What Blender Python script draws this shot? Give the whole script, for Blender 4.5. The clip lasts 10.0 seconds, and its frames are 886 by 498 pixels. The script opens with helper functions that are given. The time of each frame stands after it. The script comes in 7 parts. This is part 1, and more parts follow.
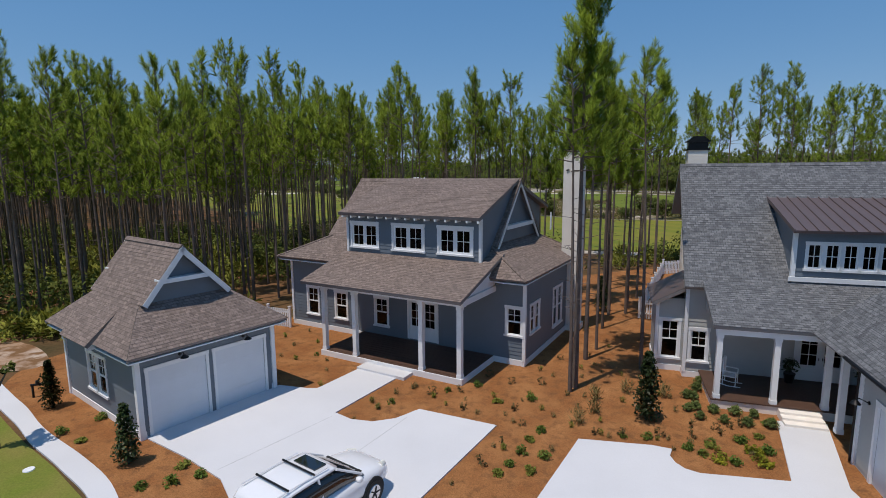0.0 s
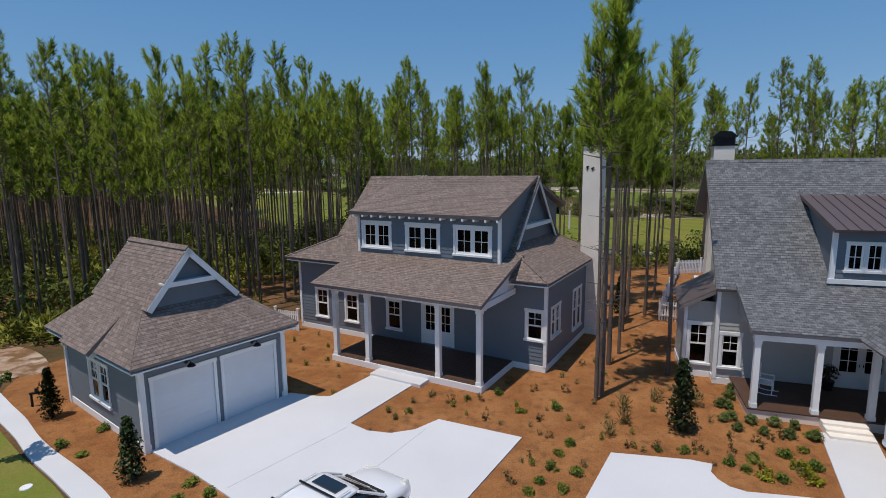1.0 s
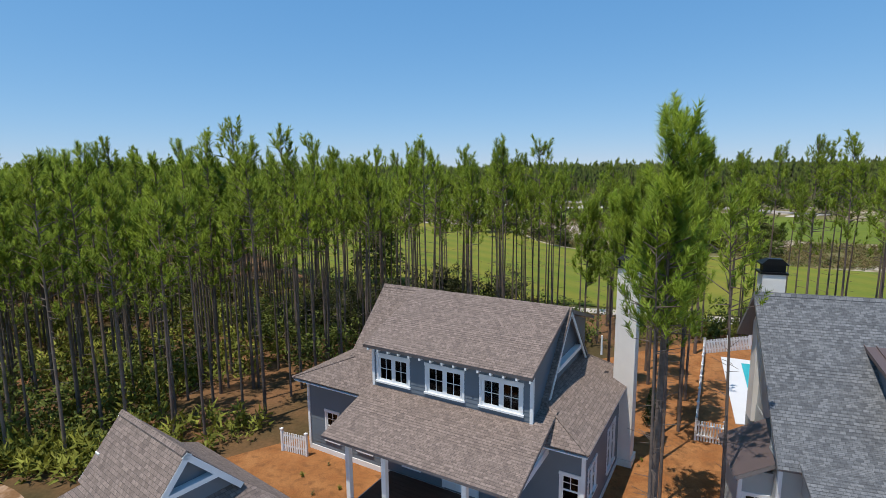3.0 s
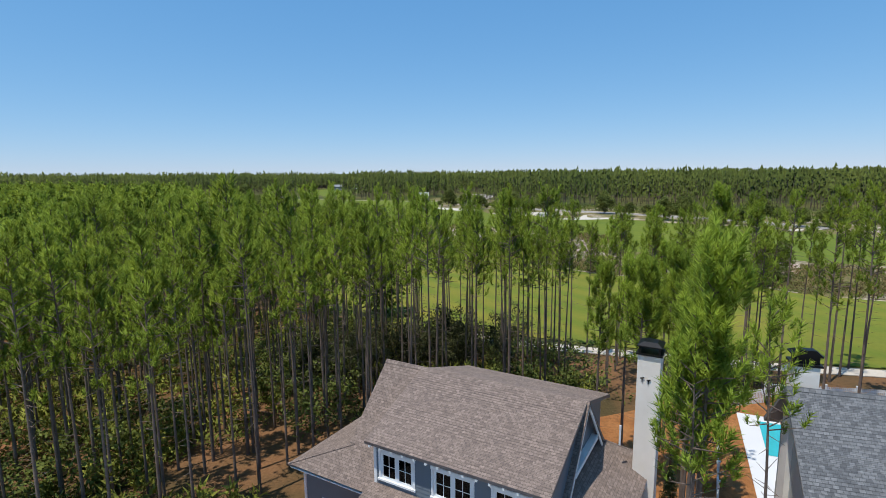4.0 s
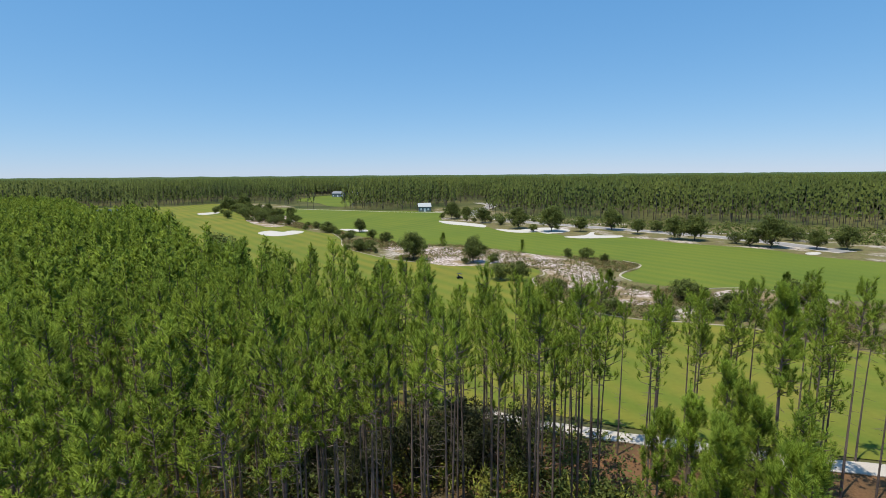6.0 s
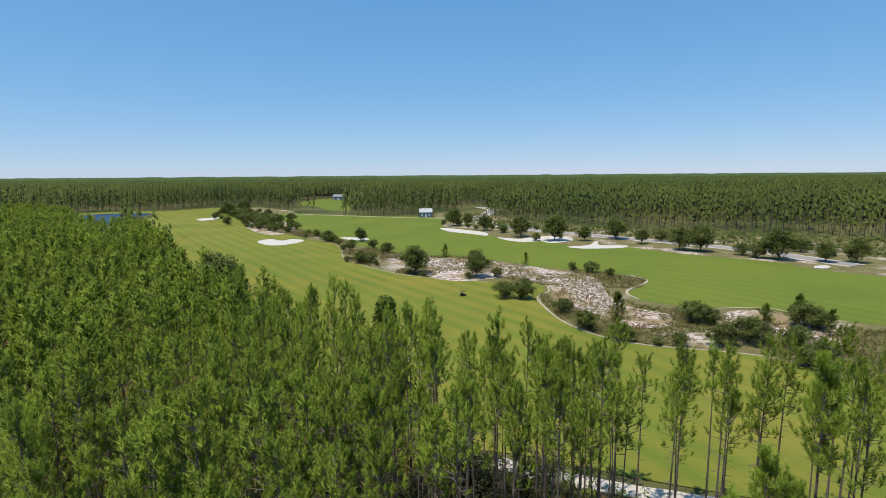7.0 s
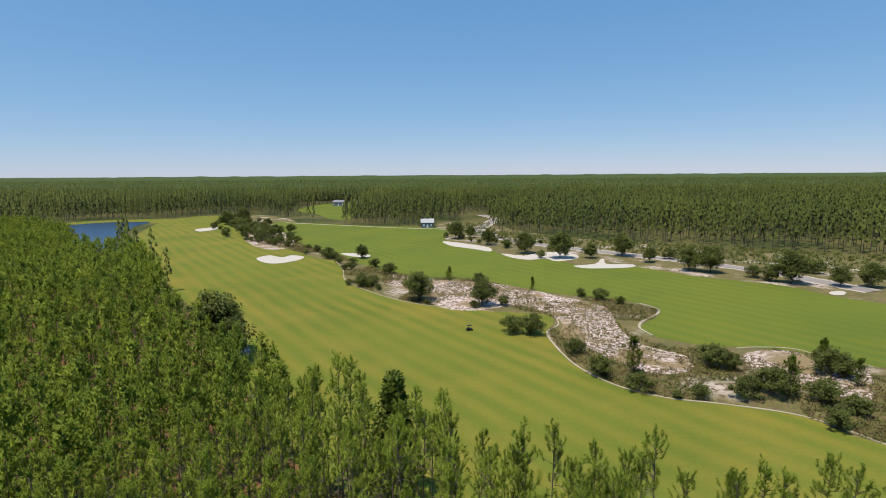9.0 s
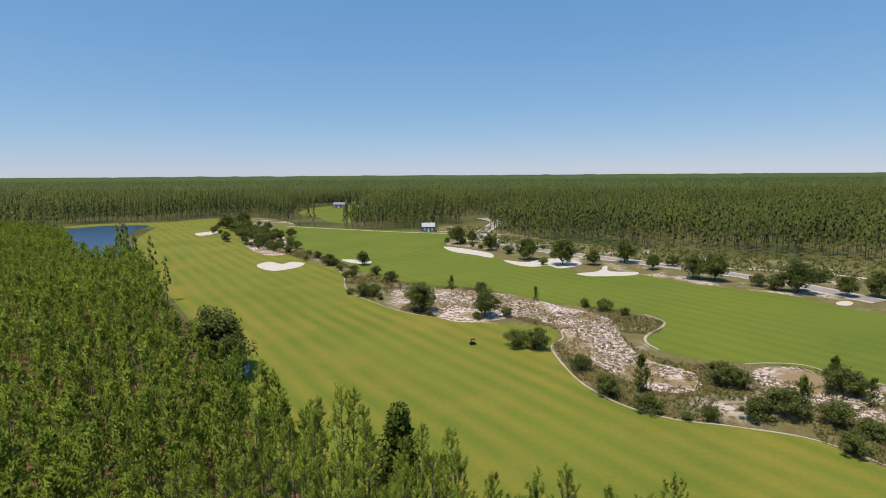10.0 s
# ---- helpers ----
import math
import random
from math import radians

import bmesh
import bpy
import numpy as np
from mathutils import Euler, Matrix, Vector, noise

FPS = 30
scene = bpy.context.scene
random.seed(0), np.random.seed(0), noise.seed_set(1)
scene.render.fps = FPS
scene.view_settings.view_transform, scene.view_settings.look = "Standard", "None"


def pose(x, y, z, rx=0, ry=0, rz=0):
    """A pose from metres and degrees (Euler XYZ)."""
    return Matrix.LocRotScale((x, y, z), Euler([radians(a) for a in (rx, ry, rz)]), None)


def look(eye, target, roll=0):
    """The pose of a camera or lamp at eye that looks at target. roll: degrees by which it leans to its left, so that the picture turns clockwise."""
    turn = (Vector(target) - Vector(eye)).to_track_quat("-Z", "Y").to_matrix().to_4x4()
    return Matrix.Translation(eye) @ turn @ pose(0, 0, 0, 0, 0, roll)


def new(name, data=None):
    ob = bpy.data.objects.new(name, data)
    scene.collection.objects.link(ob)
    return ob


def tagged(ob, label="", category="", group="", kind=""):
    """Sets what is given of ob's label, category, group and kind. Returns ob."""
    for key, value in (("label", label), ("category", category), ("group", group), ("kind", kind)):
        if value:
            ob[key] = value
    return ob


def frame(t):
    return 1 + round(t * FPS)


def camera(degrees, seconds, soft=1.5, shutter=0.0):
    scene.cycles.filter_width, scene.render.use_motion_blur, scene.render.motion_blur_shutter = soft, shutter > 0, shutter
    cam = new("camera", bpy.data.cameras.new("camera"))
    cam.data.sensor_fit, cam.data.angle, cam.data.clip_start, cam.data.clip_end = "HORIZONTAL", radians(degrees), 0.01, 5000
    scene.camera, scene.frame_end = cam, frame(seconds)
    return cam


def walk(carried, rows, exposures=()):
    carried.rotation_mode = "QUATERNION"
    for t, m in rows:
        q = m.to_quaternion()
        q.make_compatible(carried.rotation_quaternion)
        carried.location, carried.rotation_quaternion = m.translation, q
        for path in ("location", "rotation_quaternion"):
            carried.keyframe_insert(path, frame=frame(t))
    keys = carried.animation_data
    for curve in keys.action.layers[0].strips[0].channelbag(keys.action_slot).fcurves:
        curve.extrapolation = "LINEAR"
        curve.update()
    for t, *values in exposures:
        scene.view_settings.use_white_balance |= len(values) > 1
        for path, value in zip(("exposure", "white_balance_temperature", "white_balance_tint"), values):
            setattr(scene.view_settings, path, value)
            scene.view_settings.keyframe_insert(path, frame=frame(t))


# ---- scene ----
cam = camera(81.5, 10.0, soft=0.9)
PATH = [
    (0.0, -0.015, 0.134, 9.327, 0.095, -8.549, 0.438),
    (0.5, -0.376, 0.617, 9.199, 0.193, -8.632, 0.478),
    (1.0, -0.723, 1.242, 9.270, 0.256, -8.726, 0.552),
    (1.5, -1.029, 1.912, 10.096, 0.298, -8.794, 0.614),
    (2.0, -1.287, 2.650, 11.673, 0.360, -8.795, 0.579),
    (2.5, -1.522, 3.511, 13.487, 0.427, -8.741, 0.512),
    (4.0, -2.095, 6.758, 18.851, 0.216, -8.462, 0.441),
    (4.5, -2.336, 8.284, 20.528, 0.253, -8.371, 0.443),
    (5.0, -2.595, 9.993, 22.012, 0.283, -8.322, 0.428),
    (5.5, -2.846, 11.497, 23.425, 0.271, -8.317, 0.380),
    (6.0, -3.187, 13.255, 24.997, 0.304, -8.355, 0.441),
    (7.5, -4.172, 17.840, 30.260, 0.347, -8.378, 0.403),
    (8.0, -4.578, 19.245, 31.922, 0.311, -8.423, 0.405),
    (8.5, -4.853, 20.641, 33.734, 0.308, -8.444, 0.397),
    (9.0, -5.138, 21.902, 35.375, 0.324, -8.459, 0.369),
    (9.5, -5.431, 23.056, 36.797, 0.332, -8.463, 0.336),
    (10.0, -5.773, 24.052, 37.975, 0.330, -8.485, 0.367),
]
walk(cam, [(t, pose(x, y, z, 90 + pitch, roll, yaw)) for t, x, y, z, yaw, pitch, roll in PATH],
     [(0.0, -0.23, 6570, 12), (1.5, -0.23, 6560, 11), (2.5, 0.12, 6500, 9), (4.0, 0.24, 6400, 7), (6.0, 0.24, 6400, 7), (7.5, 0.22, 6550, 9), (10.0, 0.12, 6950, 13)])

# ---- light ----
SUN_AZ, SUN_EL = radians(231), radians(72)   # azimuth clockwise from +y, high early-afternoon sun
world = bpy.data.worlds.new("sky")
scene.world = world
world.use_nodes = True
wn = world.node_tree.nodes
sky = wn.new("ShaderNodeTexSky")
sky.sky_type, sky.sun_disc = "NISHITA", False
sky.sun_elevation, sky.sun_rotation = SUN_EL, SUN_AZ
sky.air_density, sky.dust_density, sky.ozone_density = 1.0, 0.0, 0.5
sky.altitude = 1500
wn["Background"].inputs[1].default_value = 0.132
# clear, slightly hazy summer air: each channel of the sky's light keeps its own steepness towards the horizon
split, join = wn.new("ShaderNodeSeparateColor"), wn.new("ShaderNodeCombineColor")
world.node_tree.links.new(sky.outputs[0], split.inputs[0])
for i, (gain, steep) in enumerate(((0.65, 0.775), (1.44, 0.5), (2.72, 0.345))):
    power, times = wn.new("ShaderNodeMath"), wn.new("ShaderNodeMath")
    power.operation, times.operation = "POWER", "MULTIPLY"
    power.inputs[1].default_value, times.inputs[1].default_value = steep, gain
    world.node_tree.links.new(split.outputs[i], power.inputs[0])
    world.node_tree.links.new(power.outputs[0], times.inputs[0])
    world.node_tree.links.new(times.outputs[0], join.inputs[i])
world.node_tree.links.new(join.outputs[0], wn["Background"].inputs[0])
sun = new("sun", bpy.data.lights.new("sun", "SUN"))
sun.data.energy, sun.data.angle, sun.data.color = 3.85, radians(0.53), (1.0, 0.93, 0.83)
sun_dir = Vector((math.sin(SUN_AZ) * math.cos(SUN_EL), math.cos(SUN_AZ) * math.cos(SUN_EL), math.sin(SUN_EL)))
sun.matrix_world = look(sun_dir * 60, (0, 0, 0))


# ---- materials ----
def material(name, colour, rough=0.8, metal=0.0, spread=0.25, scale=6.0, fine=60.0, bump=0.15, second=None,
             per_object=0.0, per_island=0.0, coat=0.0, lift=0.02):
    """A principled surface whose colour varies at two scales, with fine relief."""
    m = bpy.data.materials.new(name)
    m.use_nodes = True
    n, l = m.node_tree.nodes, m.node_tree.links
    bsdf = n["Principled BSDF"]
    bsdf.inputs["Roughness"].default_value, bsdf.inputs["Metallic"].default_value = rough, metal
    bsdf.inputs["Coat Weight"].default_value = coat
    co = n.new("ShaderNodeTexCoord")
    big, small = n.new("ShaderNodeTexNoise"), n.new("ShaderNodeTexNoise")
    for tex, s in ((big, scale), (small, fine)):
        tex.inputs["Scale"].default_value, tex.inputs["Detail"].default_value = s, 4.0
        l.new(co.outputs["Object"], tex.inputs["Vector"])
    c = Vector(colour)
    d = Vector(second) if second else c * (1.0 - spread)
    ramp = n.new("ShaderNodeValToRGB")
    ramp.color_ramp.elements[0].position, ramp.color_ramp.elements[1].position = 0.35, 0.68
    ramp.color_ramp.elements[0].color, ramp.color_ramp.elements[1].color = (*d, 1), (*c, 1)
    l.new(big.outputs["Fac"], ramp.inputs["Fac"])
    hsv = n.new("ShaderNodeHueSaturation")
    l.new(ramp.outputs["Color"], hsv.inputs["Color"])
    value = n.new("ShaderNodeMapRange")
    value.inputs["To Min"].default_value, value.inputs["To Max"].default_value = 1 - spread, 1 + spread
    l.new(small.outputs["Fac"], value.inputs["Value"])
    last = value.outputs["Result"]
    for amount, kind, out in ((per_object, "ShaderNodeObjectInfo", "Random"), (per_island, "ShaderNodeNewGeometry", "Random Per Island")):
        if amount:
            src, rng, mul = n.new(kind), n.new("ShaderNodeMapRange"), n.new("ShaderNodeMath")
            rng.inputs["To Min"].default_value, rng.inputs["To Max"].default_value = 1 - amount, 1 + amount
            mul.operation = "MULTIPLY"
            l.new(src.outputs[out], rng.inputs["Value"])
            l.new(rng.outputs["Result"], mul.inputs[0])
            l.new(last, mul.inputs[1])
            last = mul.outputs[0]
    l.new(last, hsv.inputs["Value"])
    l.new(hsv.outputs["Color"], bsdf.inputs["Base Color"])
    if bump:
        b = n.new("ShaderNodeBump")
        b.inputs["Strength"].default_value, b.inputs["Distance"].default_value = bump, lift
        l.new(small.outputs["Fac"], b.inputs["Height"])
        l.new(b.outputs["Normal"], bsdf.inputs["Normal"])
    return m


def shingle_material(name, a, b, mortar):
    """Laminated roof shingles: tabs of uneven tone in courses."""
    m = material(name, a, rough=0.9, spread=0.18, scale=0.7, fine=120, bump=0.3)
    n, l = m.node_tree.nodes, m.node_tree.links
    uv = n.new("ShaderNodeUVMap")
    brick = n.new("ShaderNodeTexBrick")
    brick.inputs["Scale"].default_value = 1.0
    brick.inputs["Brick Width"].default_value, brick.inputs["Row Height"].default_value = 0.21, 0.14
    brick.inputs["Mortar Size"].default_value, brick.inputs["Mortar Smooth"].default_value = 0.008, 0.2
    brick.inputs["Color1"].default_value, brick.inputs["Color2"].default_value = (*a, 1), (*b, 1)
    brick.inputs["Mortar"].default_value = (*mortar, 1)
    brick.inputs["Bias"].default_value = -0.1
    l.new(uv.outputs["UV"], brick.inputs["Vector"])
    noise_tex = n.new("ShaderNodeTexNoise")
    noise_tex.inputs["Scale"].default_value, noise_tex.inputs["Detail"].default_value = 7.0, 8
    l.new(uv.outputs["UV"], noise_tex.inputs["Vector"])
    mix = n.new("ShaderNodeMixRGB")
    mix.blend_type = "OVERLAY"
    mix.inputs["Fac"].default_value = 0.55
    l.new(brick.outputs["Color"], mix.inputs["Color1"])
    l.new(noise_tex.outputs["Fac"], mix.inputs["Color2"])
    hsv = [x for x in n if x.bl_idname == "ShaderNodeHueSaturation"][0]
    l.new(mix.outputs["Color"], hsv.inputs["Color"])
    return m


def leaf_material(name, colour, second, gloss=0.6, per_object=0.18, per_island=0.35, scale=0.25, through_light=0.30, relief=0.0, shine=0.12):
    """Foliage: uneven greens, a little light let through."""
    m = material(name, colour, rough=gloss, spread=0.30, scale=scale, fine=11.0, bump=relief, lift=0.06, second=second, per_object=per_object, per_island=per_island)
    n, l = m.node_tree.nodes, m.node_tree.links
    out, bsdf = n["Material Output"], n["Principled BSDF"]
    tr, mix = n.new("ShaderNodeBsdfTranslucent"), n.new("ShaderNodeMixShader")
    hsv = [x for x in n if x.bl_idname == "ShaderNodeHueSaturation"][0]
    bsdf.inputs["Specular IOR Level"].default_value = shine
    l.new(hsv.outputs["Color"], tr.inputs["Color"])
    mix.inputs["Fac"].default_value = through_light
    l.new(bsdf.outputs[0], mix.inputs[1])
    l.new(tr.outputs[0], mix.inputs[2])
    l.new(mix.outputs[0], out.inputs["Surface"])
    return m


def glass_material(name, tint=(0.06, 0.07, 0.075)):
    m = bpy.data.materials.new(name)
    m.use_nodes = True
    b = m.node_tree.nodes["Principled BSDF"]
    b.inputs["Base Color"].default_value, b.inputs["Roughness"].default_value = (*tint, 1), 0.02
    b.inputs["Transmission Weight"].default_value = 1.0
    b.inputs["IOR"].default_value, b.inputs["Specular IOR Level"].default_value = 1.3, 0.3
    return m


M = {
    "siding": material("blue_grey_siding", (0.146, 0.176, 0.210), 0.55, spread=0.06, scale=1.2, fine=25, bump=0.05),
    "siding_light": material("pale_grey_siding", (0.43, 0.44, 0.43), 0.55, spread=0.06, scale=1.2, fine=25, bump=0.05),
    "trim": material("white_trim_paint", (0.82, 0.83, 0.84), 0.45, spread=0.05, scale=2, fine=40, bump=0.03),
    "door_white": material("white_garage_door_paint", (0.70, 0.73, 0.77), 0.4, spread=0.04, scale=1.5, fine=30, bump=0.03),
    "stucco": material("cream_stucco", (0.88, 0.82, 0.75), 0.9, spread=0.08, scale=1.0, fine=80, bump=0.4),
    "shingle": shingle_material("brown_grey_shingles", (0.255, 0.195, 0.168), (0.155, 0.117, 0.101), (0.098, 0.076, 0.067)),
    "shingle_grey": shingle_material("slate_grey_shingles", (0.180, 0.185, 0.197), (0.084, 0.088, 0.097), (0.058, 0.061, 0.068)),
    "metal_roof": material("bronze_metal_roof", (0.17, 0.125, 0.12), 0.45, metal=0.4, spread=0.06, scale=1, fine=20, bump=0.03),
    "fascia": material("grey_brown_fascia", (0.20, 0.18, 0.175), 0.6, spread=0.08, scale=2, fine=30, bump=0.03),
    "iron_grey": material("grey_painted_fascia", (0.22, 0.225, 0.235), 0.6, spread=0.06, scale=2, fine=30, bump=0.03),
    "concrete": material("pale_concrete", (0.64, 0.64, 0.66), 0.85, spread=0.07, scale=0.35, fine=30, bump=0.1),
    "deck": material("brown_porch_boards", (0.085, 0.045, 0.030), 0.55, spread=0.2, scale=3, fine=30, bump=0.1, per_object=0.15),
    "ceiling_paint": material("pale_porch_ceiling", (0.45, 0.50, 0.55), 0.6, spread=0.05),
    "glass": glass_material("window_glass"),
    # near-black that stands for the shade of unlit rooms behind the glass
    "dark": material("room_shade_black", (0.02, 0.022, 0.025), 0.9, spread=0.1, bump=0),
    "iron": material("black_iron", (0.02, 0.02, 0.022), 0.4, metal=0.7, spread=0.1, bump=0.05),
    "straw": material("orange_pine_straw", (0.375, 0.172, 0.067), 0.95, spread=0.65, scale=0.7, fine=26, bump=0.8, second=(0.270, 0.110, 0.040), lift=0.05),
    "floor": material("forest_floor", (0.22, 0.108, 0.053), 0.95, spread=0.4, scale=0.16, fine=5, bump=0.6, second=(0.075, 0.056, 0.026), lift=0.05),
    "lawn": material("lawn_grass", (0.150, 0.185, 0.030), 0.9, spread=0.35, scale=0.5, fine=20, bump=0.5, second=(0.21, 0.19, 0.05)),
    "sand": material("pale_sand", (0.56, 0.49, 0.41), 0.95, spread=0.18, scale=0.3, fine=6, bump=0.3),
    "bunker": material("white_bunker_sand", (0.57, 0.52, 0.45), 0.95, spread=0.06, scale=0.3, fine=6, bump=0.3),
    "joint": material("concrete_joint", (0.50, 0.50, 0.51), 0.9, spread=0.1, bump=0),
    "asphalt": material("pale_worn_road", (0.30, 0.27, 0.24), 0.9, spread=0.12, scale=0.05, fine=3, bump=0.1),
    "trunk": material("pine_bark", (0.200, 0.150, 0.122), 0.95, spread=0.4, scale=0.8, fine=12, bump=0.6, second=(0.105, 0.078, 0.064), per_object=0.25),
    "oak_bark": material("grey_oak_bark", (0.12, 0.10, 0.085), 0.95, spread=0.3, scale=1, fine=10, bump=0.5),
    "needles": leaf_material("pine_needles", (0.275, 0.355, 0.044), (0.130, 0.200, 0.028), relief=0.0, through_light=0.42, per_island=0.22),
    # lighter copy of the pine needles, sunlit brightness put into its colour
    "needles_lit": leaf_material("lit_pine_needles", (0.305, 0.400, 0.050), (0.170, 0.260, 0.036), through_light=0.45, per_island=0.2),
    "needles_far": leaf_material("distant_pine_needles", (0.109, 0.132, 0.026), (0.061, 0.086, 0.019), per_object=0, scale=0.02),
    "leaf_dark": leaf_material("dark_glossy_leaves", (0.075, 0.110, 0.034), (0.042, 0.066, 0.022), gloss=0.35, shine=0.4),
    # leaf colour darkened to carry the pines' shade on the thicket
    "leaf_shade": leaf_material("shade_darkened_leaves", (0.085, 0.092, 0.036), (0.052, 0.056, 0.024), through_light=0.35),
    "leaf_oak": leaf_material("oak_leaves", (0.175, 0.205, 0.050), (0.105, 0.132, 0.034), through_light=0.4),
    "leaf_gum": leaf_material("broad_green_leaves", (0.17, 0.24, 0.04), (0.10, 0.15, 0.03)),
    "leaf_box": leaf_material("boxwood_leaves", (0.21, 0.25, 0.08), (0.13, 0.17, 0.05)),
    "leaf_red": leaf_material("reddish_leaves", (0.16, 0.09, 0.045), (0.10, 0.09, 0.03)),
    "leaf_bright": leaf_material("bright_green_leaves", (0.27, 0.28, 0.050), (0.16, 0.18, 0.035)),
    "leaf_yellow": leaf_material("yellow_green_leaves", (0.42, 0.36, 0.03), (0.22, 0.26, 0.03)),
    "grass_dry": leaf_material("dry_grass_blades", (0.27, 0.20, 0.09), (0.15, 0.13, 0.05)),
    "car_paint": material("white_car_paint", (0.80, 0.80, 0.82), 0.25, spread=0.02, bump=0, coat=0.8),
    "rubber": material("black_rubber", (0.02, 0.02, 0.02), 0.8, spread=0.2, fine=60, bump=0.1),
    "chrome": material("alloy_metal", (0.6, 0.6, 0.62), 0.25, metal=1.0, spread=0.03, bump=0),
    "car_glass": material("dark_car_glass", (0.012, 0.014, 0.016), 0.06, spread=0.02, bump=0, coat=0.6),
    "lamp_glass": material("frosted_lamp_glass", (0.8, 0.78, 0.7), 0.3, spread=0.02, bump=0),
}


def position_noise(m, scale, lo, hi, colour_a, colour_b, rotation=0.0):
    """Lets a second, patchy colour into a material's ramp, at a scale of its own."""
    n, l = m.node_tree.nodes, m.node_tree.links
    hsv = [x for x in n if x.bl_idname == "ShaderNodeHueSaturation"][0]
    src = hsv.inputs["Color"].links[0].from_socket
    co = [x for x in n if x.bl_idname == "ShaderNodeTexCoord"][0]
    tex, ramp, mix = n.new("ShaderNodeTexNoise"), n.new("ShaderNodeValToRGB"), n.new("ShaderNodeMixRGB")
    tex.inputs["Scale"].default_value, tex.inputs["Detail"].default_value = scale, 6
    l.new(co.outputs["Object"], tex.inputs["Vector"])
    ramp.color_ramp.elements[0].position, ramp.color_ramp.elements[1].position = lo, hi
    l.new(tex.outputs["Fac"], ramp.inputs["Fac"])
    l.new(ramp.outputs["Color"], mix.inputs["Fac"])
    l.new(src, mix.inputs["Color1"])
    mix.inputs["Color2"].default_value = (*colour_b, 1)
    l.new(mix.outputs["Color"], hsv.inputs["Color"])
    return m


def fairway_material(name, colour, second, stripe, amount, patch):
    """Mown grass: mowing stripes that waver, and patches of another green."""
    m = position_noise(material(name, colour, 0.9, spread=0.14, scale=0.03, fine=1.5, bump=0.2, second=second), 0.045, 0.50, 0.72, None, patch)
    n, l = m.node_tree.nodes, m.node_tree.links
    co = [x for x in n if x.bl_idname == "ShaderNodeTexCoord"][0]
    turn, wave, fade = n.new("ShaderNodeMapping"), n.new("ShaderNodeTexWave"), n.new("ShaderNodeTexNoise")
    turn.inputs["Rotation"].default_value = (0, 0, radians(-36))
    wave.wave_type, wave.bands_direction, wave.wave_profile = "BANDS", "X", "SIN"
    wave.inputs["Scale"].default_value, wave.inputs["Distortion"].default_value = 0.060, 2.6
    wave.inputs["Detail"].default_value, wave.inputs["Detail Scale"].default_value = 3, 0.35
    fade.inputs["Scale"].default_value, fade.inputs["Detail"].default_value = 0.025, 3
    l.new(co.outputs["Object"], turn.inputs["Vector"])
    l.new(co.outputs["Object"], fade.inputs["Vector"])
    l.new(turn.outputs["Vector"], wave.inputs["Vector"])
    rng, mul = n.new("ShaderNodeMapRange"), n.new("ShaderNodeMath")
    rng.inputs["From Min"].default_value, rng.inputs["From Max"].default_value = 0.35, 0.65
    rng.inputs["To Min"].default_value, rng.inputs["To Max"].default_value = 0.25 * amount, amount
    l.new(fade.outputs["Fac"], rng.inputs["Value"])
    mul.operation = "MULTIPLY"
    l.new(wave.outputs["Fac"], mul.inputs[0])
    l.new(rng.outputs["Result"], mul.inputs[1])
    hsv = [x for x in n if x.bl_idname == "ShaderNodeHueSaturation"][0]
    src = hsv.inputs["Color"].links[0].from_socket
    mix = n.new("ShaderNodeMixRGB")
    mix.inputs["Color2"].default_value = (*stripe, 1)
    l.new(mul.outputs[0], mix.inputs["Fac"])
    l.new(src, mix.inputs["Color1"])
    l.new(mix.outputs["Color"], hsv.inputs["Color"])
    return m


M["fairway"] = fairway_material("mown_fairway", (0.158, 0.183, 0.026), (0.122, 0.156, 0.022), (0.245, 0.205, 0.034), 0.75, (0.215, 0.190, 0.034))
M["fairway_green"] = fairway_material("green_fairway", (0.135, 0.174, 0.024), (0.108, 0.150, 0.022), (0.185, 0.192, 0.028), 0.5, (0.145, 0.178, 0.022))
M["edging"] = material("tan_edging", (0.46, 0.40, 0.30), 0.95, spread=0.2, scale=0.2, fine=3, bump=0.2)
M["waste"] = position_noise(material("sandy_heath", (0.215, 0.175, 0.075), 0.95, spread=0.4, scale=0.16, fine=2.5, bump=0.6, second=(0.135, 0.132, 0.045)),
                            0.07, 0.54, 0.66, None, (0.50, 0.42, 0.35))
position_noise(M["waste"], 0.9, 0.52, 0.62, None, (0.15, 0.11, 0.06))
M["waste_sand"] = position_noise(material("pinkish_white_sand", (0.66, 0.55, 0.50), 0.95, spread=0.18, scale=0.15, fine=3, bump=0.4, second=(0.58, 0.47, 0.41)),
                                 1.0, 0.48, 0.58, None, (0.20, 0.14, 0.085))
position_noise(M["waste_sand"], 0.11, 0.47, 0.60, None, (0.27, 0.20, 0.105))
position_noise(M["straw"], 2.4, 0.50, 0.70, None, (0.215, 0.098, 0.040))
M["far_ground"] = material("distant_scrub", (0.14, 0.125, 0.045), 0.95, spread=0.3, scale=0.02, fine=0.5, bump=0.2, second=(0.05, 0.065, 0.02))
M["canopy"] = material("distant_canopy", (0.085, 0.115, 0.028), 0.9, spread=0.3, scale=0.012, fine=0.09, bump=0.5, second=(0.050, 0.075, 0.020), lift=3.0)
M["sand_floor"] = position_noise(material("sandy_forest_floor", (0.52, 0.43, 0.36), 0.95, spread=0.2, scale=0.5, fine=8, bump=0.5, second=(0.33, 0.20, 0.12)), 1.3, 0.42, 0.56, None, (0.20, 0.11, 0.055))
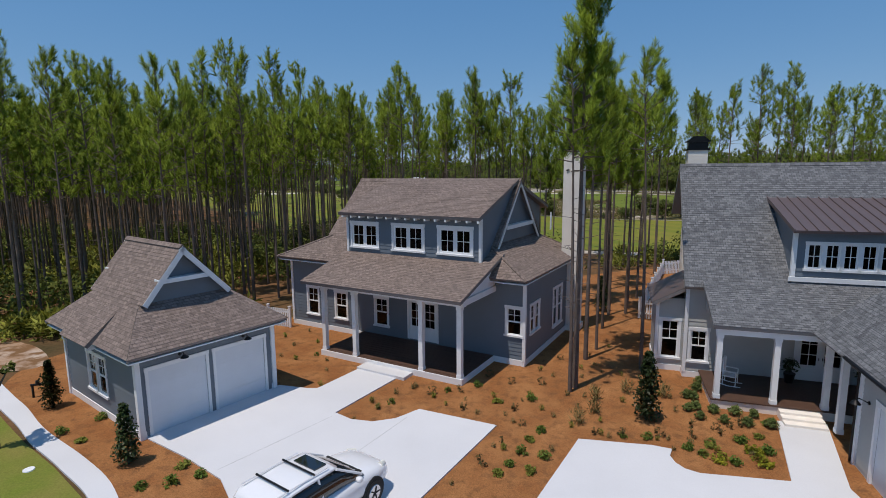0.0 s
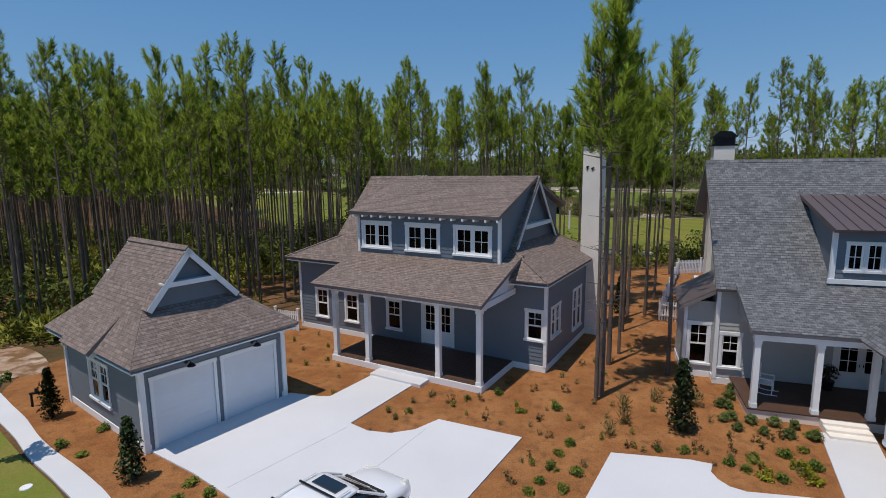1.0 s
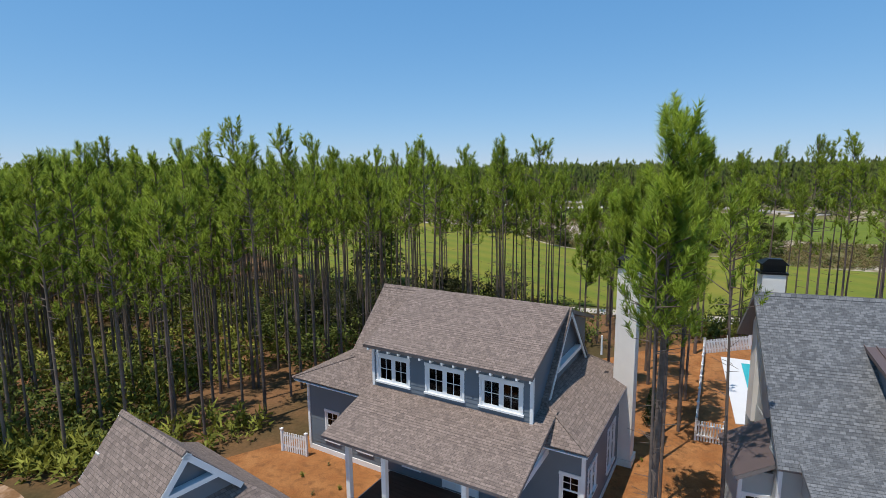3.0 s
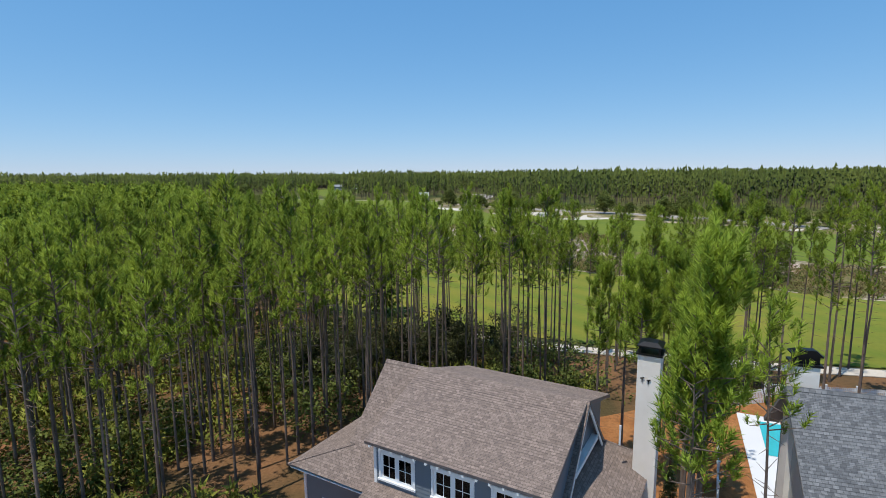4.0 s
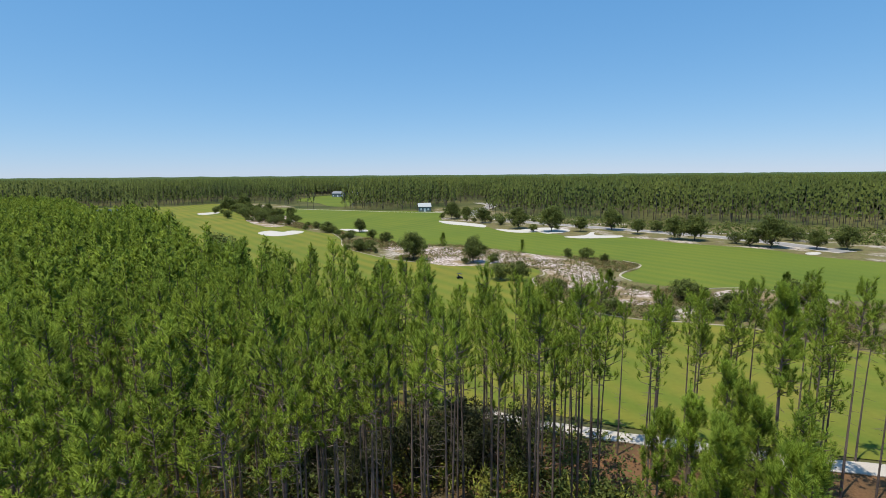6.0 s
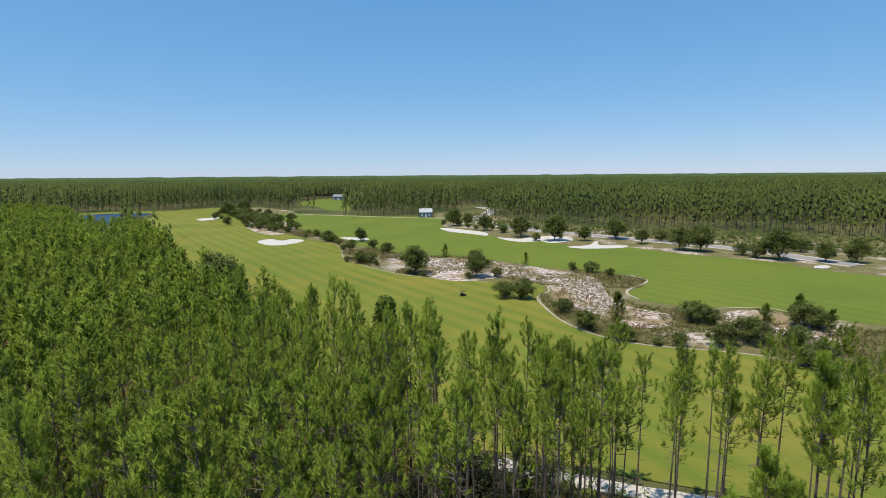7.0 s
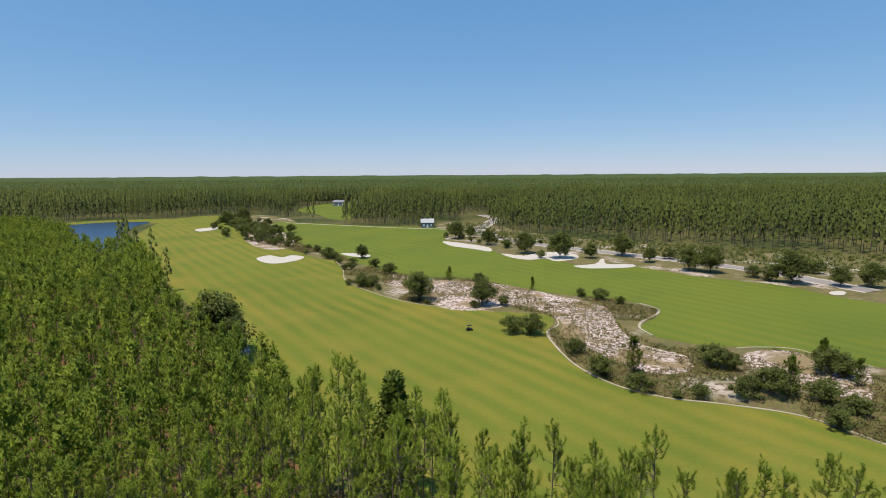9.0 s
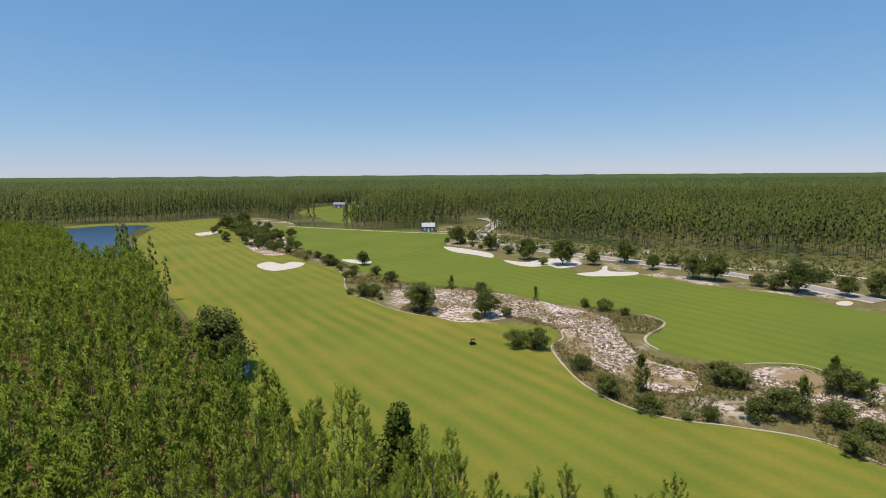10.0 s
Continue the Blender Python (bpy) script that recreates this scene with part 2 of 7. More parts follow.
for ground_name in ("fairway", "fairway_green", "edging", "waste", "waste_sand", "sand_floor", "far_ground", "canopy", "straw", "floor", "lawn", "sand", "bunker"):
    M[ground_name].node_tree.nodes["Principled BSDF"].inputs["Specular IOR Level"].default_value = 0.1   # loose, dull ground
M["water"] = material("pond_water", (0.020, 0.050, 0.100), 0.30, spread=0.05, scale=0.02, fine=0.6, bump=0.25)
M["pool"] = material("pool_water", (0.05, 0.42, 0.46), 0.06, spread=0.08, scale=0.5, fine=4, bump=0.1)


# ---- mesh helpers ----
class Build:
    """Collects faces, then becomes one mesh."""

    def __init__(self):
        self.v, self.f, self.uv = [], [], []

    def face(self, pts, uv=None):
        k = len(self.v)
        self.v += [tuple(p) for p in pts]
        self.f.append(tuple(range(k, k + len(pts))))
        self.uv += list(uv) if uv else [(p[0], p[1]) for p in pts]

    def box(self, x0, x1, y0, y1, z0, z1):
        c = [(x, y, z) for z in (z0, z1) for y in (y0, y1) for x in (x0, x1)]
        for q in ((0, 2, 3, 1), (4, 5, 7, 6), (0, 1, 5, 4), (1, 3, 7, 5), (3, 2, 6, 7), (2, 0, 4, 6)):
            self.face([c[i] for i in q])
        return self

    def prism(self, ring_a, ring_b):
        """Joins two rings of the same count, with both ends closed."""
        n = len(ring_a)
        self.face(list(reversed(ring_a)))
        self.face(ring_b)
        for i in range(n):
            j = (i + 1) % n
            self.face([ring_a[i], ring_a[j], ring_b[j], ring_b[i]])
        return self

    def slab(self, poly, thick):
        """A flat polygon thickened downwards along its normal."""
        p = [Vector(q) for q in poly]
        nrm = (p[1] - p[0]).cross(p[2] - p[0]).normalized()
        if nrm.z < 0:
            p, nrm = list(reversed(p)), -nrm
        return self.prism([q - nrm * thick for q in p], p)

    def tube(self, a, b, ra, rb, sides=8):
        a, b = Vector(a), Vector(b)
        w = (b - a).normalized()
        u = w.orthogonal().normalized()
        v = w.cross(u)
        rings = [[c + (u * math.cos(i * math.tau / sides) + v * math.sin(i * math.tau / sides)) * r for i in range(sides)] for c, r in ((a, ra), (b, rb))]
        return self.prism(*rings)

    def mesh(self, name, mat, smooth=False):
        me = bpy.data.meshes.new(name)
        me.from_pydata(self.v, [], self.f)
        layer = me.uv_layers.new(name="UVMap")
        flat = np.array(self.uv, dtype=np.float32)
        idx = np.empty(len(me.loops), dtype=np.int32)
        me.loops.foreach_get("vertex_index", idx)
        layer.data.foreach_set("uv", flat[idx].ravel())
        if smooth:
            me.polygons.foreach_set("use_smooth", [True] * len(me.polygons))
        me.materials.append(M[mat])
        return me


def part(name, build, mat, parent, label="", smooth=False):
    ob = new(name, build if isinstance(build, bpy.types.Mesh) else build.mesh(name, mat, smooth))
    ob.parent = parent
    if label:
        tagged(ob, label)
    return ob


def thing(name, m, label, category, group="", kind=""):
    ob = new(name)
    ob.empty_display_size = 0.2
    ob.matrix_world = m
    return tagged(ob, label, category, group, kind)


def clip_band(poly, axis, lo, hi):
    """The part of a convex flat polygon between two values of one coordinate."""
    def half(p, value, sign):
        out = []
        for i in range(len(p)):
            a, b = p[i], p[(i + 1) % len(p)]
            da, db = sign * (a[axis] - value), sign * (b[axis] - value)
            if da >= 0:
                out.append(a)
            if da * db < 0:
                k = da / (da - db)
                out.append(tuple(a[j] + (b[j] - a[j]) * k for j in range(2)))
        return out
    p = half(poly, lo, 1)
    return half(p, hi, -1) if len(p) > 2 else []


def coursed(build, corner, u, v, poly, step, proud, u_shift=0.0):
    """Overlapping courses (shingles or lap boards) on a flat polygon given in (u, v) from corner: each course stands proud at its lower edge."""
    corner, u, v = Vector(corner), Vector(u).normalized(), Vector(v).normalized()
    n = u.cross(v).normalized()
    lo, hi = min(p[1] for p in poly), max(p[1] for p in poly)
    k = math.floor(lo / step)
    while k * step < hi:
        b0, b1 = k * step, (k + 1) * step
        band = clip_band(poly, 1, max(lo, b0), min(hi, b1))
        if len(band) > 2:
            pts = [corner + u * a + v * b + n * proud * (1.0 - (b - b0) / step * 0.95) for a, b in band]
            build.face(pts, [(a + u_shift, b) for a, b in band])
            low = [i for i, (a, b) in enumerate(band) if abs(b - max(lo, b0)) < 1e-6]
            if len(low) == 2:
                i, j = sorted(low, key=lambda q: band[q][0])
                p, q = pts[i], pts[j]
                build.face([p, q, q - n * proud, p - n * proud][::-1], [(band[i][0], b0)] * 4)
        k += 1
    return build


def roof_plane(name, parent, pts, mat, thick=0.14, edge="fascia"):
    """A roof plane: a painted board below and coursed shingles on top. pts: flat polygon, its first edge the eave."""
    p = [Vector(q) for q in pts]
    u = (p[1] - p[0]).normalized()
    n = u.cross(p[2] - p[0]).normalized()
    if n.z < 0:
        u, n = -u, -n
    v = n.cross(u)
    poly = [((q - p[0]).dot(u), (q - p[0]).dot(v)) for q in p]
    board = part(name, Build().slab([q for q in p], thick), edge, parent)
    cover = coursed(Build(), p[0] + n * 0.012, u, v, poly, 0.15, 0.009, u_shift=random.random() * 7)
    part("shingles", cover, mat, board, "weathered asphalt roof shingles")
    return board


def wall_panel(parent, origin, axis, length, z0, z1, openings, mat, thick=0.16, step=0.19, top=None):
    """A lap-sided wall along a local axis, with openings (a0, a1, z0, z1) cut through. The outside is to the right of the axis."""
    o, u = Vector(origin), Vector((axis[0], axis[1], 0)).normalized()
    out = Vector((u.y, -u.x, 0))
    xs = sorted({0.0, length, *[q for w in openings for q in w[:2]]})
    zs = sorted({z0, z1, *[q for w in openings for q in w[2:]]})
    core, laps = Build(), Build()
    for a0, a1 in zip(xs, xs[1:]):
        for c0, c1 in zip(zs, zs[1:]):
            am, cm = (a0 + a1) / 2, (c0 + c1) / 2
            if any(w[0] < am < w[1] and w[2] < cm < w[3] for w in openings):
                continue
            ring = [o + u * a + Vector((0, 0, c)) for a, c in ((a0, c0), (a1, c0), (a1, c1), (a0, c1))]
            core.prism(ring, [q - out * thick for q in ring])
            coursed(laps, o + out * 0.004, u, (0, 0, 1), [(a0, c0), (a1, c0), (a1, c1), (a0, c1)], step, 0.022)
    w = part("wall", core, mat, parent)
    part("siding", laps, mat, w, "overlapping painted lap siding boards")
    return w


def window_unit(parent, origin, axis, a0, a1, z0, z1, sashes=1, cols=2, rows=2, double_hung=True, trim=0.11, name="window", stile=0.055):
    """A trimmed window in a wall: casing, sill, sashes with muntins, glass."""
    o, u = Vector(origin), Vector((axis[0], axis[1], 0)).normalized()
    out = Vector((u.y, -u.x, 0))
    m = Matrix((( u.x, -out.x, 0, o.x), (u.y, -out.y, 0, o.y), (0, 0, 1, 0), (0, 0, 0, 1)))

    def put(build):
        build.v = [tuple(m @ Vector(q)) for q in build.v]
        return build
    casing = Build()
    casing.box(a0 - trim, a0, -0.05, 0.08, z0, z1).box(a1, a1 + trim, -0.05, 0.08, z0, z1)
    casing.box(a0 - trim - 0.02, a1 + trim + 0.02, -0.06, 0.08, z1, z1 + trim * 1.25)
    win = part(name, put(casing), "trim", parent)
    part("sill", put(Build().box(a0 - trim - 0.04, a1 + trim + 0.04, -0.10, 0.08, z0 - 0.09, z0)), "trim", win)
    wide = (a1 - a0) / sashes
    for s in range(sashes):
        b0, b1 = a0 + wide * s, a0 + wide * (s + 1)
        f = Build()
        r = stile
        f.box(b0, b0 + r, 0.0, 0.05, z0, z1).box(b1 - r, b1, 0.0, 0.05, z0, z1)
        f.box(b0 + r, b1 - r, 0.0, 0.05, z0, z0 + r).box(b0 + r, b1 - r, 0.0, 0.05, z1 - r, z1)
        zm = (z0 + z1) / 2
        if double_hung:
            f.box(b0 + r, b1 - r, -0.005, 0.045, zm - 0.035, zm + 0.035)
            y0 = zm
        else:
            y0 = z0
        for c in range(1, cols):
            x = b0 + (b1 - b0) * c / cols
            f.box(x - 0.014, x + 0.014, 0.012, 0.04, y0, z1 - r)
        for c in range(1, rows):
            z = y0 + (z1 - y0) * c / rows
            f.box(b0 + r, b1 - r, 0.012, 0.04, z - 0.014, z + 0.014)
        part("sash", put(f), "trim", win)
        g = part("pane", put(Build().box(b0 + r, b1 - r, 0.022, 0.030, z0 + r, z1 - r)), "glass", win, "dark reflecting window glass")
        g.visible_shadow = False
    return win


# ---- ground ----
def smooth_ring(pts, steps=5):
    """A closed smooth line through the points."""
    out, n = [], len(pts)
    for i in range(n):
        p0, p1, p2, p3 = (Vector((*pts[(i + k) % n][:2], 0)) for k in (-1, 0, 1, 2))
        for s in range(steps):
            t = s / steps
            out.append(0.5 * (2 * p1 + (p2 - p0) * t + (2 * p0 - 5 * p1 + 4 * p2 - p3) * t * t + (3 * p1 - p0 - 3 * p2 + p3) * t * t * t))
    return out


def sheet(name, pts, z, mat, label, category, thick=0.0, curved=True, steps=5):
    """A flat piece of ground with the outline given; thick: how far its edge goes down."""
    ring = smooth_ring(pts, steps) if curved else [Vector((*p[:2], 0)) for p in pts]
    bm = bmesh.new()
    vs = [bm.verts.new((p.x, p.y, z)) for p in ring]
    f = bm.faces.new(vs)
    bmesh.ops.recalc_face_normals(bm, faces=[f])
    if f.normal.z < 0:
        f.normal_flip()
    if thick:
        r = bmesh.ops.extrude_face_region(bm, geom=[f])
        bmesh.ops.translate(bm, verts=[v for v in r["geom"] if isinstance(v, bmesh.types.BMVert)], vec=(0, 0, -thick))
        bmesh.ops.recalc_face_normals(bm, faces=bm.faces)
    bmesh.ops.triangulate(bm, faces=[q for q in bm.faces if len(q.verts) > 4])
    me = bpy.data.meshes.new(name)
    bm.to_mesh(me)
    bm.free()
    me.materials.append(M[mat])
    return tagged(new(name, me), label, category, kind="structure")


def ribbon(name, pts, width, z, mat, label, category, closed=False, thick=0.08):
    """A strip of even width along a line, standing a little proud."""
    p = [Vector((*q[:2], 0)) for q in pts]
    fine = []
    for i in range(len(p) - 1):
        p0, p1, p2, p3 = p[max(i - 1, 0)], p[i], p[i + 1], p[min(i + 2, len(p) - 1)]
        for s in range(6):
            t = s / 6
            fine.append(0.5 * (2 * p1 + (p2 - p0) * t + (2 * p0 - 5 * p1 + 4 * p2 - p3) * t * t + (3 * p1 - p0 - 3 * p2 + p3) * t * t * t))
    fine.append(p[-1])
    b = Build()
    rows = []
    for i, q in enumerate(fine):
        d = (fine[min(i + 1, len(fine) - 1)] - fine[max(i - 1, 0)]).normalized()
        side = Vector((-d.y, d.x, 0)) * width / 2 * (0.85 + 0.3 * noise.noise(q * 0.3))
        rows.append((q + side, q - side))
    up = Vector((0, 0, z))
    dn = Vector((0, 0, z - thick))
    for (l0, r0), (l1, r1) in zip(rows, rows[1:]):
        b.face([r0 + up, r1 + up, l1 + up, l0 + up])
        b.face([l0 + up, l1 + up, l1 + dn, l0 + dn])
        b.face([r1 + up, r0 + up, r0 + dn, r1 + dn])
    return tagged(new(name, b.mesh(name, mat)), label, category, kind="structure")


def inside(x, y, ring):
    hit, j = False, len(ring) - 1
    for i in range(len(ring)):
        xi, yi, xj, yj = *ring[i][:2], *ring[j][:2]
        if (yi > y) != (yj > y) and x < (xj - xi) * (y - yi) / (yj - yi) + xi:
            hit = not hit
        j = i
    return hit


ground = Build()
for x0, x1, y0, y1 in ((-4900, 4900, -400, 4900),):
    ground.face([(x0, y0, 0), (x1, y0, 0), (x1, y1, 0), (x0, y1, 0)])
tagged(new("ground", ground.mesh("ground", "far_ground")), "flat scrubby ground reaching the horizon", "ground", kind="structure")

NEAR_FLOOR = [(-260, 8), (-40, 6), (70, 6), (120, 40), (60, 52), (33, 52.5), (18, 57), (9, 60), (3, 62.5), (-8, 67), (-27, 84), (-45, 112),
              (-100, 188), (-130, 215), (-178, 290), (-215, 300), (-285, 320)]
sheet("forest_floor", NEAR_FLOOR, 0.03, "floor", "reddish-brown pine forest floor with leaf litter", "forest floor")
sheet("mulch_bed", [(-19.5, 21.5), (-15, 18), (-10, 13.5), (-8, 4), (30, 4), (32, 20), (30, 40), (27, 48), (19, 48), (12, 45), (4, 42), (-3, 36.5), (-9, 33), (-14, 30), (-20, 26)],
      0.06, "straw", "orange-brown pine straw mulch around the houses", "mulch bed")
sheet("sand_patch", [(-24.5, 28), (-22, 26.8), (-19.8, 24.6), (-20.6, 23.5), (-22.5, 24.0), (-26, 27.5)], 0.064, "sand_floor", "bare pale sand at the edge of the woods", "sand")
sheet("lawn", [(-44, 36), (-27.4, 26.4), (-18.5, 19.85), (-16.7, 18.4), (-14.7, 16.85), (-12.5, 15.3), (-10.35, 13.6), (-8.9, 11.6), (-7.75, 8), (-6.95, 4), (-44, 4)], 0.07, "lawn", "small mown lawn beside the sidewalk", "lawn", curved=False)

DRIVE = [(-10.75, 17.2), (-7.3, 21.6), (-6.0, 21.25), (-5.55, 21.25), (-3.95, 23.75), (-1.95, 22.75), (-4.3, 18.95), (-3.6, 18.4), (-2.75, 18.2), (-1.9, 18.45), (-1.05, 19.2),
         (1.85, 17.85), (-0.75, 13.6), (-3.0, 7.5), (-7.5, 7.5), (-6.0, 13.3), (-6.9, 14.6), (-8.6, 15.85)]
sheet("driveway", DRIVE, 0.11, "concrete", "pale concrete driveway and front walk with curved edges", "driveway", thick=0.1, curved=False)
DRIVE_2 = [(2.4, 13.3), (4.6, 16.85), (6.97, 16.4), (7.55, 16.15), (7.3, 15.75), (7.3, 15.35), (7.45, 15.0), (7.8, 14.75), (10.3, 14.3), (12.25, 18.05), (13.9, 17.75), (11.75, 13.9), (11.0, 7.5), (0, 7.5)]
sheet("driveway", DRIVE_2, 0.11, "concrete", "pale concrete driveway beside the grey house", "driveway", thick=0.1, curved=False)
ribbon("sidewalk", [(-36, 33), (-27, 26.9), (-18.2, 20.2), (-16.4, 18.8), (-14.45, 17.2), (-12.25, 15.65), (-10.07, 13.9), (-8.6, 11.8), (-7.4, 8), (-6.6, 4)], 0.78, 0.10, "concrete", "pale concrete sidewalk curving past the garage", "sidewalk")

ribbon("kerb", [(-24.4, 21.9), (-18.4, 17.6), (-14.4, 14.65), (-13.1, 13.6), (-11.3, 11.9), (-9.8, 9.6)], 0.4, 0.10, "concrete", "pale concrete kerb along the street", "kerb")

# joints of the driveways
for a, b in (((-7.21, 15.07), (-4.37, 18.63)), ((-2.94, 16.13), (-1.5, 18.49))):
    ribbon("driveway_joint", [a, ((a[0] + b[0]) / 2, (a[1] + b[1]) / 2), b], 0.025, 0.1135, "joint", "thin sawn joint in the concrete", "joint", thick=0.003)

# golf course
FAIRWAY = [(125, 32), (60, 49), (33, 55.2), (15, 60.8), (4.5, 65), (-8, 69), (-24, 82), (-42, 110), (-98, 188), (-150, 250), (-182, 310), (-205, 365), (-222, 425), (-205, 462),
           (-180, 430), (-150, 372), (-107, 287), (-80, 262), (-62, 238), (-50, 227), (-44, 212), (-39.6, 192), (-32, 178), (-20, 163.6), (-10, 156.5), (7, 150), (19, 147), (20.5, 141),
           (17.3, 133), (17.2, 126), (18.5, 113), (22.7, 104), (29, 98.8), (37, 96.4), (46.5, 92.3), (52, 84), (75, 73), (125, 60)]
sheet("fairway", FAIRWAY, 0.10, "fairway", "broad mown golf fairway with pale mowing stripes", "fairway", steps=4)
FAIRWAY_2 = [(-122, 397), (-62, 370), (-9, 351), (-6, 300), (-2, 282), (15, 256), (20, 240), (38, 230), (46, 215), (66, 211), (78, 194), (99, 178), (109, 158), (160, 118), (165, 92),
             (110, 98), (72, 111.5), (66, 117.5), (58, 121.5), (47, 123.5), (39.5, 129.5), (39, 136), (46, 144), (49, 150), (46, 158), (38, 163.5), (21, 172.5), (8, 186), (-2, 192), (-12, 193),
             (-25, 203), (-40, 222), (-52, 243), (-80, 280), (-106, 315), (-128, 385)]
sheet("fairway", FAIRWAY_2, 0.10, "fairway_green", "second mown fairway beyond the sandy waste", "fairway", steps=4)
sheet("fairway", [(-150, 520), (-118, 470), (-95, 420), (-80, 418), (-86, 470), (-92, 560), (-98, 630), (-130, 640), (-150, 600)], 0.10, "fairway_green", "narrow green running back between the woods", "fairway")
WASTE = [(130, 52), (75, 70), (52, 80), (40, 94), (24, 101), (15, 118), (15, 140), (0, 148), (-22, 160), (-44, 190), (-56, 225), (-85, 262), (-112, 285), (-165, 390), (-190, 440), (-170, 470),
         (-120, 410), (-100, 330), (-70, 280), (-40, 230), (-15, 200), (5, 196), (25, 178), (52, 166), (56, 146), (46, 130), (66, 124), (80, 114), (170, 96)]
sheet("heath", WASTE, 0.07, "waste", "sandy waste ground with dry grass between the fairways", "heath", steps=4)
sheet("heath", [(-12, 352), (-8, 300), (-4, 280), (14, 254), (18, 238), (36, 229), (44, 213), (64, 209), (76, 193), (98, 176), (108, 156), (160, 116), (260, 120), (230, 190), (160, 225), (60, 300), (20, 380), (-10, 385)],
      0.06, "waste", "rough dry grass and sand along the road", "heath", steps=4)
SAND_RINGS = ([(-25.8, 187.4), (-7.5, 189.4), (13.7, 181.1), (27.6, 165.3), (36.7, 153.9), (34.2, 136.0), (35.1, 123.8), (41.0, 117.2), (38.4, 109.7), (31.1, 108.6), (26.4, 114.7), (22.7, 123.9), (19.6, 130.6), (22.1, 141.4), (15.1, 155.9), (2.8, 150.9), (-7.2, 154.7), (-17.6, 174.6)],
                  [(53.8, 119.1), (63.0, 119.8), (63.8, 113.6), (68.5, 107.6), (58.8, 96.0), (56.3, 99.9), (53.3, 103.0), (53.0, 109.5), (49.8, 112.5)],
                  [(-119.9, 310.8), (-103.8, 330.4), (-79.9, 273.8), (-91.6, 262.0)])
for sand_ring in SAND_RINGS:
    sheet("sand_flat", sand_ring, 0.105, "waste_sand", "bare pinkish-white sand mottled with dry tussocks", "sand", steps=3)
sheet("bunker", [(-85.2, 235.2), (-82.5, 243.3), (-75.1, 237.6), (-72.7, 243.0), (-65.9, 238.6), (-66.4, 229.5), (-72.1, 222.4), (-78.5, 225.0)], 0.13, "bunker", "white sand bunker cut in the fairway", "bunker", steps=3)
sheet("bunker", [(-167.0, 350.7), (-163.3, 359.9), (-158.3, 363.0), (-152.9, 350.0), (-157.9, 338.5)], 0.13, "bunker", "small white sand bunker in the far fairway", "bunker", steps=3)
sheet("bunker", [(-52.2, 248.1), (-42.7, 246.4), (-38.1, 241.9), (-38.7, 236.4), (-46.4, 239.4)], 0.13, "bunker", "white sand bunker beside bushes", "bunker", steps=3)
sheet("bunker", [(-7.0, 286.4), (5.6, 276.2), (15.1, 263.3), (14.5, 250.5), (7.4, 258.6), (-2.8, 269.2)], 0.13, "bunker", "long white sand bunker by the road", "bunker", steps=3)
sheet("bunker", [(18.9, 244.4), (27.8, 238.5), (33.5, 243.9), (42.9, 248.0), (50.0, 242.0), (49.2, 231.2), (38.9, 224.0), (35.7, 230.3), (28.4, 228.0), (22.3, 233.3)], 0.13, "bunker", "white sand bunker beneath oaks", "bunker", steps=3)
sheet("bunker", [(42.9, 213.7), (52.2, 217.8), (57.5, 228.4), (59.1, 228.3), (56.7, 217.7), (66.3, 216.3), (63.1, 209.9), (47.7, 208.3)], 0.13, "bunker", "branching white sand bunker beside the fairway", "bunker", steps=3)
sheet("bunker", [(106.9, 169.4), (110.8, 170.7), (111.2, 168.7), (107.7, 165.6), (105.0, 166.3)], 0.13, "bunker", "small white sand bunker near the road", "bunker", steps=3)
ribbon("cart_path", [(1.0, 64.0), (3.8, 62.3), (9.5, 60.2), (18, 57.6), (26, 55.0), (35, 53.0), (60, 47.5), (90, 40)], 2.5, 0.14, "sand", "white sandy cart path behind the houses", "path")
ribbon("path_edging", [(-52, 232), (-44, 211), (-39.6, 192), (-32, 178), (-20, 163.6), (-10, 156.3), (7, 149.8)], 0.36, 0.16, "edging", "pale curved edging of the waste ground", "edging")
ribbon("path_edging", [(21.5, 143), (20.8, 138), (17.3, 133), (16.9, 126), (18.5, 113), (22.7, 104), (29, 98.8), (37, 96.4), (46.5, 92.3), (52, 84)], 0.44, 0.16, "edging", "pale curved edging of the fairway", "edging")
ribbon("path_edging", [(47, 157.5), (49.3, 152), (47.5, 147), (41, 140), (38.8, 135), (39.6, 130)], 0.64, 0.16, "edging", "pale hooked path edging", "edging")
ribbon("path_edging", [(53, 121.5), (58, 122), (64, 121), (67, 116.5), (72, 111.2)], 0.40, 0.16, "edging", "pale edging along the sandy waste", "edging")
ribbon("cart_path", [(-121.5, 393.3), (-95.9, 380.5), (-61.8, 364.7), (-38.2, 353.7), (-3.7, 342.8)], 1.8, 0.15, "sand", "distant pale cart path along the trees", "path")
ROAD = [(24.0, 451.4), (32.4, 416.4), (20.7, 365.7), (14.0, 331.8), (21.7, 305.8), (28.1, 289.9), (41.0, 271.7), (56.0, 255.7), (73.0, 238.7), (86.1, 225.2), (100.0, 210.0), (108.8, 197.9), (114.8, 182.5), (119.9, 169.6)]
ribbon("sand_shoulder", ROAD, 10.5, 0.15, "sand", "pale sandy shoulders of the road", "shoulder")
ribbon("road", ROAD, 7.0, 0.21, "asphalt", "pale worn winding road beside the woods", "road")
ribbon("sand_track", [(103.0, 223.5), (122.4, 215.9), (135.7, 208.0), (144.9, 198.0)], 2.5, 0.12, "sand", "pale sandy track beside the road", "track")
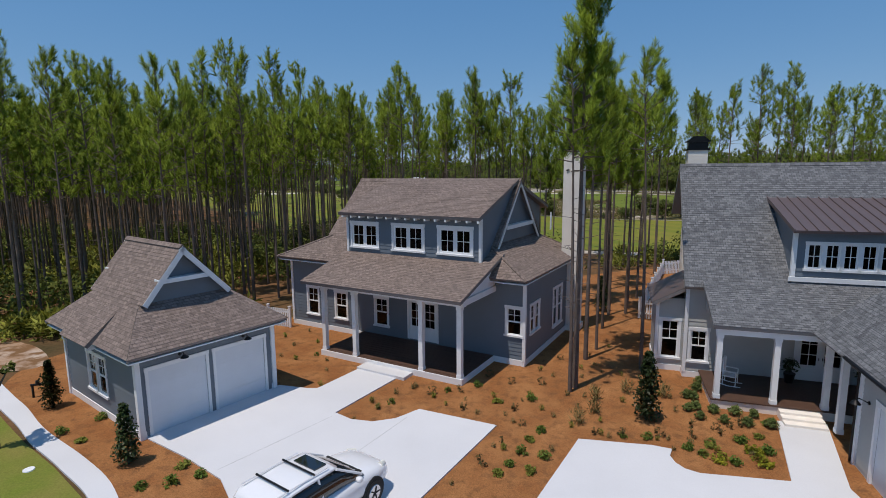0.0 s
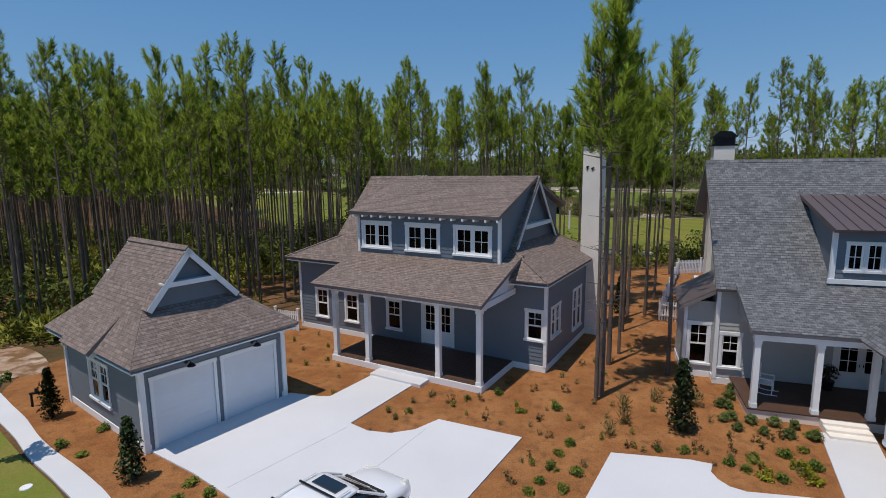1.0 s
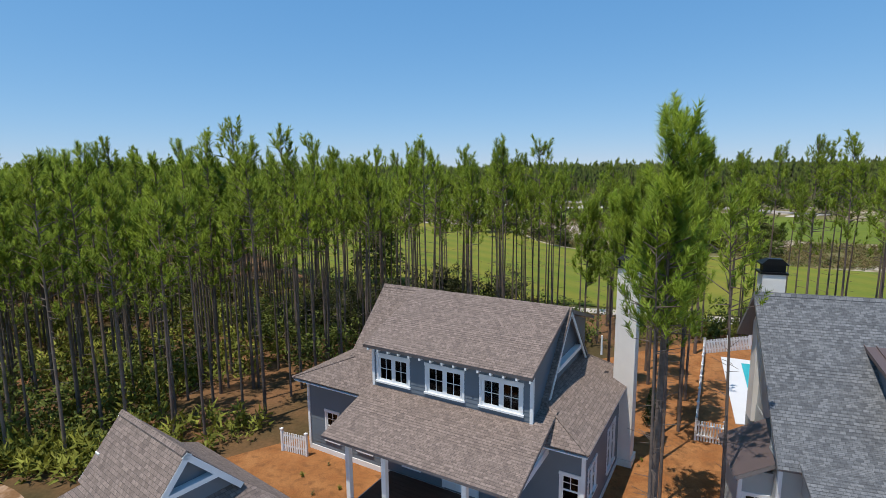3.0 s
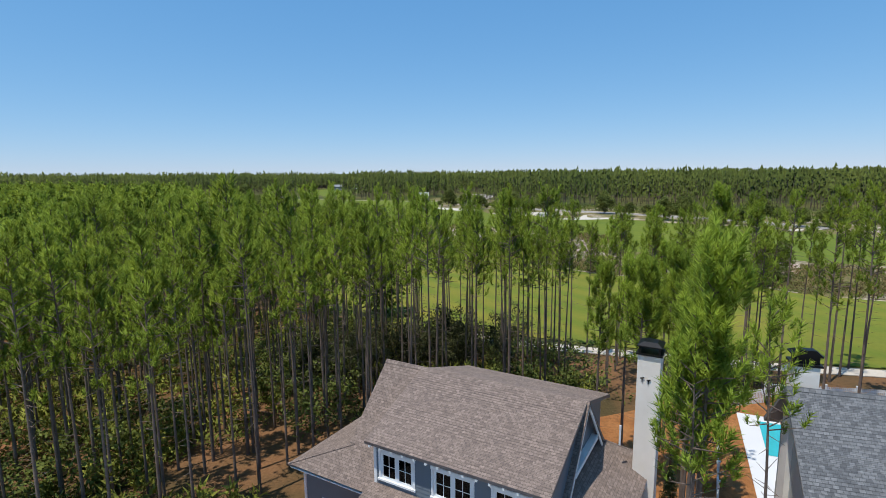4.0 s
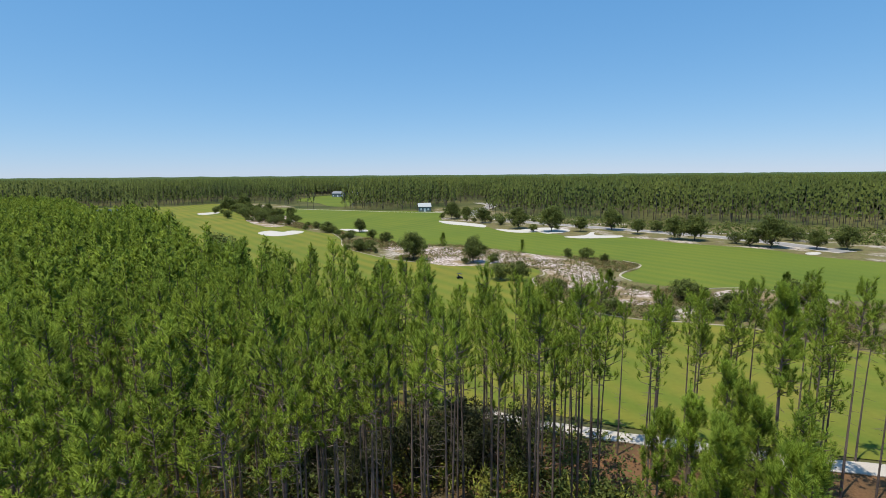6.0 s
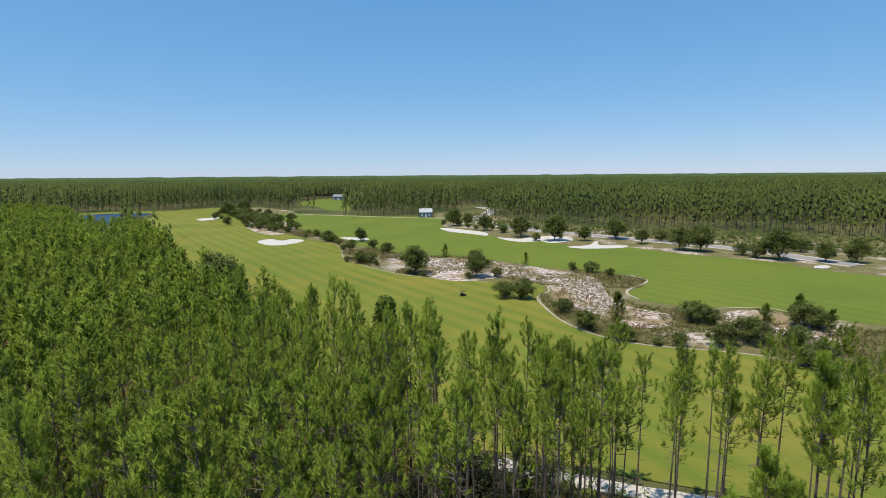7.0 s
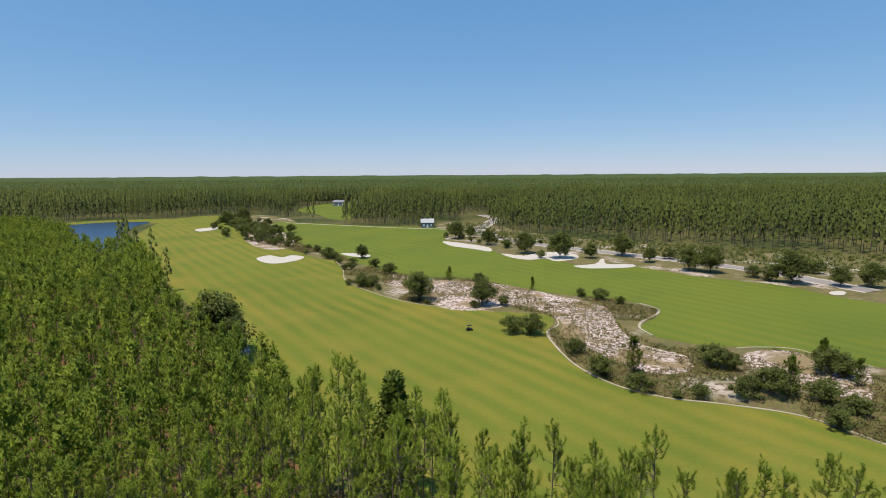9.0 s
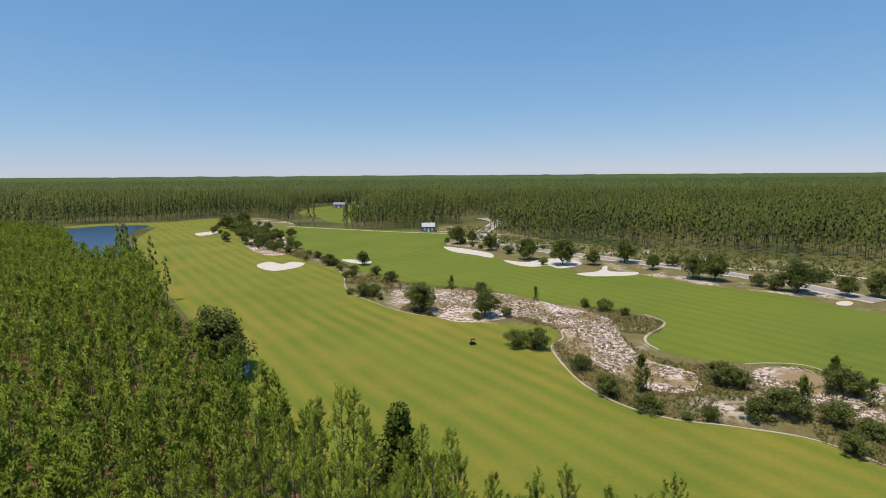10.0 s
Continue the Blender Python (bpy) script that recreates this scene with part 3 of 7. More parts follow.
POND = [(-268.6, 368.5), (-266.9, 393.6), (-253.6, 404.7), (-226.5, 403.2), (-219.7, 376.3), (-202.9, 337.7), (-174.1, 295.0), (-154.2, 264.1), (-176.5, 260.0), (-225.0, 310.5)]
sheet("pond", POND, 0.14, "water", "dark blue pond at the edge of the fairway", "pond")
sheet("pond_bank", [(-285.3, 390.8), (-281.6, 414.7), (-254.1, 426.3), (-224.4, 429.1), (-208.0, 414.7), (-218.4, 394.8), (-250.9, 400.5), (-264.2, 389.6)], 0.09, "fairway", "green bank beyond the pond", "bank")
sheet("sand_notch", [(-44, 117), (-45, 121.5), (-47.2, 124.8), (-48.8, 124), (-47, 120), (-45.8, 116.5)], 0.12, "waste_sand", "small bare sandy notch at the edge of the woods", "sand")


# ---- buildings ----
def post(parent, x, y, z0, z1, w=0.22, name="post"):
    b = Build().box(x - w / 2, x + w / 2, y - w / 2, y + w / 2, z0, z1)
    h = w / 2 + 0.02
    b.box(x - h, x + h, y - h, y + h, z0, z0 + 0.16).box(x - h, x + h, y - h, y + h, z1 - 0.14, z1)
    return part(name, b, "trim", parent)


def gable_trim(parent, a, b0, b1, bm, z0, z1, outward, width=0.15):
    """White rake boards of a gable whose plane is at a, and its horizontal band."""
    for p, q in (((b0, z0), (bm, z1)), ((b1, z0), (bm, z1))):
        d = Vector((0, q[0] - p[0], q[1] - p[1])).normalized()
        n = Vector((0, -d.z, d.y)) if d.z * d.y > 0 else Vector((0, d.z, -d.y))
        n = n if n.z < 0 else -n
        ring = [Vector((a, *p)), Vector((a, *q)), Vector((a, *q)) + n * width, Vector((a, *p)) + n * width]
        part("rake_board", Build().prism(ring, [r + Vector((outward * 0.05, 0, 0)) for r in ring]), "trim", parent)


def flood_lamp(parent, m):
    """A gooseneck wall lamp."""
    b = Build().tube((0, 0, 0), (0, -0.03, 0), 0.06, 0.06, 10).tube((0, -0.03, 0), (0, -0.28, 0.12), 0.016, 0.016, 6).tube((0, -0.28, 0.12), (0, -0.36, 0.05), 0.016, 0.016, 6)
    b.v = [tuple(m @ Vector(q)) for q in b.v]
    lamp = part("wall_lamp", b, "iron", parent, "black gooseneck wall lamp")
    s = Build().tube((0, -0.36, 0.06), (0, -0.36, -0.06), 0.05, 0.15, 14)
    s.v = [tuple(m @ Vector(q)) for q in s.v]
    part("shade", s, "iron", lamp)


def french_door(parent, origin, axis, a0, a1, z0, z1):
    o, u = Vector(origin), Vector((axis[0], axis[1], 0)).normalized()
    out = Vector((u.y, -u.x, 0))
    m = Matrix(((u.x, -out.x, 0, o.x), (u.y, -out.y, 0, o.y), (0, 0, 1, 0), (0, 0, 0, 1)))

    def put(b):
        b.v = [tuple(m @ Vector(q)) for q in b.v]
        return b
    d = part("front_door", put(Build().box(a0 - 0.12, a0, -0.05, 0.08, z0, z1).box(a1, a1 + 0.12, -0.05, 0.08, z0, z1).box(a0 - 0.14, a1 + 0.14, -0.06, 0.08, z1, z1 + 0.15)), "trim", parent)
    mid = (a0 + a1) / 2
    for b0, b1 in ((a0, mid), (mid, a1)):
        f = Build().box(b0, b0 + 0.14, 0, 0.05, z0, z1).box(b1 - 0.14, b1, 0, 0.05, z0, z1).box(b0 + 0.14, b1 - 0.14, 0, 0.05, z0, z0 + 0.75).box(b0 + 0.14, b1 - 0.14, 0, 0.05, z1 - 0.16, z1)
        f.box(b0 + 0.2, b1 - 0.2, -0.012, 0.0, z0 + 0.16, z0 + 0.62)
        x = (b0 + b1) / 2
        f.box(x - 0.014, x + 0.014, 0.01, 0.04, z0 + 0.75, z1 - 0.16)
        for k in (1, 2):
            z = z0 + 0.75 + (z1 - z0 - 0.91) * k / 3
            f.box(b0 + 0.14, b1 - 0.14, 0.01, 0.04, z - 0.014, z + 0.014)
        leaf = part("door_leaf", put(f), "trim", d)
        g = part("pane", put(Build().box(b0 + 0.14, b1 - 0.14, 0.02, 0.028, z0 + 0.75, z1 - 0.16)), "glass", d)
        g.visible_shadow = False
    for x in (mid - 0.07, mid + 0.07):
        part("handle", put(Build().tube((x, -0.05, z0 + 1.0), (x, -0.05, z0 + 1.12), 0.015, 0.015)), "iron", d)


def hip_gable_roof(h, mat, a0, a1, b0, b1, ze, gl, gr, bg, zg, bm, zr, over=0.32):
    """A roof with small gables above hipped ends: eaves at ze, hips up to zg, ridge at zr along b = bm from gl to gr."""
    bk = 2 * bm - bg
    roof_plane("roof_front", h, [(a0, b0, ze), (a1, b0, ze), (gr, bg, zg), (gl, bg, zg)], mat)
    roof_plane("roof_back", h, [(a1, b1, ze), (a0, b1, ze), (gl, bk, zg), (gr, bk, zg)], mat)
    roof_plane("roof_upper_front", h, [(gl - over, bg, zg), (gr + over, bg, zg), (gr + over, bm, zr), (gl - over, bm, zr)], mat, 0.1)
    roof_plane("roof_upper_back", h, [(gr + over, bk, zg), (gl - over, bk, zg), (gl - over, bm, zr), (gr + over, bm, zr)], mat, 0.1)
    roof_plane("roof_hip", h, [(a1, b0, ze), (a1, b1, ze), (gr, bk, zg), (gr, bg, zg)], mat)
    roof_plane("roof_hip", h, [(a0, b1, ze), (a0, b0, ze), (gl, bg, zg), (gl, bk, zg)], mat)
    part("ridge_cap", Build().prism([(gl - over, bm - 0.14, zr - 0.08), (gl - over, bm, zr + 0.06), (gl - over, bm + 0.14, zr - 0.08)],
                                    [(gr + over, bm - 0.14, zr - 0.08), (gr + over, bm, zr + 0.06), (gr + over, bm + 0.14, zr - 0.08)]), mat, h)
    for a, b, g in ((a1, b0, gr), (a1, b1, gr), (a0, b0, gl), (a0, b1, gl)):
        gb = bg if b == b0 else bk
        p, q = Vector((a, b, ze)), Vector((g, gb, zg))
        part("hip_cap", Build().tube(p + Vector((0, 0, 0.0)), q + Vector((0, 0, 0.0)), 0.07, 0.07, 6), mat, h)
    soffit = Build().box(a0 + 0.05, a1 - 0.05, b0 + 0.05, b1 - 0.05, ze - 0.20, ze - 0.15)
    part("soffit", soffit, "trim", h)


def blue_house():
    h = thing("house", pose(0.51, 21.22, 0, rz=-29.87), "blue-grey sided cottage with white trim and brown shingle roof", "house")
    L, R, F, K = -13.55, 1.58, 3.75, 12.1
    wins = [(-12.3, -11.5, 0.9, 2.5), (-10.1, -9.3, 0.9, 2.42), (-7.2, -6.4, 0.9, 2.42), (0.70, 1.42, 1.55, 2.85)]
    door = (-4.95, -3.25, 0.42, 2.6)
    shift = lambda w: (w[0] - L, w[1] - L, w[2], w[3])
    wall_panel(h, (L, F, 0), (1, 0), R - L, 0.3, 4.15, [shift(w) for w in wins + [door]], "siding")
    side = [(0.75, 1.3, 1.5, 2.85), (1.42, 1.97, 1.5, 2.85), (4.25, 4.9, 0.9, 2.95), (5.05, 5.7, 0.9, 2.95)]
    wall_panel(h, (R, F, 0), (0, 1), K - F, 0.3, 4.15, side, "siding")
    wall_panel(h, (R, K, 0), (-1, 0), R - L, 0.3, 4.15, [], "siding")
    wall_panel(h, (L, K, 0), (0, -1), K - F, 0.3, 4.15, [], "siding")
    part("plinth", Build().box(L - 0.05, R + 0.05, F - 0.06, K + 0.05, 0.0, 0.34), "trim", h, "white painted base board")
    # unseen inner sheets, the shade of the rooms put into their colour
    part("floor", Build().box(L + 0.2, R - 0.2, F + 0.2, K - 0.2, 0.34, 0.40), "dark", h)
    part("room_shade_sheet", Build().box(L + 0.2, R - 0.2, F + 3.0, F + 3.1, 0.4, 3.75), "dark", h)
    part("attic_shade_sheet", Build().box(L + 0.2, R - 0.2, F + 0.2, K - 0.2, 3.6, 3.72), "dark", h)
    for w in wins:
        window_unit(h, (0, F, 0), (1, 0), w[0], w[1], w[2], w[3])
    for w in side:
        window_unit(h, (R, F, 0), (0, 1), *w, rows=2)
    french_door(h, (0, F, 0), (1, 0), *door)
    for x, y in ((L, F), (R, F), (R, K), (L, K)):
        part("corner_board", Build().box(x - 0.075, x + 0.075, y - 0.075, y + 0.075, 0.3, 4.12), "trim", h)
    hip_gable_roof(h, "shingle", L - 0.45, R + 0.34, 3.05, 12.5, 4.36, -10.75, -0.5, 4.4, 5.66, 7.6, 8.88)
    for a, s in ((-0.5, 1), (-10.75, -1)):
        tri = [(a, 4.48, 5.64), (a, 10.72, 5.64), (a, 7.6, 8.83)]
        g = part("gable_wall", Build().prism(tri, [(a - s * 0.12, b, z) for _, b, z in tri]), "siding", h)
        poly = [(4.48, 5.64), (10.72, 5.64), (7.6, 8.83)]
        if s > 0:
            part("siding", coursed(Build(), (a + 0.004, 0, 0), (0, 1, 0), (0, 0, 1), poly, 0.19, 0.02), "siding", g)
        gable_trim(h, a + s * 0.27, 4.6, 10.6, 7.6, 5.5, 8.81, s)
        part("gable_band", Build().box(min(a, a + s * 0.32), max(a, a + s * 0.32), 5.75, 9.45, 6.35, 6.55), "trim", h)
    # shed dormer over the porch
    dl, dr, db = -8.5, -0.45, 3.15
    dw = [(-8.2, -6.5, 5.36, 6.6), (-5.45, -3.65, 5.36, 6.6), (-2.7, -0.92, 5.36, 6.6)]
    wall_panel(h, (dl, db, 0), (1, 0), dr - dl, 4.7, 7.13, [(w[0] - dl, w[1] - dl, w[2], w[3]) for w in dw], "siding")
    for w in dw:
        window_unit(h, (0, db, 0), (1, 0), *w, sashes=2, double_hung=False, trim=0.11, stile=0.11)
    # near-black sheets added as the shade inside the dormer
    part("dormer_shade_sheet", Build().box(dl + 0.2, dr - 0.2, db + 2.4, db + 2.5, 4.6, 7.2), "dark", h)
    part("dormer_floor_shade", Build().box(dl + 0.2, dr - 0.2, db + 0.2, db + 2.4, 4.7, 4.76), "dark", h)
    cheek = [(3.15, 4.72), (4.0, 4.9), (7.4, 8.5), (7.4, 8.66), (3.15, 7.13)]
    for a, s in ((dr, 1), (dl, -1)):
        ring = [(a, b, z) for b, z in cheek]
        c = part("dormer_cheek", Build().prism(ring, [(a - s * 0.12, b, z) for b, z in cheek]), "siding", h)
        if s > 0:
            part("siding", coursed(Build(), (a + 0.004, 0, 0), (0, 1, 0), (0, 0, 1), cheek, 0.19, 0.02), "siding", c)
        part("corner_board", Build().box(a - 0.07, a + 0.07, db - 0.05, db + 0.09, 4.7, 7.1), "trim", h)
    roof_plane("dormer_roof", h, [(-8.75, 2.65, 7.2), (-0.28, 2.65, 7.2), (-0.28, 7.6, 8.93), (-8.75, 7.6, 8.93)], "shingle", 0.16)
    k = -8.5
    while k < -0.3:
        part("rafter_tail", Build().box(k - 0.045, k + 0.045, 2.7, 3.15, 6.94, 7.09), "trim", h)
        k += 0.58
    # rear shed wing
    roof_plane("rear_roof", h, [(-0.4, 12.8, 7.2), (-8.8, 12.8, 7.2), (-8.8, 7.7, 8.8), (-0.4, 7.7, 8.8)], "shingle", 0.16)
    for a in (-0.7, -8.5):
        ring = [(a, 8.0, 4.5), (a, 12.05, 4.2), (a, 12.05, 7.2), (a, 8.0, 8.5)]
        part("rear_cheek", Build().prism(ring, [(a - 0.12, b, z) for _, b, z in ring]), "siding", h)
    wall_panel(h, (-0.82, 12.06, 0), (-1, 0), 7.56, 4.2, 7.15, [], "siding")
    # porch
    part("porch_base", Build().box(-8.12, 0.05, 0.28, F - 0.06, 0.0, 0.34), "trim", h, "white porch skirt")
    for i in range(25):
        part("deck_board", Build().box(-8.06, 0.0, 0.34 + i * 0.134, 0.34 + i * 0.134 + 0.128, 0.34, 0.37 + 0.004 * (i % 2)), "deck", h)
    part("step", Build().box(-5.2, -2.5, -0.45, 0.27, 0.0, 0.20), "concrete", h, "pale concrete porch step")
    for a in (-7.92, -5.95, -2.1, -0.12):
        post(h, a, 0.45, 0.34, 3.58)
    part("porch_beam", Build().box(-8.15, 0.12, 0.32, 0.60, 3.58, 3.88), "trim", h)
    for a in (-8.0, -0.0):
        part("porch_side_beam", Build().box(a - 0.12, a + 0.12, 0.60, F - 0.04, 3.61, 3.88), "trim", h)
    part("porch_ceiling", Build().box(-7.95, 0.02, 0.6, F - 0.03, 3.88, 3.92), "ceiling_paint", h)
    roof_plane("porch_roof", h, [(-8.75, -0.35, 3.98), (0.33, -0.35, 3.98), (0.33, 4.2, 5.36), (-8.75, 4.2, 5.36)], "shingle", 0.14)
    for a, t in ((0.05, 0.16), (-8.1, -0.16)):
        ring = [(a, 0.3, 3.9), (a, F, 3.9), (a, F, 5.0), (a, 0.3, 4.0)]
        part("porch_gable_panel", Build().prism(ring, [(a - t, b, z) for _, b, z in ring]), "trim", h)
    # chimney
    part("chimney", Build().box(1.25, 2.25, 10.4, 11.4, 0, 10.47).box(1.15, 2.35, 10.3, 11.5, 0, 0.4), "stucco", h, "tall pale stucco chimney")
    cap = Build().box(1.17, 2.33, 10.32, 11.48, 10.47, 10.55)
    for x in (1.27, 2.13):
        for y in (10.42, 11.28):
            cap.box(x, x + 0.1, y, y + 0.1, 10.55, 10.85)
    cap.box(1.2, 2.3, 10.35, 11.45, 10.85, 10.91).prism([(1.2, 10.35, 10.91), (2.3, 10.35, 10.91), (2.3, 11.45, 10.91), (1.2, 11.45, 10.91)],
                                                          [(1.45, 10.6, 11.06), (2.05, 10.6, 11.06), (2.05, 11.2, 11.06), (1.45, 11.2, 11.06)])
    part("chimney_cap", cap, "iron", h, "dark metal chimney cap")
    for x, z in ((1.5, 9.35), (1.78, 9.28)):
        part("wall_ornament", Build().tube((x - 0.08, 10.37, z), (x + 0.08, 10.37, z + 0.05), 0.03, 0.03, 6).tube((x, 10.37, z), (x, 10.37, z - 0.16), 0.022, 0.015, 6), "iron", h, "small black iron chimney ornament")
    for x, y in ((-6.5, 5.9), (0.7, 6.4)):
        part("vent_pipe", Build().tube((x, 16.4 - y, 6.0), (x, 16.4 - y, 7.0), 0.05, 0.05, 8), "trim", h)
    return h


def garage():
    h = thing("garage", pose(-10.7, 17.05, 0, rz=53.1), "detached blue-grey two-door garage with brown shingle roof", "garage")
    W, D = 5.4, 6.7
    doors = [(0.36, 2.46, 0.08, 2.48), (2.84, 4.98, 0.08, 2.48)]
    wall_panel(h, (0, 0, 0), (1, 0), W, 0.0, 3.15, doors, "siding")
    win = [(2.35, 3.1, 0.95, 2.4), (3.25, 4.0, 0.95, 2.4)]
    wall_panel(h, (W, 0, 0), (0, 1), D, 0.3, 3.15, [], "siding")
    wall_panel(h, (W, D, 0), (-1, 0), W, 0.3, 3.15, [], "siding")
    wall_panel(h, (0, D, 0), (0, -1), D, 0.3, 3.15, win, "siding")
    for w in win:
        window_unit(h, (0, D, 0), (0, -1), *w)
    part("plinth", Build().box(-0.05, 0.14, -0.05, D + 0.05, 0, 0.32).box(W - 0.14, W + 0.05, -0.05, D + 0.05, 0, 0.32).box(0.14, W - 0.14, D - 0.1, D + 0.05, 0, 0.32), "trim", h)
    part("floor", Build().box(0.14, W - 0.14, 0.0, D - 0.1, 0.02, 0.09), "concrete", h)
    for x, y in ((0, 0), (W, 0), (W, D), (0, D)):
        part("corner_board", Build().box(x - 0.09, x + 0.09, y - 0.09, y + 0.09, 0.0, 3.1), "trim", h)
    for d in doors:
        door = part("garage_door", Build().box(d[0] - 0.11, d[0], -0.05, 0.06, 0.05, d[3]).box(d[1], d[1] + 0.11, -0.05, 0.06, 0.05, d[3]).box(d[0] - 0.13, d[1] + 0.13, -0.06, 0.06, d[3], d[3] + 0.14), "trim", h)
        n = 4
        for i in range(n):
            z0 = d[2] + (d[3] - d[2]) * i / n
            z1 = d[2] + (d[3] - d[2]) * (i + 1) / n - 0.003
            part("door_panel", Build().box(d[0], d[1], 0.01, 0.05, z0, z1), "door_white", door, "plain white sectional door panel")
    for x in (1.5, 4.05):
        flood_lamp(h, pose(x, -0.03, 2.78))
    # the ridge runs back from the door side: build it with the axes exchanged
    ze, zg, zr, mid = 3.25, 4.6, 6.62, W / 2 - 0.35
    g0, g1 = 1.15, D - 1.35
    x0, x1, y0, y1 = -0.5, W + 0.4, -0.66, D + 0.6
    xl, xr = mid - 1.6, mid + 1.85   # the lower slopes are shallower than the upper ones
    roof_plane("roof_side", h, [(x0, y1, ze), (x0, y0, ze), (xl, g0, zg), (xl, g1, zg)], "shingle")
    roof_plane("roof_side", h, [(x1, y0, ze), (x1, y1, ze), (xr, g1, zg), (xr, g0, zg)], "shingle")
    roof_plane("roof_upper", h, [(xl, g1 + 0.3, zg), (xl, g0 - 0.3, zg), (mid, g0 - 0.3, zr), (mid, g1 + 0.3, zr)], "shingle", 0.1)
    roof_plane("roof_upper", h, [(xr, g0 - 0.3, zg), (xr, g1 + 0.3, zg), (mid, g1 + 0.3, zr), (mid, g0 - 0.3, zr)], "shingle", 0.1)
    roof_plane("roof_hip", h, [(x0, y0, ze), (x1, y0, ze), (xr, g0, zg), (xl, g0, zg)], "shingle")
    roof_plane("roof_hip", h, [(x1, y1, ze), (x0, y1, ze), (xl, g1, zg), (xr, g1, zg)], "shingle")
    part("ridge_cap", Build().prism([(mid - 0.14, g0 - 0.3, zr - 0.08), (mid, g0 - 0.3, zr + 0.06), (mid + 0.14, g0 - 0.3, zr - 0.08)],
                                    [(mid - 0.14, g1 + 0.3, zr - 0.08), (mid, g1 + 0.3, zr + 0.06), (mid + 0.14, g1 + 0.3, zr - 0.08)]), "shingle", h)
    part("soffit", Build().box(x0 + 0.05, x1 - 0.05, y0 + 0.05, y1 - 0.05, ze - 0.20, ze - 0.15), "trim", h)
    for y, s in ((g0, -1), (g1, 1)):
        tri = [(xl, y, zg), (xr, y, zg), (mid, y, zr - 0.05)]
        g = part("gable_wall", Build().prism(tri, [(a, y - s * 0.12, z) for a, _, z in tri]), "siding", h)
        if s < 0:
            part("siding", coursed(Build(), (0, y - 0.004, 0), (1, 0, 0), (0, 0, 1), [(xl, zg), (xr, zg), (mid, zr - 0.05)], 0.19, 0.02), "siding", g)
        for a in (xl, xr):
            p, q = Vector((a, y + s * 0.27, zg + 0.02)), Vector((mid, y + s * 0.27, zr - 0.02))
            d = (q - p).normalized()
            n = Vector((-d.z, 0, d.x))
            n = n if n.z < 0 else -n
            ring = [p, q, q + n * 0.2, p + n * 0.2]
            part("rake_board", Build().prism(ring, [r + Vector((0, s * 0.05, 0)) for r in ring]), "trim", h)
        part("gable_band", Build().box(mid - 1.0, mid + 1.0, min(y, y + s * 0.3), max(y, y + s * 0.3), 5.28, 5.45), "trim", h)
    # small shed over the side windows
    roof_plane("window_roof", h, [(-0.75, 4.75, 3.22), (-0.75, 2.2, 3.22), (0.7, 2.2, 4.5), (0.7, 4.75, 4.5)], "shingle", 0.12)
    for y in (2.25, 4.6):
        ring = [(-0.7, y, 3.05), (0.2, y, 3.05), (0.65, y, 4.35), (-0.7, y, 3.14)]
        part("rake_board", Build().prism(ring, [(a, y + 0.1, z) for a, _, z in ring]), "trim", h)
    return h


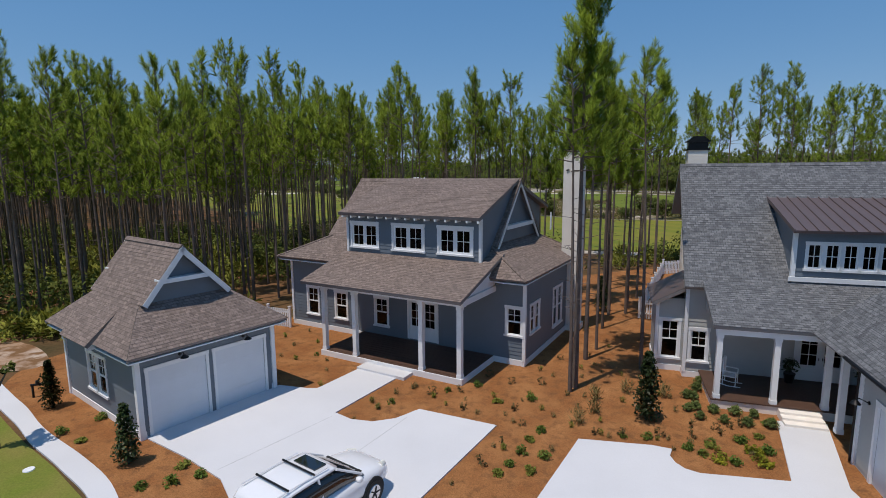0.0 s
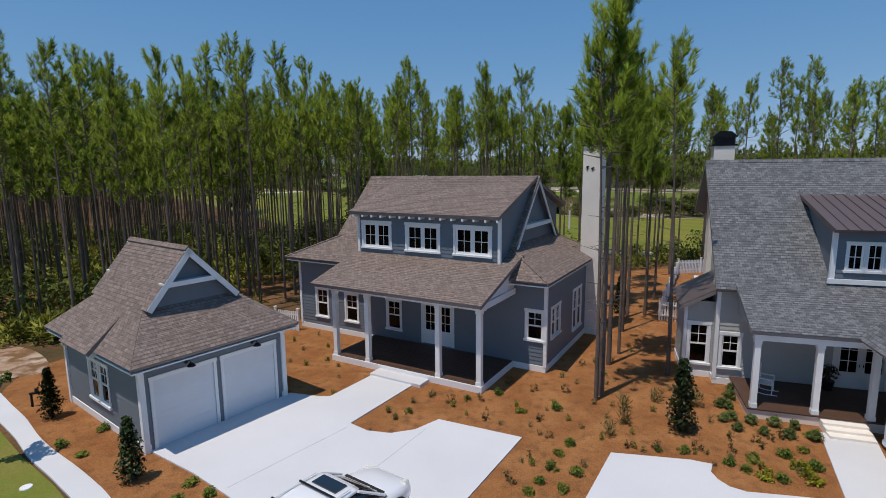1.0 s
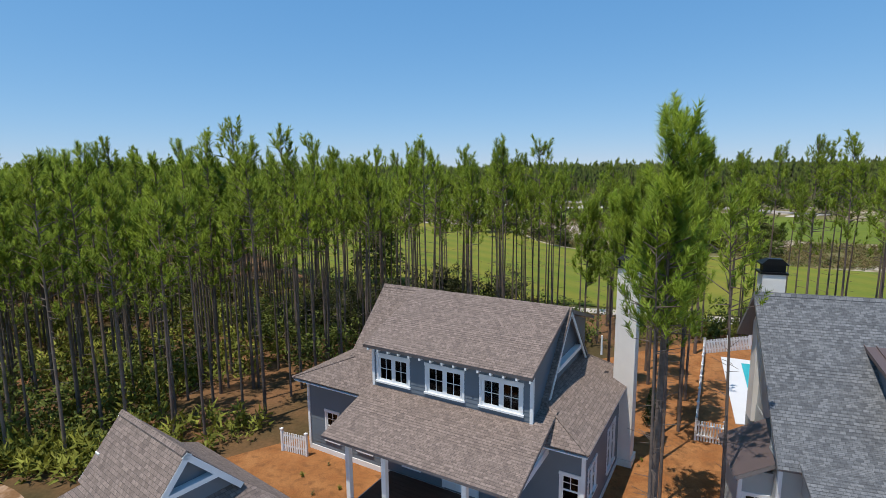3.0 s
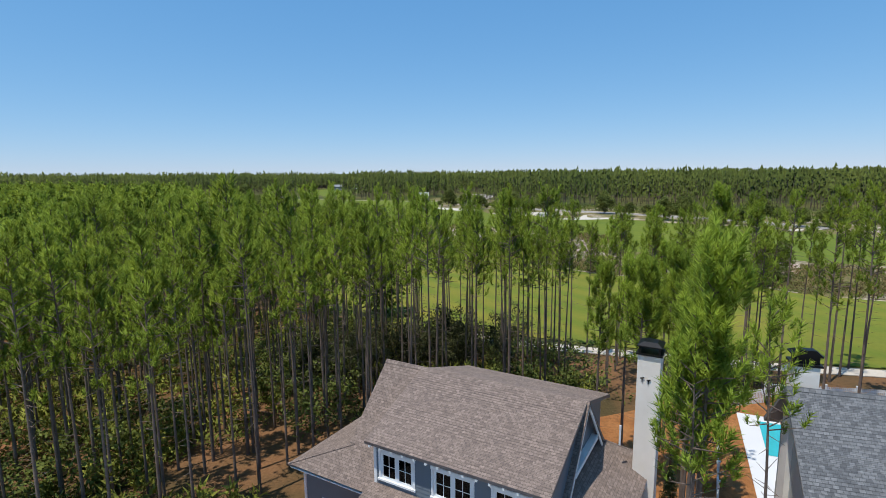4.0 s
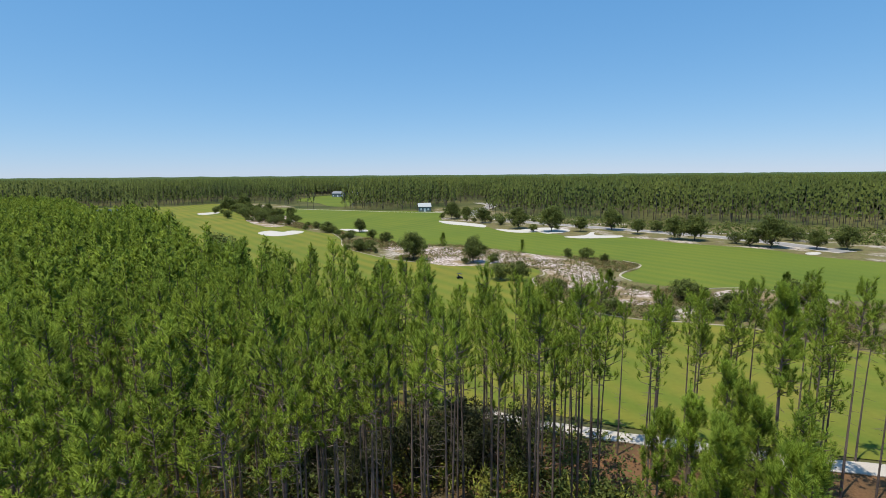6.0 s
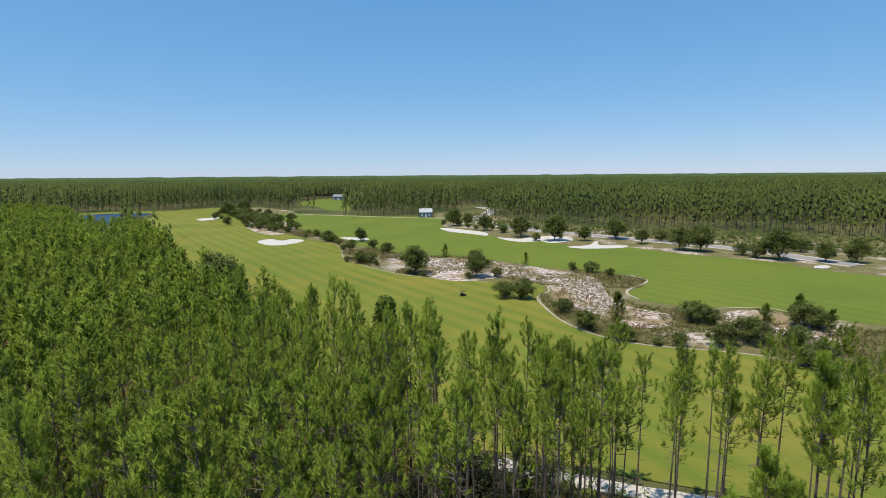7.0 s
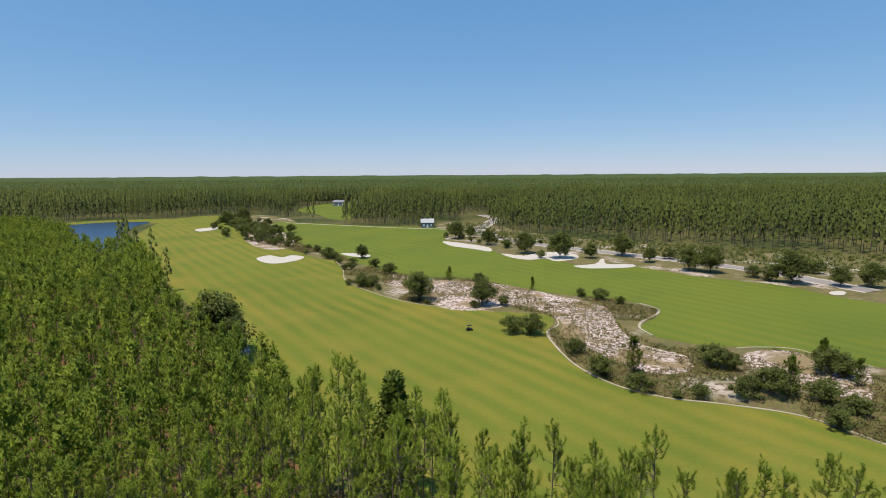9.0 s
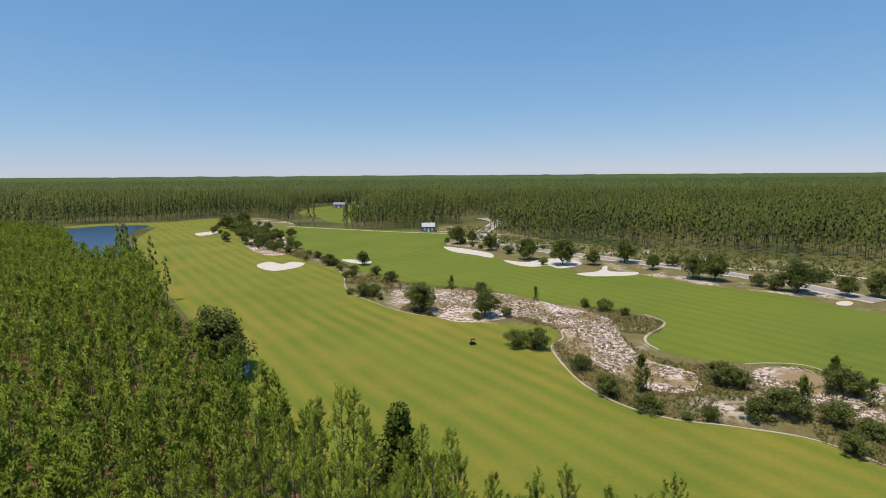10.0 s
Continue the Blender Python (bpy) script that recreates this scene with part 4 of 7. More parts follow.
def grey_house():
    h = thing("house", pose(10.68, 19.35, 0, rz=-17.95), "pale grey sided house with slate-grey shingle roof and porch", "house")
    L, R, F, K, G = -0.85, 15.0, 2.95, 11.0, -0.2
    wins = [(-0.62, 0.02, 0.85, 2.25)]
    wall_panel(h, (L, F, 0), (1, 0), R - L, 0.3, 4.3, [(w[0] - L, w[1] - L, w[2], w[3]) for w in wins] + [(3.5 - L, 5.2 - L, 0.36, 2.66)], "siding_light")
    wall_panel(h, (R, F, 0), (0, 1), K - F, 0.3, 3.9, [], "siding_light")
    wall_panel(h, (R, K, 0), (-1, 0), R - G, 0.3, 7.0, [], "siding_light")
    wall_panel(h, (G, K, 0), (0, -1), K - 4.4, 0.3, 3.9, [], "siding_light")
    wall_panel(h, (L, 4.4, 0), (0, -1), 4.4 - F, 0.3, 4.3, [], "siding_light")
    part("wall", Build().box(L, G, 4.28, 4.4, 0.3, 5.5), "siding_light", h)
    part("plinth", Build().box(L - 0.05, 0.3, F - 0.05, 4.4, 0, 0.33).box(G - 0.05, R + 0.05, F - 0.045, K + 0.05, 0, 0.33), "trim", h)
    # unseen near-black sheet added as room shade behind the windows
    part("room_shade_sheet", Build().box(L + 0.2, R - 0.2, F + 2.4, F + 2.5, 0.4, 3.8), "dark", h)
    window_unit(h, (0, F, 0), (1, 0), *wins[0])
    french_door(h, (0, F, 0), (1, 0), 3.5, 5.2, 0.36, 2.66)
    # side bay with its own low roof
    bl, bf, bk = -2.0, 3.6, 6.4
    wall_panel(h, (bl, bf, 0), (1, 0), L - bl, 0.3, 3.5, [(0.2, 0.93, 0.7, 2.45)], "siding_light")
    wall_panel(h, (bl, bk, 0), (0, -1), bk - bf, 0.3, 3.4, [], "siding_light")
    wall_panel(h, (G, bk, 0), (-1, 0), G - bl, 0.3, 3.4, [], "siding_light")
    window_unit(h, (bl, bf, 0), (1, 0), 0.2, 0.93, 0.7, 2.45)
    part("plinth", Build().box(bl - 0.05, L - 0.06, bf - 0.055, bk + 0.05, 0, 0.33), "trim", h)
    part("corner_board", Build().box(bl - 0.07, bl + 0.07, bf - 0.07, bf + 0.07, 0.3, 3.4), "trim", h)
    part("corner_board", Build().box(L - 0.07, L + 0.07, F - 0.07, F + 0.07, 0.3, 4.3), "trim", h)
    roof_plane("bay_roof", h, [(bl - 0.3, bk + 0.3, 3.32), (bl - 0.3, bf - 0.35, 3.32), (G, bf - 0.35, 4.5), (G, bk + 0.3, 4.5)], "metal_roof", 0.16)
    # main roof
    bm, zr = 8.7, 9.58
    roof_plane("roof_front", h, [(-1.05, F - 0.42, 4.29), (R + 0.4, F - 0.42, 4.29), (R + 0.4, bm, zr), (-0.85, bm, zr)], "shingle_grey", 0.16, edge="iron_grey")
    roof_plane("roof_back", h, [(R + 0.4, K + 0.4, 6.9), (-0.85, K + 0.4, 6.9), (-0.85, bm, zr), (R + 0.4, bm, zr)], "shingle_grey", 0.16, edge="iron_grey")
    part("ridge_cap", Build().prism([(-0.85, bm - 0.15, zr - 0.08), (-0.85, bm, zr + 0.07), (-0.85, bm + 0.15, zr - 0.08)],
                                    [(R + 0.4, bm - 0.15, zr - 0.08), (R + 0.4, bm, zr + 0.07), (R + 0.4, bm + 0.15, zr - 0.08)]), "shingle_grey", h)
    ring = [(L + 0.02, b, z) for b, z in ((F, 3.85), (F, 4.4), (4.4, 5.65), (4.4, 3.85))]
    part("gable_wall", Build().prism(ring, [(L + 0.14, b, z) for _, b, z in ring]), "siding_light", h)
    for a in (G + 0.02, R - 0.02):
        tri = [(a, F, 3.85), (a, F, 4.4), (a, bm, zr - 0.2), (a, K, 7.0), (a, K, 3.85)]
        part("gable_wall", Build().prism(tri, [(a + (0.12 if a < 5 else -0.12), b, z) for _, b, z in tri]), "siding_light", h)
    # dormer with a metal roof
    dl, dr, db = 3.05, 11.0, 2.95
    dz0, dz1 = 4.75, 6.85
    ws = [(3.5 + i * 0.63, 3.5 + i * 0.63 + 0.52, 5.25, 6.3) for i in range(10)]
    wall_panel(h, (dl, db, 0), (1, 0), dr - dl, dz0 - 0.3, dz1, [(w[0] - dl, w[1] - dl, w[2], w[3]) for w in ws], "siding")
    for w in ws:
        window_unit(h, (0, db, 0), (1, 0), *w, double_hung=False, trim=0.07, stile=0.07)
    # added sheet whose near-black colour gives the dormer windows their shade
    part("dormer_shade_sheet", Build().box(dl + 0.2, dr - 0.2, db + 2.0, db + 2.1, dz0 - 0.3, dz1 + 0.4), "dark", h)
    part("apron", Build().box(dl - 0.15, dr + 0.15, db - 0.10, db - 0.03, dz0 - 0.05, dz0 + 0.14), "trim", h)
    cheek = [(db, dz0 - 0.3), (db + 1.6, dz0 - 0.2), (6.8, 7.7), (6.8, 7.9), (db, dz1)]
    for a, s in ((dl, -1), (dr, 1)):
        ring = [(a, b, z) for b, z in cheek]
        part("dormer_cheek", Build().prism(ring, [(a - s * 0.12, b, z) for b, z in cheek]), "siding", h)
        part("corner_board", Build().box(a - 0.08, a + 0.08, db - 0.06, db + 0.1, dz0, dz1), "trim", h)
    roof = part("dormer_roof", Build().slab([(dl - 0.2, db - 0.45, dz1 + 0.02), (dr + 0.4, db - 0.45, dz1 + 0.02), (dr + 0.4, 7.35, 8.12), (dl - 0.2, 7.35, 8.12)], 0.12), "metal_roof", h, "dark bronze standing-seam metal roof")
    k = dl - 0.18
    d = Vector((0, 7.35 - db + 0.45, 8.12 - dz1 - 0.02))
    while k <= dr + 0.41:
        p = Vector((k, db - 0.45, dz1 + 0.02))
        ring = [p + Vector((-0.02, 0, 0)), p + Vector((0.02, 0, 0)), p + Vector((0.02, 0, 0.05)), p + Vector((-0.02, 0, 0.05))]
        part("seam", Build().prism(ring, [q + d for q in ring]), "metal_roof", roof)
        k += 0.42
    # porch with the roof running out over it
    part("porch_base", Build().box(-0.2, 9.0, -0.15, F - 0.06, 0, 0.40), "stucco", h)
    part("porch_floor", Build().box(-0.25, 9.05, -0.2, F - 0.05, 0.40, 0.45), "deck", h, "dark brown porch floor boards")
    for i in range(3):
        part("step", Build().box(2.05, 3.4, -0.2 - 0.32 * (i + 1), -0.2 - 0.32 * i, 0, 0.37 - 0.085 * i), "stucco", h, "pale stone porch step")
    for a in (-0.03, 1.92, 3.6):
        post(h, a, 0.0, 0.45, 3.05, 0.2)
    for b in (-1.35, -2.9):
        post(h, 3.6, b, 0.2, 3.05, 0.2)
    part("porch_beam", Build().box(-0.17, 9.0, -0.14, 0.14, 3.05, 3.27), "trim", h)
    part("porch_ceiling", Build().box(-0.1, 9.0, 0.14, F - 0.03, 3.29, 3.33), "ceiling_paint", h)
    roof_plane("porch_roof", h, [(-0.32, -0.28, 3.42), (9.0, -0.28, 3.42), (9.0, 2.96, 4.62), (-0.32, 2.96, 4.62)], "shingle_grey", 0.14, edge="iron_grey")
    ring = [(-0.12, -0.12, 3.27), (-0.12, F - 0.05, 3.27), (-0.12, F - 0.05, 4.5), (-0.12, -0.12, 3.36)]
    part("porch_gable_panel", Build().prism(ring, [(a + 0.12, b, z) for a, b, z in ring]), "siding_light", h)
    # wing towards the drive
    wl, w0, w1 = 3.4, -10.5, -3.2
    wall_panel(h, (wl, w1, 0), (0, -1), w1 - w0, 0.0, 3.4, [(1.1, 5.4, 0.05, 2.5)], "siding_light")
    wall_panel(h, (wl, w0, 0), (1, 0), 6.5, 0.0, 3.4, [], "siding_light")
    wall_panel(h, (wl + 6.5, w1, 0), (-1, 0), 6.5, 0.0, 3.4, [], "siding_light")
    wall_panel(h, (wl + 6.5, w0, 0), (0, 1), w1 - w0, 0.0, 3.4, [], "siding_light")
    part("corner_board", Build().box(wl - 0.08, wl + 0.08, w1 - 0.08, w1 + 0.08, 0.0, 3.4), "trim", h)
    door = part("garage_door", Build().box(wl - 0.06, wl + 0.02, w1 - 1.1, w1 - 0.98, 0.05, 2.5).box(wl - 0.06, wl + 0.02, w1 - 5.52, w1 - 5.4, 0.05, 2.5).box(wl - 0.06, wl + 0.02, w1 - 5.54, w1 - 0.96, 2.5, 2.65), "trim", h)
    for i in range(4):
        part("door_panel", Build().box(wl + 0.03, wl + 0.07, w1 - 5.4, w1 - 1.1, 0.06 + i * 0.61, 0.664 + i * 0.61), "door_white", door)
    flood_lamp(h, pose(wl - 0.03, w1 - 0.55, 2.35, rz=-90))
    roof_plane("wing_roof", h, [(wl - 0.45, 0.1, 3.4), (wl - 0.45, w0 - 0.4, 3.4), (wl + 3.25, w0 - 0.4, 6.4), (wl + 3.25, 0.1, 6.4)], "shingle_grey", 0.14, edge="iron_grey")
    roof_plane("wing_roof", h, [(wl + 6.95, w0 - 0.4, 3.4), (wl + 6.95, 0.1, 3.4), (wl + 3.25, 0.1, 6.4), (wl + 3.25, w0 - 0.4, 6.4)], "shingle_grey", 0.14, edge="iron_grey")
    part("gutter", Build().tube((wl - 0.5, w0 - 0.4, 3.48), (wl - 0.5, w1 + 0.2, 3.48), 0.06, 0.06, 8), "iron", h, "dark metal rain gutter")
    part("downpipe", Build().tube((wl - 0.5, w1 + 0.15, 3.45), (wl - 0.1, w1 + 0.1, 3.1), 0.04, 0.04, 8).tube((wl - 0.1, w1 + 0.1, 3.1), (wl - 0.1, w1 + 0.1, 0.1), 0.04, 0.04, 8), "iron", h)
    for a, w in ((w0, 1), (w1, -1)):
        tri = [(wl, a, 3.35), (wl + 6.5, a, 3.35), (wl + 3.25, a, 6.35)]
        part("gable_wall", Build().prism(tri, [(x, a + w * 0.12, z) for x, _, z in tri]), "siding_light", h)
    # chimney
    part("chimney", Build().box(-0.4, 0.56, bm + 0.6, bm + 1.5, 3, 10.36), "stucco", h, "pale stucco chimney above the ridge")
    cap = Build().box(-0.5, 0.65, bm + 0.55, bm + 1.55, 10.36, 10.46).box(-0.4, 0.55, bm + 0.7, bm + 1.2, 10.46, 10.8).box(-0.5, 0.65, bm + 0.6, bm + 1.5, 10.8, 10.87)
    cap.prism([(-0.45, bm + 0.6, 10.87), (0.6, bm + 0.6, 10.87), (0.6, bm + 1.5, 10.87), (-0.45, bm + 1.5, 10.87)], [(-0.2, bm + 0.6, 11.1), (0.35, bm + 0.6, 11.1), (0.35, bm + 1.0, 11.1), (-0.2, bm + 1.0, 11.1)])
    part("chimney_cap", cap, "iron", h, "dark metal chimney cap")
    return h


blue_house()
garage()
grey_house()


# ---- trees ----
NORMALS = []   # the soft normals of the foliage made last, one a vertex


def soft_normals():
    """Takes the normals gathered since the last call."""
    out = np.concatenate(NORMALS) if NORMALS else None
    NORMALS.clear()
    return out


def blades(rng, centres, radius, count, length, width, up=0.75):
    """Tufts of narrow needle triangles round each centre: vertices and faces."""
    n = len(centres) * count
    c = np.repeat(np.asarray(centres, dtype=float), count, axis=0)
    r = np.repeat(np.asarray(radius, dtype=float), count)
    d = rng.normal(size=(n, 3))
    d[:, 2] += up * 1.6
    d /= np.linalg.norm(d, axis=1)[:, None]
    s = np.cross(d, rng.normal(size=(n, 3)))
    s /= np.linalg.norm(s, axis=1)[:, None] + 1e-9
    ln = r * length * 0.78 * rng.uniform(0.7, 1.2, n)
    w = (r * width)[:, None]
    c = c + np.stack((np.zeros(n), np.zeros(n), r * rng.uniform(-0.15, 0.95, n)), axis=1)   # a tuft is an upright brush
    base = c + d * (r * 0.05)[:, None]
    v = np.empty((n, 3, 3))
    v[:, 0] = base - s * w + d * (ln * 0.25)[:, None]
    v[:, 1] = base + s * w + d * (ln * 0.25)[:, None]
    v[:, 2] = c + d * ln[:, None]
    nrm = d * 0.55 + rng.normal(size=(n, 3)) * 0.25 + (0, 0, 0.75)
    nrm /= np.linalg.norm(nrm, axis=1)[:, None]
    down = np.cross(v[:, 1] - v[:, 0], v[:, 2] - v[:, 0])[:, 2] < 0
    v[down] = v[down][:, (1, 0, 2)]
    NORMALS.append(np.repeat(nrm, 3, axis=0))
    return v.reshape(-1, 3), np.arange(n * 3).reshape(-1, 3)


def needle_tufts(rng, centres, ways, radius, count, width):
    """Bottle-brush tufts: needles that fan out along each branch tip, which turns upwards."""
    c, w, r = np.asarray(centres, float), np.asarray(ways, float), np.asarray(radius, float)
    axis = w * 0.35 + (0, 0, 1.0) + rng.normal(size=w.shape) * 0.18
    axis /= np.linalg.norm(axis, axis=1)[:, None]
    out = c * (1, 1, 0)
    out /= np.linalg.norm(out, axis=1)[:, None] + 0.3
    n = len(c) * count
    c, axis, out, r = (np.repeat(a, count, axis=0) for a in (c, axis, out, r))
    along = rng.uniform(-0.5, 1.25, n)
    d = rng.normal(size=(n, 3))
    d -= axis * (d * axis).sum(axis=1)[:, None]
    d /= np.linalg.norm(d, axis=1)[:, None] + 1e-9
    d = d * rng.uniform(0.25, 0.75, n)[:, None] + axis * rng.uniform(0.35, 1.0, n)[:, None]
    d /= np.linalg.norm(d, axis=1)[:, None]
    side = np.cross(d, rng.normal(size=(n, 3)))
    side /= np.linalg.norm(side, axis=1)[:, None] + 1e-9
    base = c + axis * (r * along * 0.75)[:, None]
    ln = (r * rng.uniform(0.5, 0.95, n) * (1.0 - 0.25 * along))[:, None]
    wide = (r * width)[:, None]
    v = np.stack((base - side * wide + d * ln * 0.12, base + side * wide + d * ln * 0.12, base + d * ln), axis=1)
    nrm = d * 0.6 + out * 0.35 + (0, 0, 0.55) + rng.normal(size=(n, 3)) * 0.15
    nrm /= np.linalg.norm(nrm, axis=1)[:, None]
    down = np.cross(v[:, 1] - v[:, 0], v[:, 2] - v[:, 0])[:, 2] < 0
    v[down] = v[down][:, (1, 0, 2)]
    NORMALS.append(np.repeat(nrm, 3, axis=0))
    return v.reshape(-1, 3), np.arange(n * 3).reshape(-1, 3)


def tri_mesh(name, v, f, mat, normals=None):
    me = bpy.data.meshes.new(name)
    me.vertices.add(len(v))
    me.vertices.foreach_set("co", np.asarray(v, dtype=np.float32).ravel())
    me.loops.add(len(f) * 3)
    me.loops.foreach_set("vertex_index", np.asarray(f, dtype=np.int32).ravel())
    me.polygons.add(len(f))
    me.polygons.foreach_set("loop_start", np.arange(0, len(f) * 3, 3, dtype=np.int32))
    me.update(calc_edges=True)
    if normals is not None:
        me.polygons.foreach_set("use_smooth", np.ones(len(f), dtype=bool))
        me.normals_split_custom_set_from_vertices(normals)
    me.materials.append(M[mat])
    return me


def tubes(segments, sides=5):
    """Tapered tubes (a, b, ra, rb) as triangles."""
    vs, fs, k = [], [], 0
    ang = np.arange(sides) * math.tau / sides
    for a, b, ra, rb in segments:
        a, b = np.asarray(a, float), np.asarray(b, float)
        w = b - a
        w /= np.linalg.norm(w) + 1e-9
        u = np.cross(w, (0.3, 0.9, 0.1) if abs(w[2]) > 0.5 else (0, 0, 1.0))
        u /= np.linalg.norm(u)
        t = np.cross(w, u)
        ring = np.cos(ang)[:, None] * u + np.sin(ang)[:, None] * t
        vs += [a + ring * ra, b + ring * rb]
        for i in range(sides):
            j = (i + 1) % sides
            fs += [(k + i, k + j, k + sides + j), (k + i, k + sides + j, k + sides + i)]
        k += 2 * sides
    return np.concatenate(vs), np.array(fs)


def pine_arrays(seed, height, crown_from, spread, limbs, tufts, count, sides, width=0.08, tuft=0.5, twigs=0, stout=1.0):
    """A slash pine: straight bare trunk with dead twigs, upswept limbs, and tufts of needles at their tips."""
    rng = np.random.default_rng(seed)
    bend = rng.normal(size=2) * 0.25
    at = lambda q: np.array((bend[0] * q * q, bend[1] * q * q, height * q))
    r0 = (0.0058 * height + 0.015) * stout
    seg = [(at(q), at(q + 0.2), r0 * (1 - 0.85 * q), r0 * (1 - 0.85 * (q + 0.2))) for q in (0, 0.2, 0.4, 0.6, 0.8)]
    for i in range(twigs):
        q, a = rng.uniform(0.22, crown_from + 0.08), rng.uniform(0, math.tau)
        d = np.array((math.cos(a), math.sin(a), rng.uniform(-0.35, 0.35))) * rng.uniform(0.3, 1.0)
        seg.append((at(q), at(q) + d, 0.016, 0.006))
    centres, ways, radius = [at(0.99), at(0.955), at(0.915)], [(0, 0, 1.0)] * 3, [tuft * 0.75, tuft * 0.8, tuft * 0.9]
    for i in range(limbs):
        q = crown_from + (0.97 - crown_from) * ((i + rng.uniform(0, 1)) / limbs) ** 0.9
        k = (q - crown_from) / (1 - crown_from)
        reach = spread * (0.08 + 0.92 * (1 - k) ** 0.8) * min(1.0, 0.7 + 2.0 * k) * rng.uniform(0.6, 1.2)
        a = rng.uniform(0, math.tau)
        rise = rng.uniform(-0.05, 0.45) + 0.8 * k
        p0 = at(q)
        d = np.array((math.cos(a), math.sin(a), rise))
        if sides > 3:
            seg.append((p0, p0 + d * reach * 0.95, 0.032, 0.010))
        for j in range(tufts):
            f = 1 - 0.62 * (j / max(1, tufts - 1)) if tufts > 1 else 1
            centres.append(p0 + d * reach * f + rng.normal(size=3) * 0.20 * (j > 0) + (0, 0, 0.10 + 0.2 * (1 - f)))
            ways.append(d)
            radius.append(tuft * rng.uniform(0.7, 1.2) * (0.85 if j else 1.0))
    tv, tf = tubes(seg, sides)
    nv, nf = needle_tufts(rng, centres, ways, radius, count, width)
    return tv, tf, nv, nf, soft_normals()


def pine_variant(i, needles="needles", **kw):
    tv, tf, nv, nf, nn = pine_arrays(**kw)
    return tri_mesh("trunk", tv, tf, "trunk"), tri_mesh("crown", nv, nf, needles, nn)


def place_pine(meshes, x, y, scale, turn, label, group):
    t = new("pine_tree")
    t.matrix_world = Matrix.Translation((x, y, 0.0)) @ Matrix.Rotation(turn, 4, "Z") @ Matrix.Diagonal((scale, scale, scale, 1))
    tagged(t, label, "pine tree", group)
    for name, me in zip(("trunk", "crown"), meshes):
        ob = new(name, me)
        ob.parent = t
    return t


NEAR = [pine_variant(i, seed=100 + i, height=15.4 + 0.35 * (i % 4), crown_from=0.48 + 0.03 * (i % 3), spread=1.4, limbs=36, tufts=2, count=20, sides=5, width=0.075, tuft=0.58, twigs=8) for i in range(8)]
# big crowns take the needle copy painted brighter
BIG = [pine_variant(i, "needles_lit", seed=300 + i, height=16.2, crown_from=0.58, spread=1.4, limbs=50, tufts=4, count=64, sides=8, width=0.032, tuft=0.55, twigs=10, stout=1.2) for i in range(3)]
NEAR_FINE = [pine_variant(i, seed=130 + i, height=15.4 + 0.35 * (i % 4), crown_from=0.50 + 0.03 * (i % 3), spread=1.45, limbs=38, tufts=2, count=40, sides=5, width=0.050, tuft=0.54, twigs=16) for i in range(5)]
HIGH_PINES = [pine_variant(i, seed=160 + i, height=15.6 + 0.4 * (i % 3), crown_from=0.66 + 0.02 * (i % 3), spread=1.5, limbs=28, tufts=2, count=40, sides=5, width=0.050, tuft=0.54, twigs=26) for i in range(5)]

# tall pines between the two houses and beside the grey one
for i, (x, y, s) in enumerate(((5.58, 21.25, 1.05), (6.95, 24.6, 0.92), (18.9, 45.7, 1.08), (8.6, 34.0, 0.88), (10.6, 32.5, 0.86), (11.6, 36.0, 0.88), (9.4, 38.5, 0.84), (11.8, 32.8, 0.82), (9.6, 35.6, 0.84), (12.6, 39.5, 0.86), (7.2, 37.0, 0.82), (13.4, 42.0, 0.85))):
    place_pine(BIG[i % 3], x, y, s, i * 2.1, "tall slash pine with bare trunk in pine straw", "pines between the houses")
for i, (x, y, s) in enumerate(((5.25, 20.8, 0.9), (9.2, 23.3, 0.9), (7.9, 26.0, 0.8), (9.3, 29.6, 0.92), (12.4, 34.2, 0.9), (14.0, 36.8, 0.92))):
    place_pine(HIGH_PINES[i % 5], x, y, s, i * 1.7 + 0.5, "slender slash pine with bare trunk in pine straw", "pines between the houses")

rng = np.random.default_rng(7)
EDGE = [(-60, 14), (-34, 24), (-27, 27.5), (-20, 30), (-13.5, 31.5), (-10, 36), (-5, 39.5), (0, 42.5), (4, 45), (8, 49), (3, 55.5), (-2.5, 63), (-8.5, 67.5), (-20, 75.5), (-29, 84), (-39, 95), (-48, 105), (-57, 116), (-66, 130),
        (-103, 190), (-118, 203), (-133, 200), (-193, 274), (-240, 300), (-420, 330), (-420, 10)]
spots = []
for step, near_side in ((2.5, True), (3.4, False)):
    for gx in np.arange(-330, 10, step):
        for gy in np.arange(12, 330, step):
            x, y = gx + rng.uniform(-0.36, 0.36) * step, gy + rng.uniform(-0.36, 0.36) * step
            if x < -0.92 * y - 14 or (math.hypot(x + 8, y - 40) < 52) != near_side:
                continue
            if inside(x, y, EDGE):
                spots.append((x, y))
# the belt of pines between the houses and the cart path
BELT = [(2, 45), (8, 46), (15, 47.5), (20, 49), (30, 49), (33, 44), (42, 44), (62, 41), (62, 46), (36, 54.5), (24, 57), (12, 60), (3, 62), (-1, 58)]
belt = []
while len(belt) < 52:
    x, y = rng.uniform(-1, 46), rng.uniform(43, 62)
    if inside(x, y, BELT) and abs(y - (63.4 - 0.31 * x)) > 0.9 and all(math.hypot(x - p, y - q) > 1.5 for p, q in belt):
        belt.append((x, y))
spots += belt
spots.sort(key=lambda p: math.hypot(p[0] + 2, p[1] - 36) - (40 if p[0] > 3 else 0))
near, rest = spots[:290], spots[290:]
